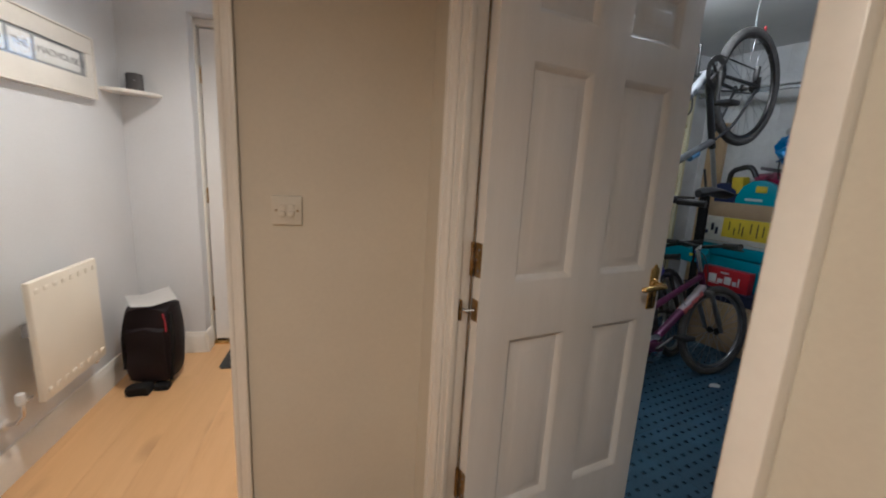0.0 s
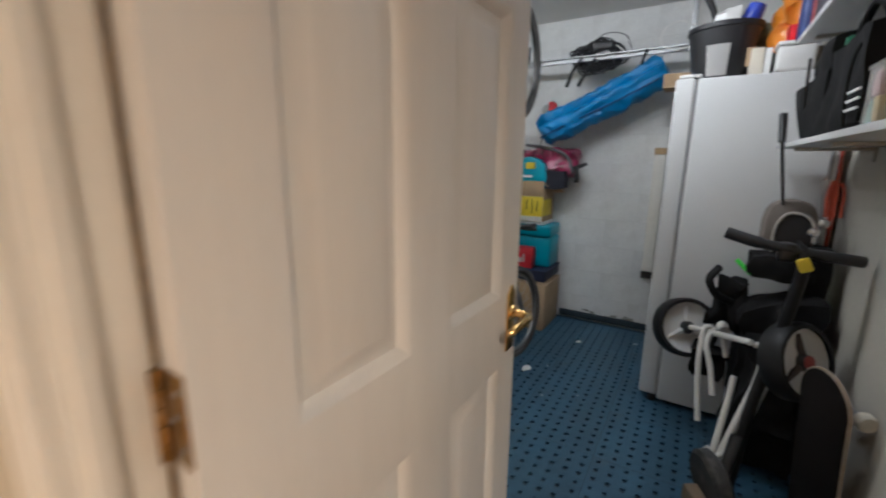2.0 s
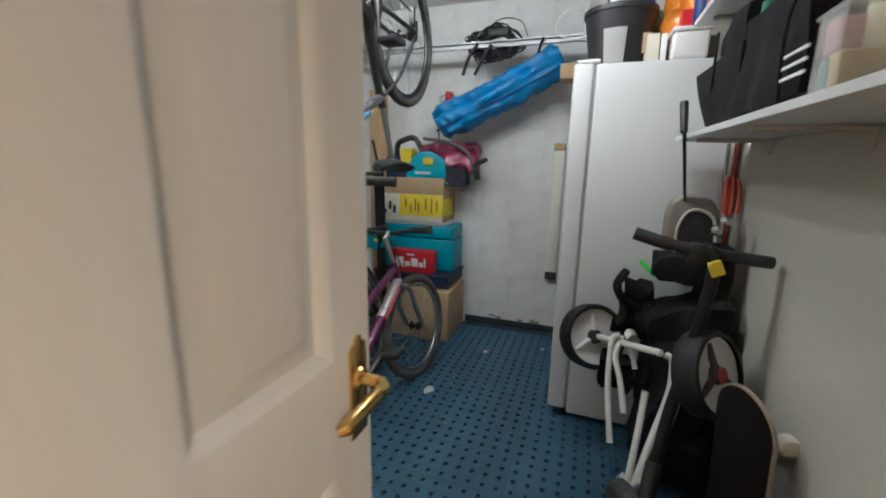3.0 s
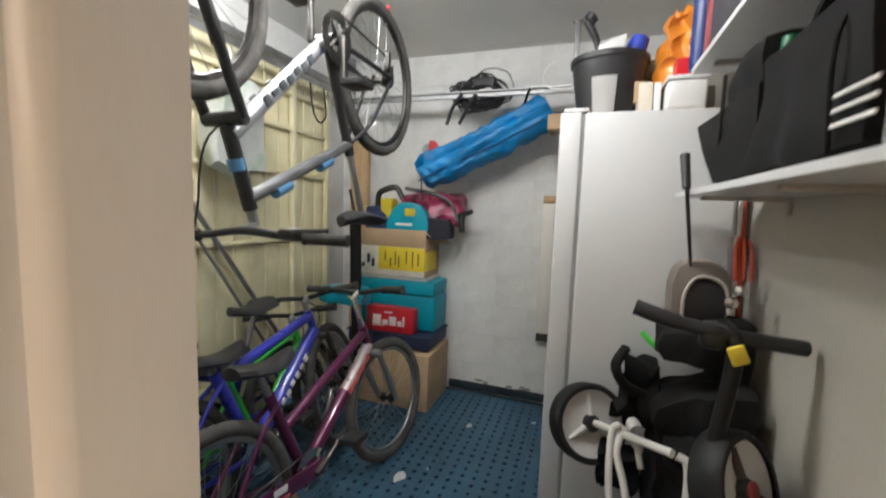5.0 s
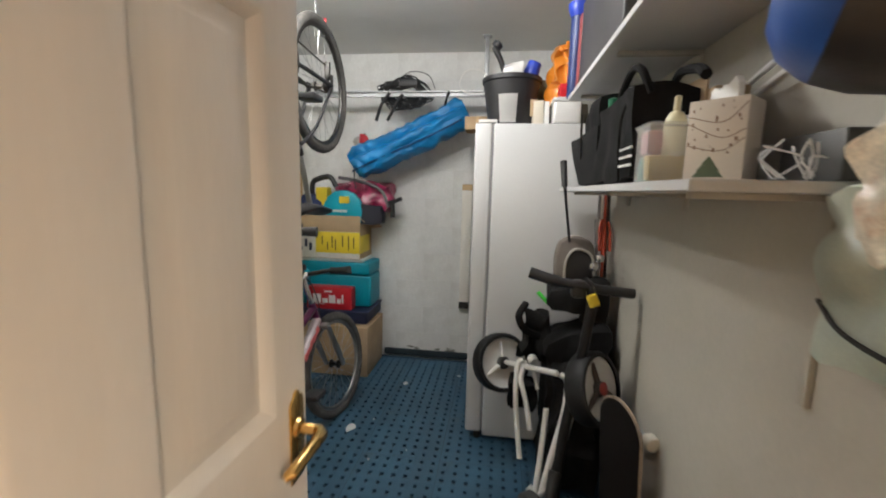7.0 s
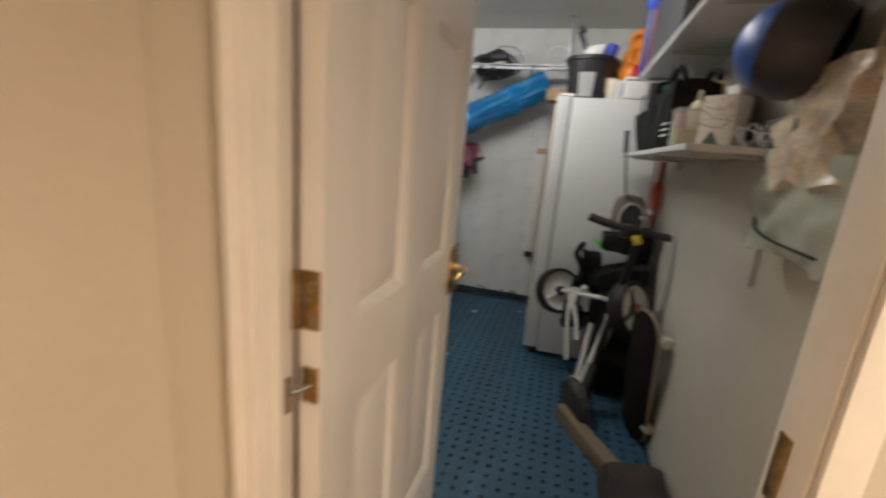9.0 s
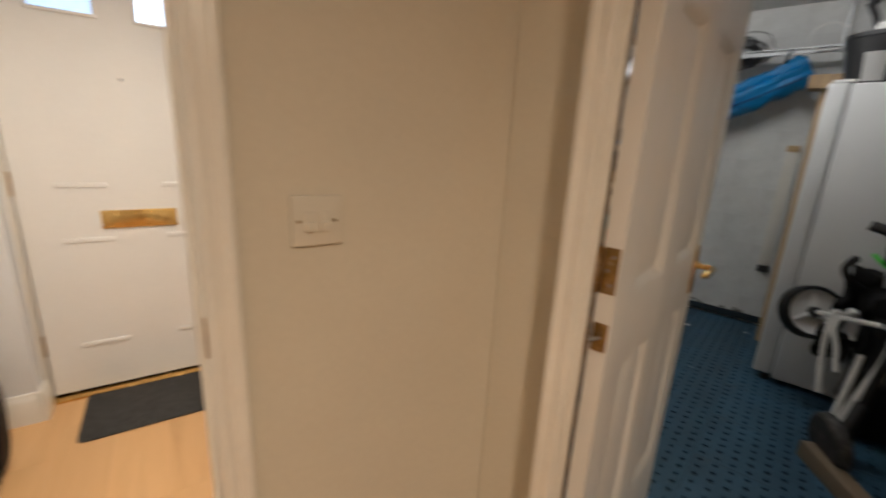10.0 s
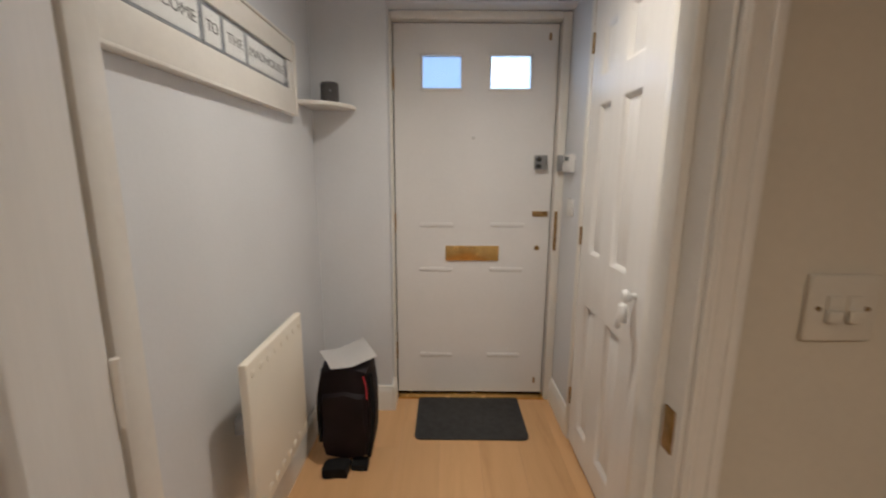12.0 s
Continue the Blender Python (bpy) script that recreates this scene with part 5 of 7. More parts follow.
for i in range(N + 1):
    t = i / N
    r = 0.116 - 0.012 * t
    r *= min(1, 0.72 + 6 * t) * min(1, 0.80 + 5 * (1 - t))
    c = a.lerp(b, t) + Vector((0, 0, -0.018 * math.sin(math.pi * t)))
    ring = []
    for j in range(K):
        th_ = 2 * math.pi * j / K
        fold = 1 - 0.36 * math.exp(-((th_ - 3.65) / 0.20) ** 2) - 0.14 * math.exp(-((th_ - 2.5 - 0.5 * t) / 0.16) ** 2)
        p = c + r * fold * (math.cos(th_) * sd * 0.95 + math.sin(th_) * up)
        p += 0.012 * noise.noise_vector(p * 9) + 0.011 * noise.noise_vector(Vector((p.x * 26, p.y * 20, p.z * 20)))
        p += (0.006 + 0.008 * max(0, 1 - 4 * t)) * math.sin(52 * t + 3.2 * math.sin(th_ * 2 + 5 * t)) * (p - c).normalized() * (0.4 + 0.6 * noise.noise(p * 11))
        ring.append(bm.verts.new(p))
    rings.append(ring)
for p, q in zip(rings, rings[1:]):
    for j in range(K):
        bm.faces.new((p[j], p[(j + 1) % K], q[(j + 1) % K], q[j]))
bm.faces.new(rings[0][::-1])
bm.faces.new(rings[-1])
gpart("bag", bm, BLUE_CLOTH, bgc)
SEAM_BLUE = material("dark_blue_seam", (0.004, 0.05, 0.16), 0.6, var=0.2)
gpart("seam", tube(curve_points([a.lerp(b, t) + Vector((-0.098 + 0.012 * t, 0, -0.062 + 0.006 * math.sin(7 * t))) for t in (0.03, 0.2, 0.4, 0.6, 0.8, 0.97)]), 0.0055, 6), SEAM_BLUE, bgc, "dark zip seam")
gpart("strap", tube(curve_points([(2.955, 0.02, 1.90), (2.97, 0.01, 1.95), (2.99, 0.0, 1.99)]), 0.008, 6), FABRIC_BLACK, bgc)
gpart("cord", tube(curve_points([(3.0, 0.665, 1.47), (3.01, 0.668, 1.40), (3.02, 0.66, 1.33)]), 0.004, 6), BLACK_PLASTIC, bgc)
gl_ = gthing("garden_gloves", (3.20, 0.66, 1.62), "small bundle of red and white gardening gloves", "gloves")
gpart("body", soft_box(3.10, 3.22, 0.62, 0.71, 1.60, 1.70, 5, 0.04, 0.02, 3.0, 20), material("pale_grey_cloth", (0.5, 0.5, 0.48), 0.8, var=0.2), gl_)
gpart("cuff", soft_box(3.09, 3.12, 0.60, 0.66, 1.62, 1.72, 4, 0.04, 0.018, 5.0, 30), material("red_cloth", (0.5, 0.03, 0.04), 0.7), gl_)
gpart("hook", tube([(3.19, 0.66, 1.69), (3.21, 0.67, 1.74), (3.275, 0.67, 1.75)], 0.004, 6), STEEL, gl_)
cdp = gthing("cardboard_packet", (2.88, -0.18, 1.78), "flat brown cardboard packet tucked behind the freezer top", "packet")
gpart("body", box(2.80, 2.98, -0.30, -0.13, 1.72, 1.80, 0.004), CARD, cdp)
gpart("tape", box(2.799, 2.981, -0.22, -0.20, 1.7195, 1.8005), PINE, cdp)
gpart("prop", box(2.86, 2.92, -0.26, -0.20, 0.0, 1.7195, 0.004), PINE, cdp)

# stack in the corner
TEAL = material("teal_plastic", (0.008, 0.26, 0.36), 0.4, var=0.1, bump=0.05)
NAVY = material("navy_plastic", (0.015, 0.022, 0.06), 0.5, var=0.2)
RED = material("red_crate_plastic", (0.50, 0.015, 0.025), 0.4, var=0.12)
c1 = gthing("cardboard_box", (3.0, 0.75, 0.0), "worn closed cardboard box on the garage floor", "box")
gpart("carton", lumpy(box(2.82, 3.20, 0.51, 1.02, 0.0, 0.362, 0.004), 0.004, 6), CARD, c1)
gpart("tape", box(2.817, 3.203, 0.72, 0.77, 0.2, 0.366), material("parcel_tape", (0.42, 0.30, 0.16), 0.35), c1)
c2 = gthing("navy_crate", (3.0, 0.8, 0.366), "dark navy plastic crate under the cool box", "crate")
gpart("tray", box(2.88, 3.24, 0.535, 1.12, 0.368, 0.448, 0.010), NAVY, c2)
gpart("lip", box(2.87, 3.25, 0.525, 1.13, 0.4485, 0.458, 0.004), NAVY, c2)
c3 = gthing("cool_box", (3.1, 0.8, 0.458), "teal plastic cool box with a grey lid", "cool box")
gpart("tub", box(3.00, 3.25, 0.545, 1.10, 0.459, 0.70, 0.02, 3), TEAL, c3)
gpart("lid", box(2.99, 3.255, 0.55, 1.11, 0.701, 0.795, 0.015, 3), TEAL, c3)
gpart("tray", box(2.99, 3.24, 0.60, 1.09, 0.796, 0.818, 0.008), material("pale_grey_tray", (0.55, 0.58, 0.58), 0.4), c3, "pale grey lid tray")
c4 = gthing("red_crate", (2.95, 0.88, 0.458), "red plastic bottle crate with white lettering shapes", "crate")
gpart("crate", box(2.90, 2.985, 0.655, 0.995, 0.459, 0.622, 0.006), RED, c4)
for i, (y0, y1, z0, z1) in enumerate(((0.885, 0.945, 0.505, 0.570), (0.835, 0.875, 0.505, 0.540), (0.775, 0.825, 0.505, 0.565), (0.735, 0.765, 0.505, 0.540), (0.715, 0.728, 0.505, 0.570), (0.86, 0.95, 0.495, 0.501), (0.80, 0.86, 0.585, 0.597))):
    gpart("printed_mark", box(2.8985, 2.9005, y0, y1, z0, z1, 0.0008), WHITE_PLASTIC, c4)
c5 = gthing("open_cardboard_box", (3.1, 0.86, 0.818), "open cardboard box with yellow print, full of bags", "box")
bm = bmesh.new()
for b in ((2.985, 2.991, 0.62, 1.10, 0.819, 1.125), (3.249, 3.255, 0.62, 1.10, 0.819, 1.125), (2.9915, 3.2485, 0.62, 0.626, 0.819, 1.125), (2.9915, 3.2485, 1.094, 1.10, 0.819, 1.125), (2.9915, 3.2485, 0.6265, 1.0935, 0.819, 0.825)):
    box(*b, 0.0015, bm=bm)
gpart("carton", bm, CARD, c5)
gpart("flap", box(2.978, 2.983, 0.615, 1.105, 1.02, 1.135, 0.0015), CARD, c5)
gpart("flap", lumpy(prism([(2.99, 0.618), (3.24, 0.618), (3.22, 0.500), (3.02, 0.520)], 0.005, r=0.001, m=Matrix.Translation((3.1, 0.618, 1.115)) @ pose(0, 0, 0, 38, 0, 0) @ Matrix.Translation((-3.1, -0.618, 0))), 0.006, 9), CARD, c5)
gpart("white_panel", box(2.9825, 2.9845, 0.622, 1.098, 0.822, 1.018, 0.0004), material("printed_white_card", (0.70, 0.68, 0.62), 0.6, var=0.12, scale=30), c5, "white printed panel")
YEL = material("yellow_print", (0.75, 0.58, 0.03), 0.5, var=0.08)
gpart("yellow_panel", box(2.9805, 2.982, 0.6205, 0.955, 0.862, 1.016, 0.0004), YEL, c5, "yellow printed panel")
gpart("side_panel", box(2.992, 3.20, 0.6175, 0.6195, 0.862, 0.99, 0.0004), YEL, c5, "yellow printed panel")
for y, z0, z1 in ((0.66, 0.90, 0.98), (0.70, 0.885, 0.99), (0.745, 0.91, 0.99), (0.80, 0.885, 0.96), (0.825, 0.90, 0.985), (0.86, 0.885, 0.94), (0.90, 0.92, 0.985)):
    gpart("printed_mark", box(2.9795, 2.9803, y, y + 0.008, z0, z1), BLACK_PLASTIC, c5)
for y, z0, z1 in ((0.985, 0.875, 0.93), (1.02, 0.90, 0.96), (1.06, 0.87, 0.90)):
    gpart("printed_mark", box(2.9815, 2.9823, y, y + 0.022, z0, z1), NAVY, c5)
AQUA = material("aqua_plastic", (0.01, 0.34, 0.46), 0.35, var=0.08)
tc = gthing("aqua_case", (3.03, 0.80, 1.08), "aqua blue plastic tool case with a yellow clasp", "case")
ol = [(-0.15, 0), (0.15, 0), (0.158, 0.09), (0.14, 0.17), (0.09, 0.225), (0.02, 0.245), (-0.05, 0.235), (-0.11, 0.19), (-0.145, 0.11)]
gpart("shell", prism(ol, 0.06, r=0.012, m=Matrix(((0, 0, 1, 2.995), (-1, 0, 0, 0.765), (0, 1, 0, 1.075), (0, 0, 0, 1)))), AQUA, tc)
gpart("clasp", box(2.985, 2.997, 0.70, 0.775, 1.225, 1.275, 0.008), YEL, tc)
gpart("printed_mark", box(2.9925, 2.9955, 0.72, 0.84, 1.16, 1.178, 0.001), WHITE_PLASTIC, tc)
mg = gthing("magenta_bag", (3.15, 0.70, 1.08), "shiny magenta and black patterned bag", "bag")
gpart("body", soft_box(3.06, 3.25, 0.42, 0.86, 1.17, 1.38, 12, 0.04, 0.036, 3.0, 12), material("magenta_shine", (0.27, 0.015, 0.07), 0.3, var=0.6, scale=18, coat=0.25, dirt=(0.03, 0.025, 0.03), dirt_amount=1.0), mg)
gpart("trim", tube(curve_points([(3.06, 0.43, 1.20), (3.05, 0.48, 1.32), (3.06, 0.62, 1.38), (3.10, 0.82, 1.41)]), 0.012, 8), material("grey_mesh", (0.12, 0.11, 0.12), 0.7), mg)
nv = gthing("navy_bag", (3.08, 0.98, 1.06), "navy cloth bag stuffed in the cardboard box", "bag")
gpart("body", soft_box(3.0, 3.2, 0.90, 1.085, 1.0, 1.28, 6, 0.04, 0.018, 4.0), material("navy_cloth", (0.03, 0.045, 0.13), 0.8, var=0.3), nv)
gpart("cuff", soft_box(3.0, 3.12, 0.46, 0.66, 1.08, 1.22, 7, 0.04, 0.014, 6.0), material("black_cloth", (0.015, 0.015, 0.025), 0.8), nv)
yc = gthing("yellow_case", (3.1, 0.98, 1.18), "yellow plastic packet with a thick black grip", "packet")
gpart("shell", soft_box(3.0, 3.08, 0.87, 0.96, 1.20, 1.335, 6, 0.03, 0.012, 3.0, 12), YEL, yc)
gpart("grip", tube(curve_points([(3.10, 1.03, 1.22), (3.09, 1.02, 1.36), (3.08, 0.96, 1.40), (3.08, 0.88, 1.41), (3.08, 0.83, 1.34)]), 0.020, 8), BLACK_PLASTIC, yc)
ck = gthing("clamp_tool", (3.05, 0.42, 1.2), "black folding clamp sticking out of the box", "tool")
gpart("arm", tube([(3.10, 0.60, 1.17), (3.075, 0.42, 1.235), (3.07, 0.335, 1.27)], [0.014, 0.018, 0.014], 10), BLACK_PLASTIC, ck)
gpart("grip", tube([(3.073, 0.405, 1.235), (3.07, 0.40, 1.13)], [0.016, 0.020], 10), BLACK_PLASTIC, ck)
# ---- bicycles ----
SPOKE = material("spoke_steel", (0.5, 0.5, 0.5), 0.35, 1.0, var=0.1)
ALLOY = material("dull_alloy_rim", (0.42, 0.42, 0.42), 0.4, 1.0, var=0.15, scale=12)
DARK_STEEL = material("oily_steel", (0.10, 0.095, 0.09), 0.45, 1.0, var=0.3, scale=20)


def bike_wheel(name, th, x, z, R, rt, tyre, rim, turn=None):
    """A wheel in the bike's x-z plane: the tyre is the part; rim, spokes and hub belong to it."""
    bm = bmesh.new()
    n, k = 56, 10
    rings = []
    for i in range(n):
        a = 2 * math.pi * i / n
        ring = []
        for j in range(k):
            b = 2 * math.pi * j / k
            knob = 1.0 + (0.07 if (i + j) % 2 and math.cos(b) > 0.3 else 0)
            r = R - rt + rt * knob * math.cos(b)
            ring.append(bm.verts.new((r * math.cos(a), rt * 0.95 * math.sin(b), r * math.sin(a))))
        rings.append(ring)
    for i in range(n):
        for j in range(k):
            bm.faces.new((rings[i][j], rings[(i + 1) % n][j], rings[(i + 1) % n][(j + 1) % k], rings[i][(j + 1) % k]))
    bmesh.ops.recalc_face_normals(bm, faces=bm.faces)
    m = pose(x, 0, z) @ (turn if turn is not None else I4)
    w = part(name, bm, tyre, th, "knobbly bicycle tyre on a spoked wheel", m=m)
    rb = bmesh.new()
    r0 = R - 2 * rt
    prof = [(r0 + 0.006, 0.010), (r0 + 0.006, -0.010), (r0 - 0.012, -0.009), (r0 - 0.016, 0.0), (r0 - 0.012, 0.009)]
    rr = [[rb.verts.new((r * math.cos(2 * math.pi * i / n), y, r * math.sin(2 * math.pi * i / n))) for r, y in prof] for i in range(n)]
    for i in range(n):
        for j in range(5):
            rb.faces.new((rr[i][j], rr[(i + 1) % n][j], rr[(i + 1) % n][(j + 1) % 5], rr[i][(j + 1) % 5]))
    bmesh.ops.recalc_face_normals(rb, faces=rb.faces)
    part("rim", rb, rim, w)
    sb = bmesh.new()
    for i in range(28):
        a = 2 * math.pi * i / 28
        off = 0.55 * (1 if (i // 2) % 2 else -1)
        y = 0.024 if i % 2 else -0.024
        tube([(0.02 * math.cos(a + off), y, 0.02 * math.sin(a + off)), ((r0 - 0.012) * math.cos(a), 0, (r0 - 0.012) * math.sin(a))], 0.0013, 4, bm=sb, caps=False)
    part("spokes", sb, SPOKE, w)
    hb = lathe([(0.006, -0.055), (0.010, -0.045), (0.010, -0.032), (0.024, -0.028), (0.024, -0.022), (0.013, -0.018), (0.013, 0.018), (0.024, 0.022), (0.024, 0.028), (0.010, 0.032), (0.010, 0.045), (0.006, 0.055)], 16, m=pose(0, 0, 0, 90, 0, 0))
    part("hub", hb, DARK_STEEL, w)
    return w


def bicycle(name, m, label, paint, accent, tyre, rim, R=0.33, rt=0.025, wb=1.03, bar_w=0.29, s=1.0, saddle_z=0.0, steer=0.0, rise=0.0, fork_mat=None, guard=None, low_top=False, marks=None, seat_mat=None, bar_mat=None, tube_r=0.017, geo=None, crank=25, top_paint=None, low_paint=None):
    """A mountain bike along x, rear contact point at the origin, with s scaling its frame."""
    th = thing(name, m, label, "bicycle", group="bicycles in the garage")
    seat_mat, bar_mat = seat_mat or BLACK_PLASTIC, bar_mat or BLACK_PLASTIC
    bb = Vector((0.43 * s, 0, R - 0.035))
    seat_top = Vector((0.29 * s, 0, R + 0.36 * s))
    head_top = Vector((wb - 0.17 * s, 0, R + 0.46 * s))
    head_bot = Vector((wb - 0.135 * s, 0, R + 0.345 * s))
    if geo:
        bb, seat_top, head_top, head_bot = [Vector((x, 0, z)) for x, z in geo]
    rear, front = Vector((0, 0, R)), Vector((wb, 0, R))
    axis = (head_top - head_bot).normalized()
    turn = Matrix.Translation(head_bot) @ Matrix.Rotation(radians(steer), 4, axis) @ Matrix.Translation(-head_bot)
    bike_wheel("rear_wheel", th, 0, R, R, rt, tyre, rim)
    bike_wheel("front_wheel", th, 0, 0, R, rt, tyre, rim, turn @ Matrix.Translation(front))
    fr = bmesh.new()
    part("head_tube", tube([head_bot - axis * 0.012, head_top + axis * 0.012], 0.020, 14), paint, th)
    top_at = seat_top.lerp(bb, 0.42 if low_top else 0.10)
    if top_paint:
        part("top_tube", tube([top_at, head_top - axis * 0.02], tube_r * 0.95, 14), top_paint, th)
    else:
        tube([top_at, head_top - axis * 0.02], tube_r * 0.9, 12, bm=fr)
    tube([bb, seat_top], tube_r * 0.9, 12, bm=fr)
    tube([bb + Vector((0, -0.035, 0)), bb + Vector((0, 0.035, 0))], 0.021, 14, bm=fr)
    for y in (-1, 1):
        tube(curve_points([bb + Vector((-0.02, 0.022 * y, 0)), bb.lerp(rear, 0.35) + Vector((0, 0.045 * y, 0)), rear + Vector((0, 0.062 * y, 0))], 4), 0.010, 8, bm=fr)
        tube(curve_points([seat_top.lerp(bb, 0.12) + Vector((0, 0.018 * y, 0)), seat_top.lerp(rear, 0.4) + Vector((0, 0.042 * y, 0)), rear + Vector((0, 0.062 * y, 0))], 4), 0.008, 8, bm=fr)
        box(-0.018, 0.018, 0.060 * y - 0.004, 0.060 * y + 0.004, R - 0.02, R + 0.02, 0.002, bm=fr)
    part("frame", fr, paint, th)
    dt = part("down_tube", tube([bb.lerp(head_bot, 0.56) if low_paint else bb, head_bot + axis * 0.012], tube_r * 1.15, 14), accent, th)
    if low_paint:
        part("lower_tube", tube([bb, bb.lerp(head_bot, 0.58)], tube_r * 1.19, 14), low_paint, th)
    if marks:
        d = head_bot - bb
        q = d.to_track_quat("X", "Z").to_matrix().to_4x4()
        for i in range(7):
            t = (0.60 if low_paint else 0.28) + i * (0.05 if low_paint else 0.075)
            for side in (-1, 1):
                mk = box(-0.015, 0.014, side * tube_r * 1.15 - 0.0025, side * tube_r * 1.15 + 0.0015, -0.015 + 0.005 * (i % 2), 0.016 - 0.004 * (i % 3), 0.001)
                part("printed_mark", mk, marks, dt, m=Matrix.Translation(bb + d * t) @ q)
    fk = bmesh.new()
    crown = head_bot - axis * 0.03
    tube([crown + Vector((0, -0.062, 0)), crown + Vector((0, 0.062, 0))], 0.019, 12, bm=fk)
    tube([crown, head_bot], 0.016, 10, bm=fk)
    for y in (-0.058, 0.058):
        mid = crown.lerp(front, 0.45)
        tube([crown + Vector((0, y, 0)), Vector((mid.x, y, mid.z))], 0.014, 10, bm=fk)
        tube([Vector((mid.x, y, mid.z)), Vector((front.x, y, front.z))], [0.018, 0.012], 10, bm=fk)
    part("fork", fk, fork_mat or (DARK_STEEL if paint is not MATT_BLACK else BLACK_PLASTIC), th, m=turn)
    st = tube([head_top, head_top + axis * (0.055 + rise), head_top + axis * (0.075 + rise) + Vector((0.05 * s, 0, 0))], 0.015, 10)
    stem = part("stem", st, CHROME if rise else ALLOY, th, m=turn)
    hc = head_top + axis * (0.075 + rise) + Vector((0.05 * s, 0, 0))
    hb = tube(curve_points([hc + Vector((-0.035, -bar_w, 0.022)), hc + Vector((-0.01, -bar_w * 0.5, 0.015)), hc, hc + Vector((-0.01, bar_w * 0.5, 0.015)), hc + Vector((-0.035, bar_w, 0.022))]), 0.0115, 10)
    bars = part("handlebar", hb, bar_mat, th, m=turn)
    for y in (-1, 1):
        g0, g1 = hc + Vector((-0.018, y * bar_w * 0.62, 0.018)), hc + Vector((-0.037, y * (bar_w + 0.012), 0.023))
        part("grip", tube([g0, g0.lerp(g1, 0.05), g0.lerp(g1, 0.5), g0.lerp(g1, 0.95), g1], [0.019, 0.0165, 0.0155, 0.0165, 0.019], 12), RUBBER, bars)
        part("brake_lever", tube(curve_points([g0 + Vector((0.0, -y * 0.02, -0.006)), g0 + Vector((0.045, 0.0, -0.02)), g0.lerp(g1, 0.8) + Vector((0.055, 0, -0.028))], 5), 0.006, 8), DARK_STEEL, bars)
    cab = tube(curve_points([hc + Vector((0.02, bar_w * 0.55, 0.0)), hc + Vector((0.10, 0.05, -0.06)), head_bot + Vector((0.05, 0.01, 0.02)), head_bot.lerp(bb, 0.3) + Vector((0, 0.0, 0.03))], 6), 0.003, 6)
    part("brake_cable", cab, BLACK_PLASTIC, th)
    sp_top = seat_top + (seat_top - bb).normalized() * (0.12 + saddle_z)
    part("seat_post", tube([seat_top.lerp(bb, 0.1), sp_top], 0.0135, 10), ALLOY, th)
    sd_ = bmesh.new()
    n, k = 14, 12
    rings = []
    for i in range(n + 1):
        t = i / n
        x = -0.13 + 0.26 * t
        w = 0.075 * (1 - t) ** 0.6 + 0.020 if t > 0.12 else 0.045 + 0.25 * t
        zc = 0.012 * math.cos(t * 5.5)
        rings.append([sd_.verts.new(sp_top + Vector((x + 0.02, w * math.cos(2 * math.pi * j / k), zc + (0.028 if math.sin(2 * math.pi * j / k) > 0 else 0.018) * math.sin(2 * math.pi * j / k) + 0.028))) for j in range(k)])
    for a, b in zip(rings, rings[1:]):
        for j in range(k):
            sd_.faces.new((a[j], a[(j + 1) % k], b[(j + 1) % k], b[j]))
    sd_.faces.new(rings[0][::-1])
    sd_.faces.new(rings[-1])
    part("saddle", sd_, seat_mat, th)
    cr = bmesh.new()
    teeth = 34
    for face_y in (-0.044,):
        outer = [(0.085 + (0.004 if i % 2 else 0)) for i in range(teeth * 2)]
        vo = [[cr.verts.new(bb + Vector((r * math.cos(2 * math.pi * i / (2 * teeth)), y, r * math.sin(2 * math.pi * i / (2 * teeth))))) for i, r in enumerate(outer)] for y in (face_y - 0.002, face_y + 0.002)]
        vi = [[cr.verts.new(bb + Vector((0.055 * math.cos(2 * math.pi * i / (2 * teeth)), y, 0.055 * math.sin(2 * math.pi * i / (2 * teeth))))) for i in range(2 * teeth)] for y in (face_y - 0.002, face_y + 0.002)]
        for i in range(2 * teeth):
            j = (i + 1) % (2 * teeth)
            cr.faces.new((vo[0][i], vo[0][j], vi[0][j], vi[0][i]))
            cr.faces.new((vo[1][i], vi[1][i], vi[1][j], vo[1][j]))
            cr.faces.new((vo[0][i], vo[1][i], vo[1][j], vo[0][j]))
            cr.faces.new((vi[0][i], vi[0][j], vi[1][j], vi[1][i]))
    for i in range(4):
        a = radians(45 + 90 * i)
        tube([bb + Vector((0, -0.044, 0)), bb + Vector((0.062 * math.cos(a), -0.044, 0.062 * math.sin(a)))], 0.007, 6, bm=cr)
    cs_ = part("chainring", cr, CHROME if paint is not MATT_BLACK else DARK_STEEL, th)
    for y, ang in ((-0.065, crank), (0.065, crank + 180)):
        a = radians(ang)
        e = bb + Vector((0.165 * math.cos(a), y * 1.2, 0.165 * math.sin(a)))
        arm = part("crank", tube([bb + Vector((0, y * 0.75, 0)), bb + Vector((0, y, 0)), e], [0.012, 0.014, 0.010], 10), DARK_STEEL, th)
        py = y * 1.2 + math.copysign(0.055, y)
        pb = box(e.x - 0.045, e.x + 0.045, py - 0.042, py + 0.042, e.z - 0.013, e.z + 0.013, 0.006)
        part("pedal", pb, BLACK_PLASTIC, arm)
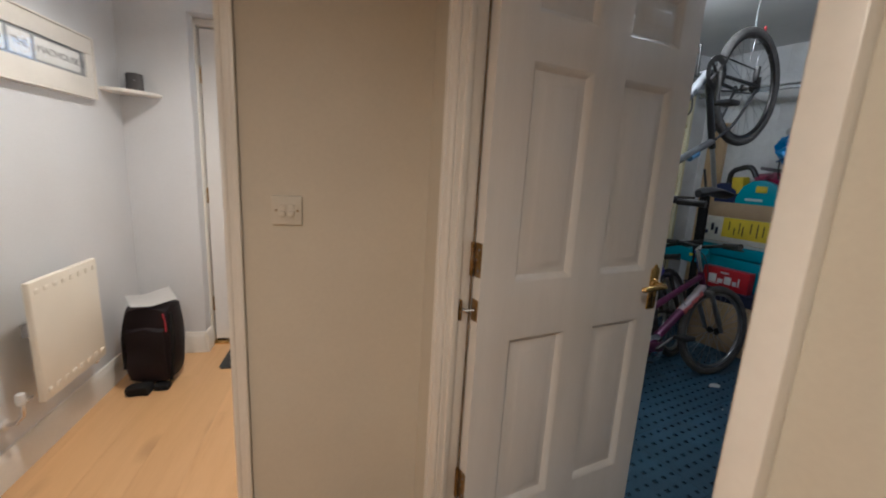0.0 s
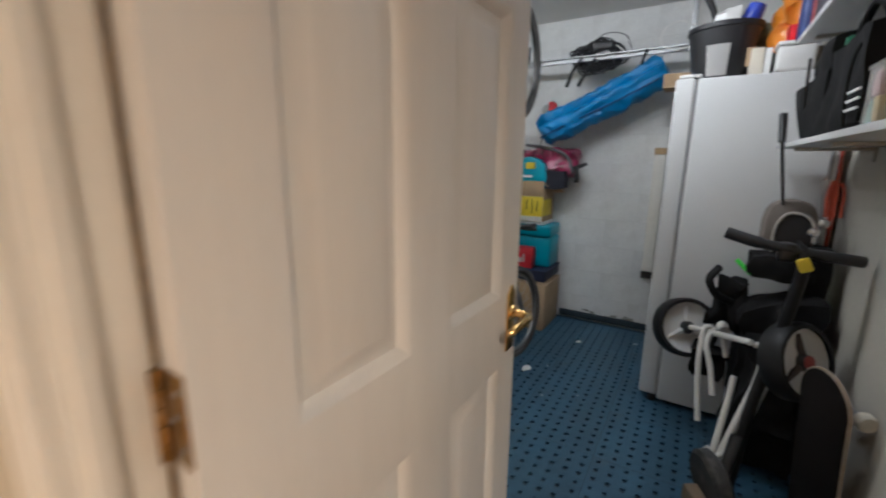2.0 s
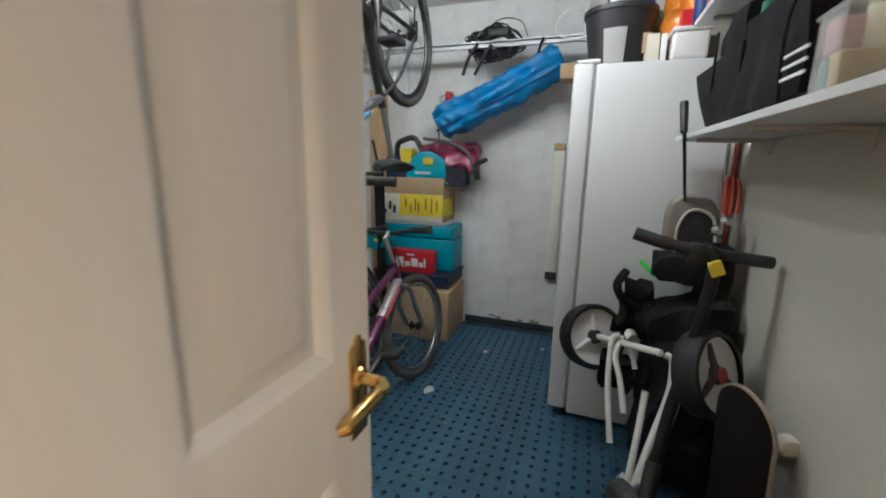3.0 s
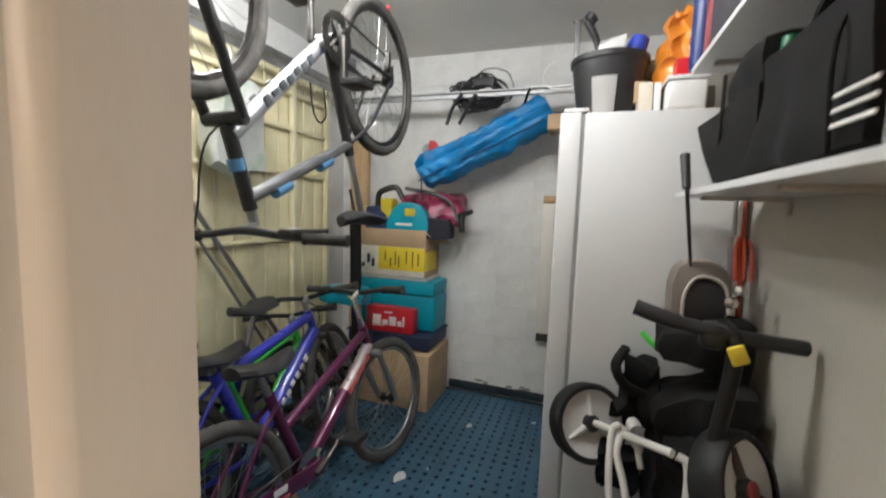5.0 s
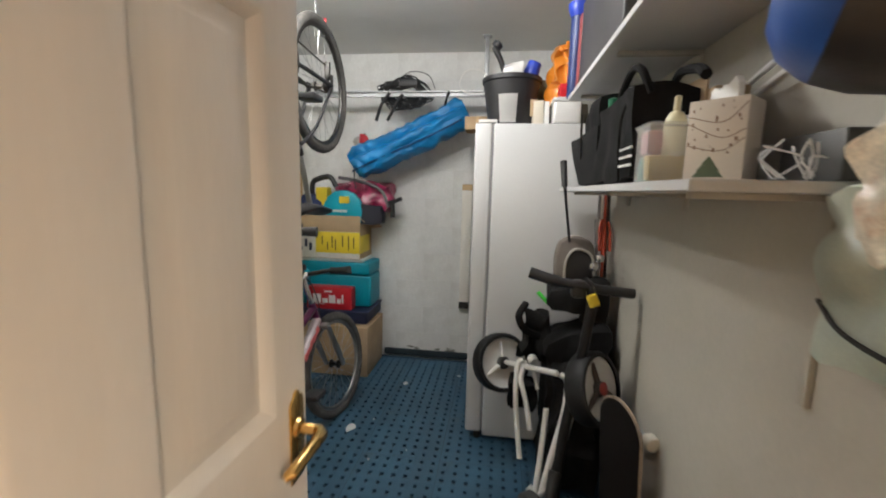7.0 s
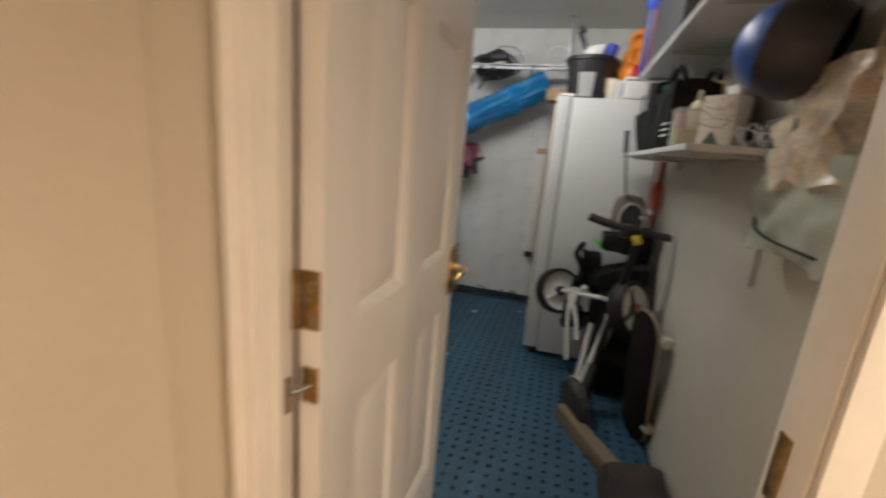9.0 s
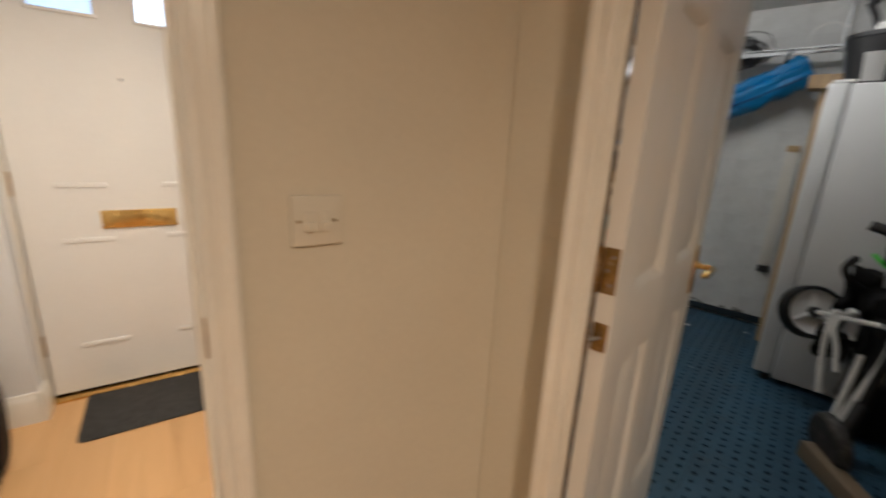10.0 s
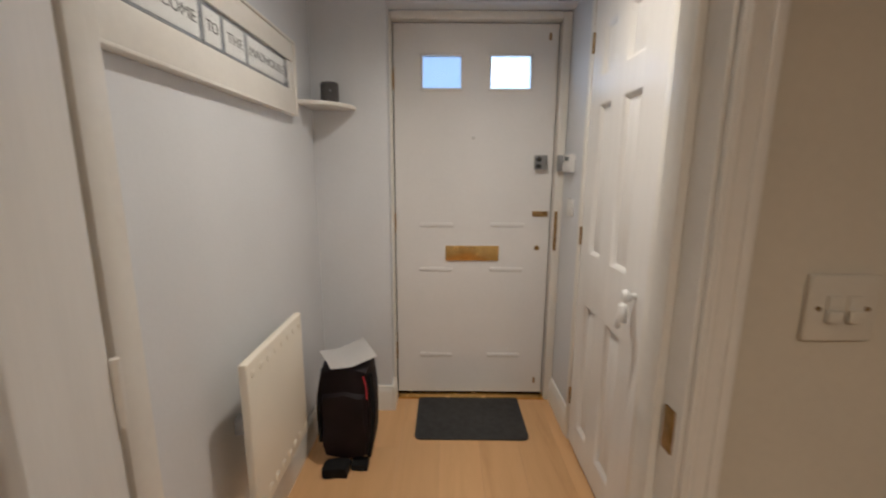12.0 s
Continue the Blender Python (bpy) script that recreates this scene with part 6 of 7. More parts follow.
    if guard:
        gd = part("chain_guard", box(-0.02, (bb - rear).length + 0.06, -0.062, -0.050, -0.02, 0.040, 0.006), paint, th, m=Matrix.Translation(rear) @ Matrix.Rotation(math.atan2(rear.z - bb.z, bb.x - rear.x), 4, "Y"))
        for x0, x1, z0, z1, mt in ((0.07, 0.115, 0.012, 0.034, WHITEM), (0.17, 0.23, 0.010, 0.034, WHITEM), (0.10, 0.24, -0.014, -0.002, PINKM)):
            part("printed_mark", box(x0, x1, -0.0635, -0.0615, z0, z1, 0.0005), mt, gd)
    ch = bmesh.new()
    tube([bb + Vector((0, -0.044, 0.088)), rear + Vector((0, -0.044, 0.035))], 0.004, 6, bm=ch)
    tube([bb + Vector((0, -0.044, -0.088)), rear + Vector((0.03, -0.044, -0.09)), rear + Vector((0.02, -0.044, -0.03))], 0.004, 6, bm=ch)
    part("chain", ch, DARK_STEEL, th)
    part("cassette", lathe([(0.038, -0.052), (0.040, -0.046), (0.030, -0.042), (0.034, -0.036), (0.024, -0.032)], 24, m=pose(0, 0, R, -90, 0, 0)), DARK_STEEL, th)
    dr = box(0.005, 0.03, -0.062, -0.035, R - 0.11, R - 0.03, 0.006)
    tube([(0.0, -0.06, R), (0.012, -0.065, R - 0.05)], 0.010, 8, bm=dr)
    part("derailleur", dr, DARK_STEEL, th)
    return th


PURPLE = material("purple_metallic_paint", (0.105, 0.012, 0.065), 0.3, 0.3, var=0.15, coat=0.5)
SILVER = material("silver_lilac_paint", (0.55, 0.50, 0.53), 0.3, 0.4, var=0.15, scale=20, coat=0.4)
BLUEB = material("blue_bike_paint", (0.035, 0.045, 0.42), 0.3, var=0.1, coat=0.5)
LIME = material("lime_green_paint", (0.06, 0.52, 0.06), 0.35, var=0.1, coat=0.4)
MATT_BLACK = material("matt_black_bike_paint", (0.022, 0.022, 0.024), 0.4, var=0.2, coat=0.2)
GREYL = material("pale_grey_bike_paint", (0.36, 0.37, 0.39), 0.35, 0.3, var=0.2, scale=16, coat=0.4)
GREYM = material("mid_grey_bike_paint", (0.15, 0.155, 0.165), 0.35, 0.3, var=0.2, scale=16, coat=0.4)
SKY_INK = material("sky_blue_print", (0.12, 0.30, 0.55), 0.4)
PINKM = material("pink_print", (0.6, 0.14, 0.14), 0.5)
WHITEM = material("white_print", (0.75, 0.75, 0.76), 0.5)

bicycle("bicycle", GARAGE @ pose(1.37, 0.590, 0.0, 0, 0, -4.4) @ pose(0, 0, 0, -8, 0, 0), "purple and silver child's mountain bike leaning on others", PURPLE, SILVER, GREY_RUBBER, ALLOY, R=0.305, wb=0.98, s=0.86, steer=-5, low_top=True, marks=PINKM, bar_w=0.27, saddle_z=-0.04, rise=0.11, tube_r=0.022, fork_mat=ALLOY, guard=True, low_paint=PURPLE)
bicycle("bicycle", GARAGE @ pose(1.36, 0.80, 0.0, 0, 0, 1.0) @ pose(0, 0, 0, -9, 0, 0), "blue mountain bike with white lettering shapes", BLUEB, BLUEB, RUBBER, ALLOY, R=0.325, wb=1.0, s=0.92, steer=14, marks=WHITEM, bar_w=0.27, tube_r=0.026, saddle_z=-0.10)
bicycle("bicycle", GARAGE @ pose(1.60, 0.965, 0.0, 0, 0, 3.0) @ pose(0, 0, 0, -9, 0, 0), "small lime green and black bicycle behind the blue one", LIME, LIME, RUBBER, ALLOY, R=0.255, wb=0.84, s=0.78, steer=10, bar_w=0.25, saddle_z=-0.09)
bicycle("bicycle", GARAGE @ pose(2.27, 1.15, 0.0, 0, 0, 180), "blue child's bicycle facing the other way by the garage front", BLUEB, BLUEB, GREY_RUBBER, ALLOY, R=0.27, wb=0.86, s=0.85, steer=4, bar_w=0.19, saddle_z=0.05, tube_r=0.019, low_top=True)
GREY_INK = material("dark_grey_print", (0.10, 0.11, 0.12), 0.4, 0.2)
hang = bicycle("bicycle", GARAGE @ pose(2.19, 0.55, 2.165, 180, 0, 0) @ pose(0, 0, 0, 0, 0, 180), "grey and black mountain bike hung upside down from ceiling hooks", MATT_BLACK, GREYL, GREY_RUBBER, DARK_STEEL, R=0.328, rt=0.023, wb=0.99, s=1.0, marks=GREY_INK, bar_w=0.29, saddle_z=0.12, tube_r=0.021, geo=((0.39, 0.305), (0.23, 0.686), (0.75, 0.895), (0.82, 0.70)), crank=86, top_paint=GREYM, fork_mat=MATT_BLACK, steer=-4)
for t in (0.12, 0.82):
    p = Vector((0.23, 0, 0.66)).lerp(Vector((0.755, 0, 0.90)), 0.25 + 0.6 * t)
    q = Vector((0.525, 0, 0.24)).to_track_quat("X", "Z").to_matrix().to_4x4()
    part("printed_patch", tube([(-0.035, 0, 0), (0.035, 0, 0)], 0.0212, 14), SKY_INK, hang, "pale blue printed patch", m=Matrix.Translation(p) @ q)
part("bike_computer", box(0.735, 0.775, -0.185, -0.115, 0.955, 0.985, 0.008), BLACK_PLASTIC, hang, "black handlebar gear shifter")
part("shifter_print", box(0.736, 0.774, -0.165, -0.135, 0.9515, 0.9548, 0.001), WHITEM, hang, "white printed mark")
part("stem_wrap", tube([(0.80, 0, 0.77), (0.79, 0, 0.80)], 0.0225, 14), SKY_INK, hang, "pale blue band")
for i, (u, v) in enumerate(((2.19, 0.565), (1.20, 0.55))):
    hk = gthing("ceiling_hook", (u, v, GAR_H), "grey steel bicycle hook screwed into the ceiling", "hook", "bicycle hooks")
    gpart("rod", tube(curve_points([(u, v, GAR_H), (u, v, 2.20), (u + 0.005, v - 0.01, 2.12), (u + 0.035, v - 0.015, 2.085), (u + 0.07, v - 0.015, 2.11), (u + 0.075, v - 0.015, 2.15)]), 0.0055, 8), STEEL, hk)
    gpart("tip", tube([(u + 0.0752, v - 0.015, 2.15), (u + 0.077, v - 0.015, 2.185)], 0.007, 8), RED, hk, "red rubber tip")
    gpart("plate", lathe([(0.02, 0), (0.018, -0.004), (0.006, -0.006)], 14, m=Matrix.Translation((u, v, GAR_H))), WHITE_PLASTIC, hk)
pb_ = gthing("plastic_bag", (2.2, 1.26, 1.5), "white and green printed plastic bag hanging on the garage front", "carrier bag")
gpart("body", soft_box(1.95, 2.25, 1.22, 1.34, 1.42, 1.86, 8, 0.04, 0.03, 6.0, 9), material("white_green_bag", (0.62, 0.64, 0.62), 0.4, trans=0.15, var=0.2, scale=7, dirt=(0.10, 0.32, 0.08), dirt_amount=0.8), pb_)
gpart("loop", tube(curve_points([(2.08, 1.29, 1.85), (2.10, 1.30, 1.95), (2.10, 1.30, 2.045)]), 0.006, 6), WHITE_PLASTIC, pb_)

# ---- folded golf trolley against the wall ----
TROL_W = material("white_trolley_enamel", (0.70, 0.69, 0.66), 0.35, var=0.06)
TROL_TYRE = material("black_trolley_tyre", (0.017, 0.017, 0.018), 0.55, var=0.25, scale=20, bump=0.15, spec=0.25)
DARK_SPOKE = material("dark_brown_spoke", (0.05, 0.035, 0.03), 0.5)
WHEEL_G = material("pale_grey_wheel", (0.68, 0.68, 0.67), 0.4, var=0.08)
tro = gthing("golf_trolley", (1.75, -0.62, 0.0), "folded golf trolley with white tubes and grey-centred wheels", "golf trolley")


def cart_wheel(c, R, facing, label, spokes):
    """A wide plastic wheel: tread, dished centre with three spokes, dark hub. facing: turn that carries z to the axle."""
    m = Matrix.Translation(c) @ facing
    w = gpart("wheel", lathe([(R - 0.022, -0.040), (R - 0.007, -0.040), (R, -0.028), (R, 0.028), (R - 0.007, 0.040), (R - 0.022, 0.040)], 40, m=m, cap=False), TROL_TYRE, tro, label)
    rim = lathe([(R - 0.030, -0.026), (R - 0.0215, -0.029), (R - 0.0215, 0.029), (R - 0.028, 0.027), (R - 0.034, 0.012), (R - 0.034, -0.012)], 40, m=m, cap=False)
    gsub("rim", rim, WHEEL_G, w, tro)
    disc = lathe([(0.024, 0.020), (0.06, 0.012), (R - 0.045, 0.018), (R - 0.030, 0.026), (R - 0.030, 0.020), (0.06, 0.006), (0.024, 0.010)], 40, m=m, cap=False)
    gsub("disc", disc, WHEEL_G, w, tro)
    sb = bmesh.new()
    for i in range(3):
        a = radians(90 + 120 * i)
        tube([(0.02 * math.cos(a), 0.02 * math.sin(a), 0.022), ((R - 0.04) * math.cos(a), (R - 0.04) * math.sin(a), 0.020)], [0.014, 0.007], 8, bm=sb)
    sb.transform(m)
    gsub("spokes", sb, spokes, w, tro)
    gsub("hub", lathe([(0.030, -0.03), (0.032, 0.026), (0.026, 0.040), (0.003, 0.042)], 12, m=m), BLACK_PLASTIC, w, tro)


face1 = Vector((-0.78, -0.40, 0.30)).to_track_quat("Z", "Y").to_matrix().to_4x4()
face2 = Vector((-0.60, -0.70, 0.30)).to_track_quat("Z", "Y").to_matrix().to_4x4()
cart_wheel((2.045, -0.410, 0.525), 0.138, face1, "black tyre with a pale grey plastic centre", WHEEL_G)
cart_wheel((1.69, -0.755, 0.600), 0.140, face2, "black tyre with a pale dished centre and red hub cap", DARK_SPOKE)
gpart("hub_cap", lathe([(0.024, 0.040), (0.026, 0.046), (0.018, 0.050), (0.002, 0.051)], 14, m=Matrix.Translation((1.69, -0.755, 0.600)) @ face2), material("red_hub", (0.26, 0.04, 0.035), 0.5), tro, "dull red hub cap")
gpart("axle", tube([(2.03, -0.42, 0.535), (1.80, -0.635, 0.598)], 0.0125, 10), TROL_W, tro, "white axle tube")
for pts, r in (
    ([(1.93, -0.505, 0.592), (1.925, -0.482, 0.57), (1.88, -0.476, 0.467), (1.84, -0.484, 0.35), (1.77, -0.50, 0.22)], 0.0115),
    ([(1.94, -0.52, 0.585), (1.90, -0.497, 0.517), (1.86, -0.521, 0.431), (1.81, -0.54, 0.33)], 0.0115),
    ([(1.79, -0.645, 0.60), (1.78, -0.670, 0.585), (1.76, -0.672, 0.514), (1.73, -0.657, 0.445), (1.69, -0.624, 0.336), (1.63, -0.575, 0.17)], 0.0125),
    ([(1.73, -0.693, 0.482), (1.68, -0.654, 0.348), (1.62, -0.61, 0.19)], 0.0135),
    ([(1.76, -0.595, 0.46), (1.75, -0.592, 0.424), (1.70, -0.578, 0.322), (1.63, -0.555, 0.18)], 0.0115),
    ([(1.95, -0.549, 0.581), (1.93, -0.559, 0.532), (1.90, -0.572, 0.473)], 0.010),
):
    gpart("frame_tube", tube(curve_points(pts), r, 10), TROL_W, tro)
gpart("pivot", lathe([(0.020, -0.02), (0.022, -0.01), (0.022, 0.01), (0.016, 0.02)], 14, m=pose(1.95, -0.548, 0.59, 0, 70, 20)), TROL_W, tro)
gpart("foot_joint", tube([(1.64, -0.60, 0.20), (1.625, -0.56, 0.165), (1.645, -0.53, 0.19)], 0.016, 10), TROL_W, tro)
gpart("upright", tube(curve_points([(1.62, -0.62, 0.06), (1.66, -0.65, 0.40), (1.68, -0.70, 0.72), (1.67, -0.72, 0.96), (1.70, -0.69, 1.02)]), 0.019, 12), TROL_TYRE, tro, "thick black upright")
gpart("handlebar", tube(curve_points([(1.705, -0.494, 1.037), (1.69, -0.58, 1.015), (1.675, -0.68, 1.0), (1.69, -0.78, 0.985), (1.707, -0.874, 0.975)]), [0.021] * 10 + [0.017] * 13 + [0.019] * 10, 12), BLACK_PLASTIC, tro, "black foam-gripped handlebar")
gpart("bracket", box(1.660, 1.712, -0.700, -0.645, 0.955, 1.022, 0.014), BLACK_PLASTIC, tro)
tag = box(-0.0065, 0.0065, -0.019, 0.019, -0.024, 0.024, 0.006)
tag.transform(pose(1.6385, -0.717, 0.957, -24, 0, 0))
gpart("yellow_tag", tag, YEL, tro, "yellow plastic tag")
gpart("front_fork", tube(curve_points([(1.60, -0.62, 0.30), (1.55, -0.60, 0.22), (1.52, -0.58, 0.14)]), 0.022, 10), BLACK_PLASTIC, tro)
gpart("front_wheel", lathe([(0.02, -0.03), (0.105, -0.03), (0.120, -0.018), (0.120, 0.018), (0.105, 0.03), (0.02, 0.03)], 32, m=pose(1.53, -0.56, 0.12, 80, 0, 25)), RUBBER, tro, "black front wheel")
gb2 = gthing("golf_bag", (1.95, -0.70, 0.0), "black golf bag with club heads and covers", "golf bag")
bm = soft_box(1.86, 2.10, -0.86, -0.60, 0.0, 0.80, 14, 0.03, 0.040, 3.0, 9)
for v in bm.verts:
    v.co.z -= max(0.0, v.co.z - 0.5) * max(0.0, v.co.y + 0.84) * 1.2
gpart("body", bm, FABRIC_BLACK, gb2)
gpart("pocket", soft_box(1.80, 1.90, -0.80, -0.63, 0.20, 0.62, 10, 0.03, 0.040, 5.0, 12), FABRIC_BLACK, gb2)
gpart("collar", soft_box(1.90, 2.08, -0.82, -0.60, 0.83, 0.925, 9, 0.03, 0.020, 7.0, 12), FABRIC_BLACK, gb2)
gpart("neck", soft_box(1.95, 2.06, -0.86, -0.75, 0.70, 0.96, 8, 0.03, 0.016, 2.0, 12), FABRIC_BLACK, gb2)
gpart("side_pouch", soft_box(1.98, 2.08, -0.58, -0.45, 0.31, 0.46, 8, 0.04, 0.035, 4.0, 14), FABRIC_BLACK, gb2)
gpart("strap", tube(curve_points([(1.90, -0.56, 0.72), (1.85, -0.50, 0.76), (1.84, -0.47, 0.82), (1.90, -0.50, 0.86)]), 0.016, 8), FABRIC_BLACK, gb2)
gpart("glove", soft_box(1.98, 2.08, -0.625, -0.515, 0.56, 0.80, 9, 0.04, 0.055, 9.0, 14), FABRIC_BLACK, gb2)
gpart("green_tag", tube(curve_points([(2.15, -0.575, 0.855), (2.14, -0.60, 0.83), (2.13, -0.635, 0.80)]), 0.010, 8), material("neon_green", (0.12, 0.80, 0.08), 0.4), gb2, "neon green loop")
hood = [(-0.085, 0), (0.085, 0), (0.088, 0.13), (0.072, 0.19), (0.03, 0.215), (-0.03, 0.215), (-0.072, 0.19), (-0.088, 0.13)]
TAUPE = material("taupe_fabric", (0.20, 0.17, 0.145), 0.75, var=0.15, bump=0.3)
hd = gpart("hood", prism(hood, 0.10, r=0.02, m=Matrix(((0, 0, 1, 2.02), (-1, 0, 0, -0.72), (0, 1, 0, 0.93), (0, 0, 0, 1)))), TAUPE, gb2, "taupe rain hood with pale piping")
gsub("hood_opening", prism([(x * 0.66, 0.012 + y * 0.72) for x, y in hood], 0.012, r=0.004, m=Matrix(((0, 0, 1, 2.012), (-1, 0, 0, -0.735), (0, 1, 0, 0.93), (0, 0, 0, 1)))), BLACK_PLASTIC, hd, gb2)
gsub("piping", tube(curve_points([(2.012, -0.672, 0.93), (2.010, -0.672, 1.03), (2.010, -0.70, 1.085), (2.010, -0.745, 1.09), (2.010, -0.785, 1.06), (2.010, -0.80, 0.98)]), 0.006, 8), material("pale_piping_cream", (0.5, 0.47, 0.42), 0.6), hd, gb2)
for c in ((1.93, -0.80, 1.07), (1.92, -0.775, 1.035)):
    gpart("club_head", lathe([(0.003, -0.02), (0.016, -0.014), (0.020, 0.0), (0.015, 0.012), (0.003, 0.016)], 16, m=Matrix.Translation(c)), CHROME, gb2)
clb = gthing("golf_club", (1.95, -0.66, 1.0), "long thin steel golf club leaning by the shelf", "golf club")
gpart("shaft", tube([(2.065, -0.705, 1.03), (1.92, -0.633, 1.37)], [0.005, 0.006], 8), DARK_STEEL, clb)
gpart("grip", tube([(1.922, -0.633, 1.366), (1.960, -0.628, 1.470)], [0.012, 0.014], 10), BLACK_PLASTIC, clb)
fx = gthing("fishing_rod", (1.9, -0.62, 1.5), "thin grey rod tip poking out behind the backpack", "rod")
gpart("blank", tube([(1.72, -0.655, 1.43), (1.66, -0.64, 1.50), (1.62, -0.63, 1.60)], 0.004, 6), DARK_STEEL, fx)
for nm, y, mat, label in (("orange_rod", -0.862, material("orange_red", (0.50, 0.07, 0.03), 0.45), "slim orange-red garden tool leaning in the corner"), ("grey_rod", -0.835, STEEL, "slim grey steel rod leaning in the corner"), ("white_rod", -0.846, WHITE_PLASTIC, "slim white and green rod leaning in the corner")):
    o = gthing(nm, (2.12, y, 0.0), label, "rod", "rods leaning in the corner")
    gpart("shaft", tube([(2.04, y, 0.0), (2.17, y, 1.34)], 0.007, 8), mat, o)
    gpart("head", tube([(2.14, y, 1.02), (2.16, y + 0.01, 1.22)], [0.012 if nm == "orange_rod" else 0.009] * 2, 8), mat, o)
    if nm == "orange_rod":
        for dy in (-0.022, 0.0, 0.024):
            gpart("prong", tube(curve_points([(2.15, y + dy * 0.6, 1.21), (2.135, y + dy, 1.17), (2.115, y + dy, 1.075)]), 0.0065, 8), mat, o)
# skateboard standing on edge by the wall, and a timber on the floor
sk = gthing("skateboard", (1.50, -0.83, 0.0), "old skateboard standing against the wall, wheels to the wall", "skateboard")
sk_o = [(0.10 * math.cos(a), (0.235 if math.sin(a) > 0 else -0.235) + 0.10 * math.sin(a)) for a in [2 * math.pi * (i + 0.5) / 24 for i in range(24)]]
sk_m = Matrix.Translation((1.50, -0.82, 0.34)) @ pose(0, 0, 0, 0, 0, 22) @ Matrix(((1, 0, 0, 0), (0, 0, 1, 0), (0, 1, 0, 0), (0, 0, 0, 1))) @ pose(0, 0, 0, 7, 0, 4)
gpart("deck", prism(sk_o, 0.012, r=0.003, m=sk_m), material("dark_grip_deck", (0.012, 0.010, 0.009), 0.95, var=0.3, bump=0.5, spec=0.1), sk)
gpart("deck_edge", tube([sk_m @ Vector((x * 1.002, y * 1.002, 0.003)) for x, y in sk_o], 0.006, 6, closed=True), grain_wood("ply_edge", (0.30, 0.24, 0.18), (0.18, 0.13, 0.09), 4), sk, "worn plywood edge")
CREAM_WHEEL = material("cream_wheel", (0.66, 0.62, 0.52), 0.5)
for z in (0.12, 0.55):
    tm = Matrix.Translation((1.525, -0.866, z)) @ pose(0, 0, 0, 0, 0, 12)
    tk = gpart("truck", tube([tm @ Vector((-0.085, 0, 0)), tm @ Vector((0.085, 0, 0))], 0.008, 8), STEEL, sk)
    for x in (-0.083, 0.083):
        gsub("wheel", lathe([(0.009, -0.018), (0.022, -0.018), (0.027, -0.010), (0.027, 0.010), (0.022, 0.018), (0.009, 0.018)], 20, m=tm @ pose(x, 0, 0, 0, 90, 0)), CREAM_WHEEL, tk, sk)
pk = gthing("timber_offcut", (1.3, -0.66, 0.0), "dusty timber offcut lying on the floor by the wall", "timber")
gpart("beam", lumpy(box(-0.30, 0.30, -0.035, 0.035, 0, 0.075, 0.006), 0.003, 12, 2.0), OLD_WOOD, pk)
BASES[pk.name] = Vector((0, 0, 0))
pk.matrix_basis = GARAGE @ pose(1.30, -0.655, 0.0, 0, 0, 31)
for ch in pk.children:
    ch.matrix_basis = pose(1.3, -0.66, 0)
db = gthing("dark_bag", (1.02, -0.78, 0.0), "crumpled dark brown bag on the floor by the wall", "bag")
gpart("body", soft_box(0.88, 1.14, -0.89, -0.66, 0.0, 0.14, 7, 0.04, 0.025, 4.0, 9), material("dark_brown_cloth", (0.035, 0.026, 0.022), 0.8, var=0.4), db)
tbg = gthing("teal_bag", (2.80, 1.09, 0.64), "small teal fabric bag wedged on the handlebars of the bicycles", "bag")
gpart("body", soft_box(2.74, 2.86, 0.93, 1.27, 0.645, 0.76, 8, 0.04, 0.022, 5.0, 12), TEAL, tbg)
gpart("badge", box(2.728, 2.742, 1.0, 1.03, 0.70, 0.72, 0.003), YEL, tbg, "small yellow badge")
umb = gthing("black_umbrella", (2.75, 1.0, 0.0), "folded black umbrella standing upright behind the bicycles", "umbrella")
gpart("canopy", tube(curve_points([(2.76, 0.98, 0.30), (2.755, 0.99, 0.60), (2.75, 0.99, 0.90), (2.75, 1.0, 1.22)]), [0.012] + [0.028] * 12 + [0.036] * 11 + [0.020], 12), FABRIC_BLACK, umb)
gpart("shaft", tube([(2.75, 1.0, 1.22), (2.75, 1.04, 1.38)], 0.009, 8), BLACK_PLASTIC, umb)
gpart("tip", tube([(2.762, 0.975, 0.0), (2.76, 0.98, 0.30)], 0.006, 8), DARK_STEEL, umb)
gst = gthing("grey_timber", (1.85, 0.76, 0.0), "dirty grey timber strip lying on the blue mats", "timber")
gpart("strip", lumpy(prism([(1.62, 0.67), (2.06, 0.89), (2.085, 0.845), (1.645, 0.61)], 0.028, r=0.003, m=Matrix.Translation((0, 0, 0.001))), 0.003, 12), OLD_WOOD, gst)
# ---- pieces of floors and walls ----
for x0, x1, y0, y1 in PLANKS:
    ob = new("plank", put_mesh("plank", box(x0 - 0.0008, x1 + 0.0003, y0, y1 + 0.0014, -0.0135, 0.0, 0.0003, 1), OAK))
    ob.parent = floor
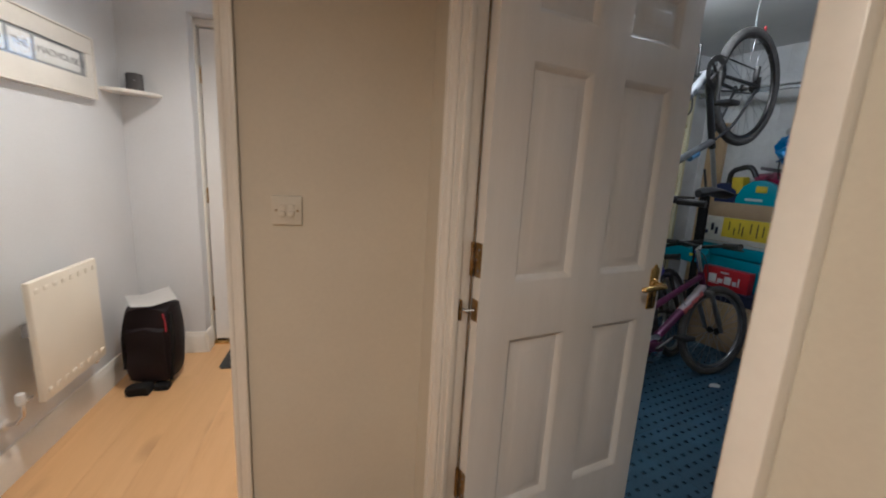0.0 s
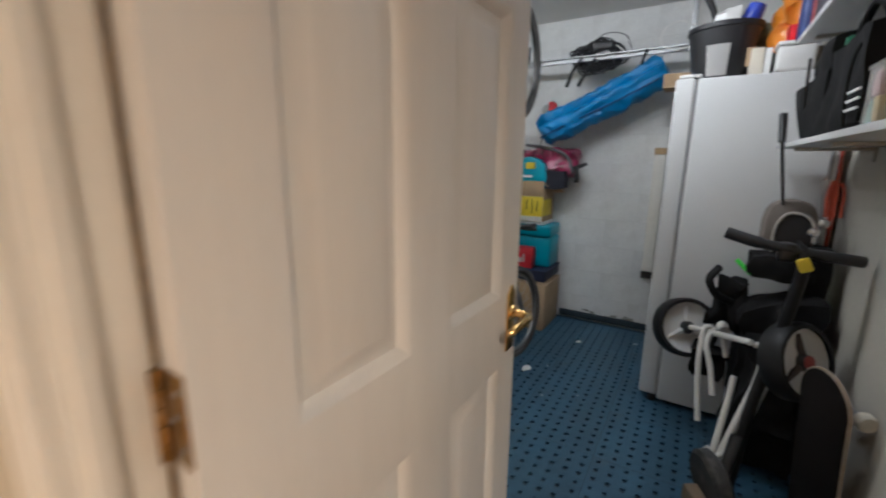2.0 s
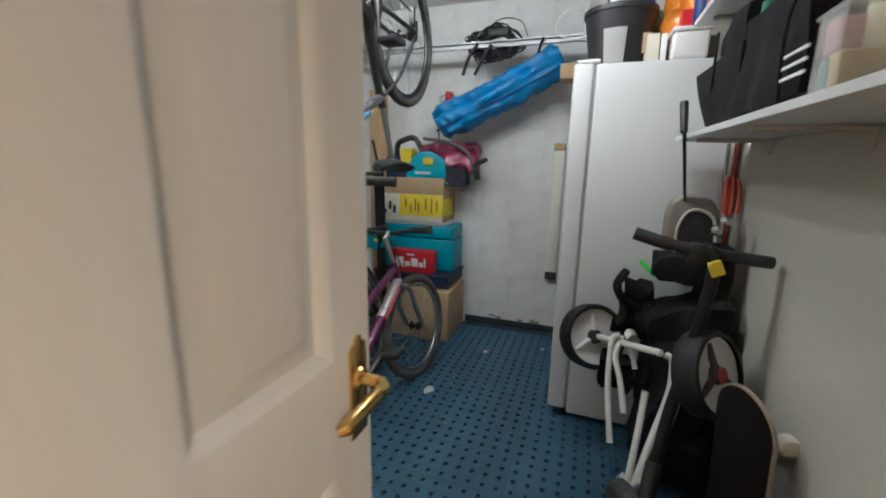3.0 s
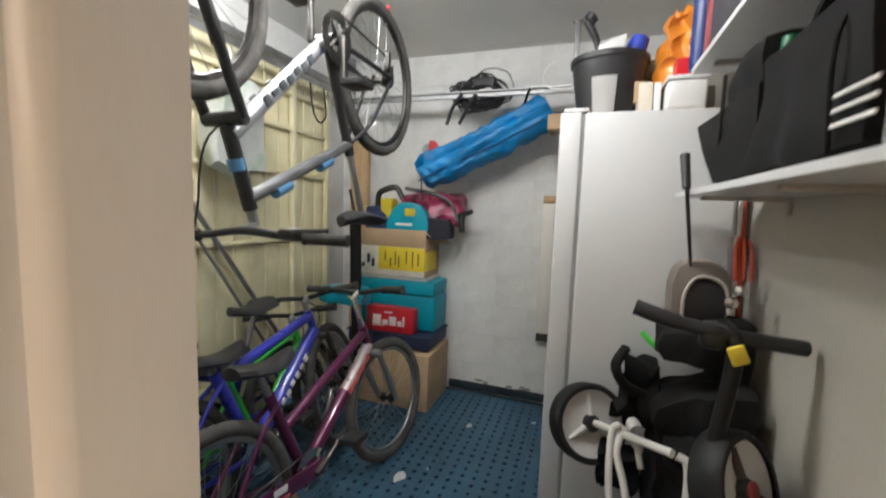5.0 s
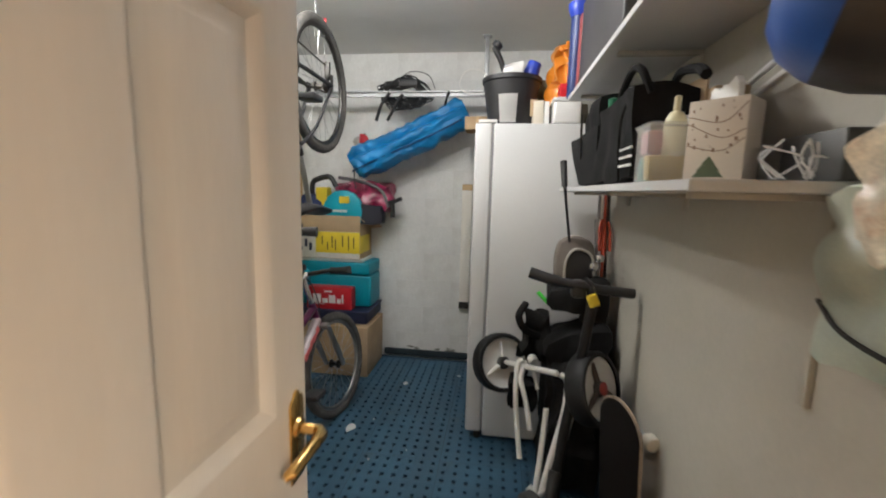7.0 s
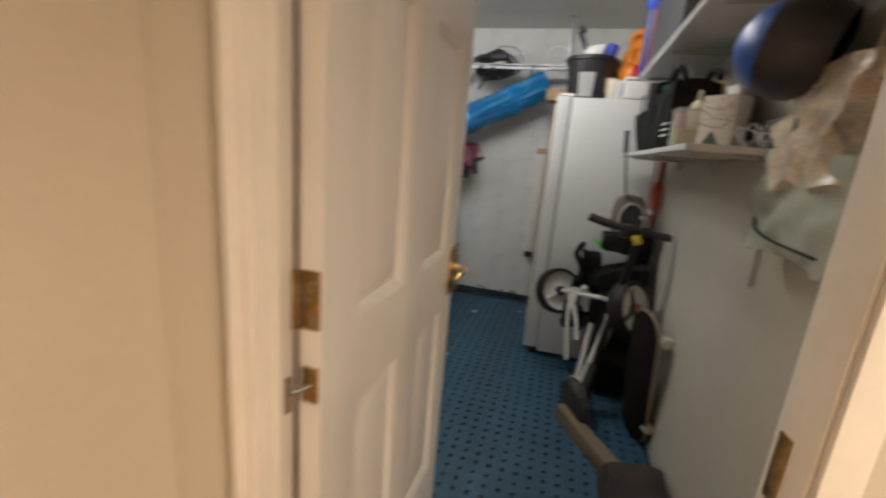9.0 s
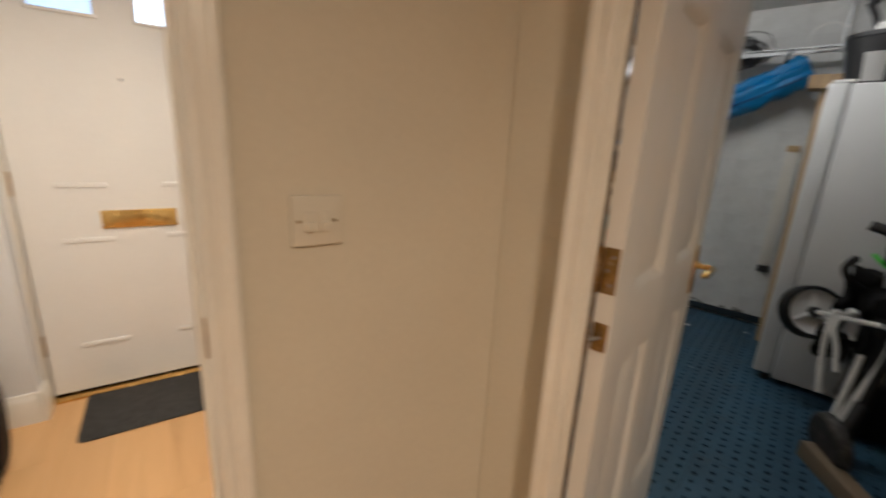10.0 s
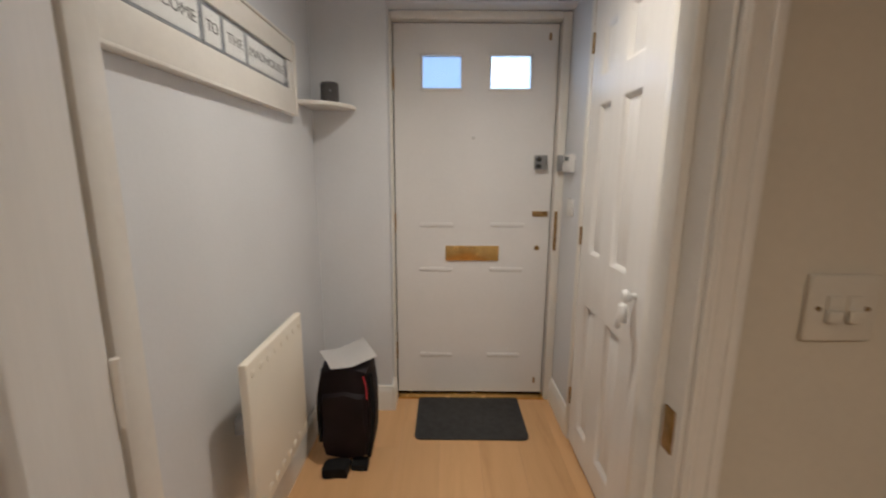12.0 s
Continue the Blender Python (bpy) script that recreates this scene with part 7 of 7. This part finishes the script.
# perforated mats, sharing one mesh: a square with a field of small square holes
MAT, CELLS = 0.40, 7
verts, faces = [], []
c = MAT / CELLS
for i in range(CELLS):
    for j in range(CELLS):
        x, y, h = i * c + 0.001, j * c + 0.001, (0.0088, 0.0100, 0.0112)[(i * 5 + j * 3) % 3]
        w = c if i < CELLS - 1 else c - 0.002
        d = c if j < CELLS - 1 else c - 0.002
        o = [(x, y), (x + w, y), (x + w, y + d), (x, y + d)]
        cx, cy = x + c / 2, y + c / 2
        q = [(cx - h, cy - h * 0.8), (cx + h, cy - h * 0.8), (cx + h, cy + h * 0.8), (cx - h, cy + h * 0.8)]
        b = len(verts)
        verts += [(*p, 0.0) for p in o] + [(*p, -0.0005) for p in q] + [(*p, -0.0095) for p in q]
        for k in range(4):
            n1 = (k + 1) % 4
            faces.append((b + k, b + n1, b + 4 + n1, b + 4 + k))
            faces.append((b + 4 + k, b + 4 + n1, b + 8 + n1, b + 8 + k))
me_mat = bpy.data.meshes.new("floor_mat")
me_mat.from_pydata(verts, [], faces)
me_mat.materials.append(MAT_BLUE)
for i in range(9):
    for j in range(7):
        x, y = 0.005 + i * MAT, -0.93 + j * MAT
        if x < 3.2 and not (x < 0.3 and y > 0.1):
            ob = new("floor_mat", me_mat)
            ob.parent = floor_garage
            ob.location = (x, y, 0.0)
BARE_RENDER = material("bare_render", (0.26, 0.25, 0.23), 0.9, var=0.4, scale=30, bump=0.5)
# painted blocks of the back wall, sharing two meshes
BL, BH = 0.44, 0.215
full = put_mesh("block", box(-0.0014, 0, 0.0008, BL - 0.0008, 0.0008, BH - 0.0008, 0.0010, 1), BLOCK_WHITE)
half = put_mesh("block", box(-0.0014, 0, 0.0008, BL / 2 - 0.0008, 0.0008, BH - 0.0008, 0.0010, 1), BLOCK_WHITE)
for r in range(11):
    y = -0.90 - (BL / 2 if r % 2 else 0)
    while y < 1.40:
        me, wd = (full, BL)
        if y < -0.95:
            me, wd, y = half, BL / 2, -0.90
        if y + wd < 1.46:
            ob = new("block", me)
            ob.parent = wall_back
            ob.location = (3.2748, y, r * BH - 0.02)
        y += wd
skirt = solid("baseboard_garage", box(3.258, 3.2725, -0.22, 0.51, 0.001, 0.055, 0.004), material("slate_mat_edge", (0.022, 0.038, 0.050), 0.7, var=0.3), GARAGE, "dark blue mat edge turned up along the wall base", "baseboard", kind="structure")
flake = random.Random(21)
for i in range(9):
    y, z = flake.uniform(-0.08, 0.30), flake.uniform(0.055, 0.085)
    outline = [(y + flake.uniform(0.012, 0.034) * math.cos(a), z + flake.uniform(0.004, 0.012) * math.sin(a)) for a in [k * 0.785 for k in range(8)]]
    ob = new("paint_flake", put_mesh("paint_flake", prism(outline, 0.0008, m=Matrix(((0, 0, 1, 3.2715), (1, 0, 0, 0), (0, 1, 0, 0), (0, 0, 0, 1)))), BARE_RENDER))
    ob.parent = wall_back
debris = random.Random(11)
for u, v, s in ((2.196, 0.405, 0.050), (2.776, 0.221, 0.034), (2.30, 0.30, 0.012), (1.95, 0.22, 0.010), (2.955, -0.134, 0.018), (2.05, 0.05, 0.008)):
    bm = bmesh.new()
    k = [bm.verts.new((s * math.cos(a) * debris.uniform(0.5, 1.3), s * math.sin(a) * debris.uniform(0.3, 0.7), 0.004 * debris.random())) for a in [x * 0.9 for x in range(7)]]
    bm.faces.new(k)
    bmesh.ops.solidify(bm, geom=list(bm.faces), thickness=0.002)
    solid("paper_scrap", bm, WHITE_PLASTIC, GARAGE @ pose(u, v, 0.003, 0, 0, debris.uniform(0, 90)), "scrap of white paper on the blue floor mats", "paper scrap", group="paper scraps")
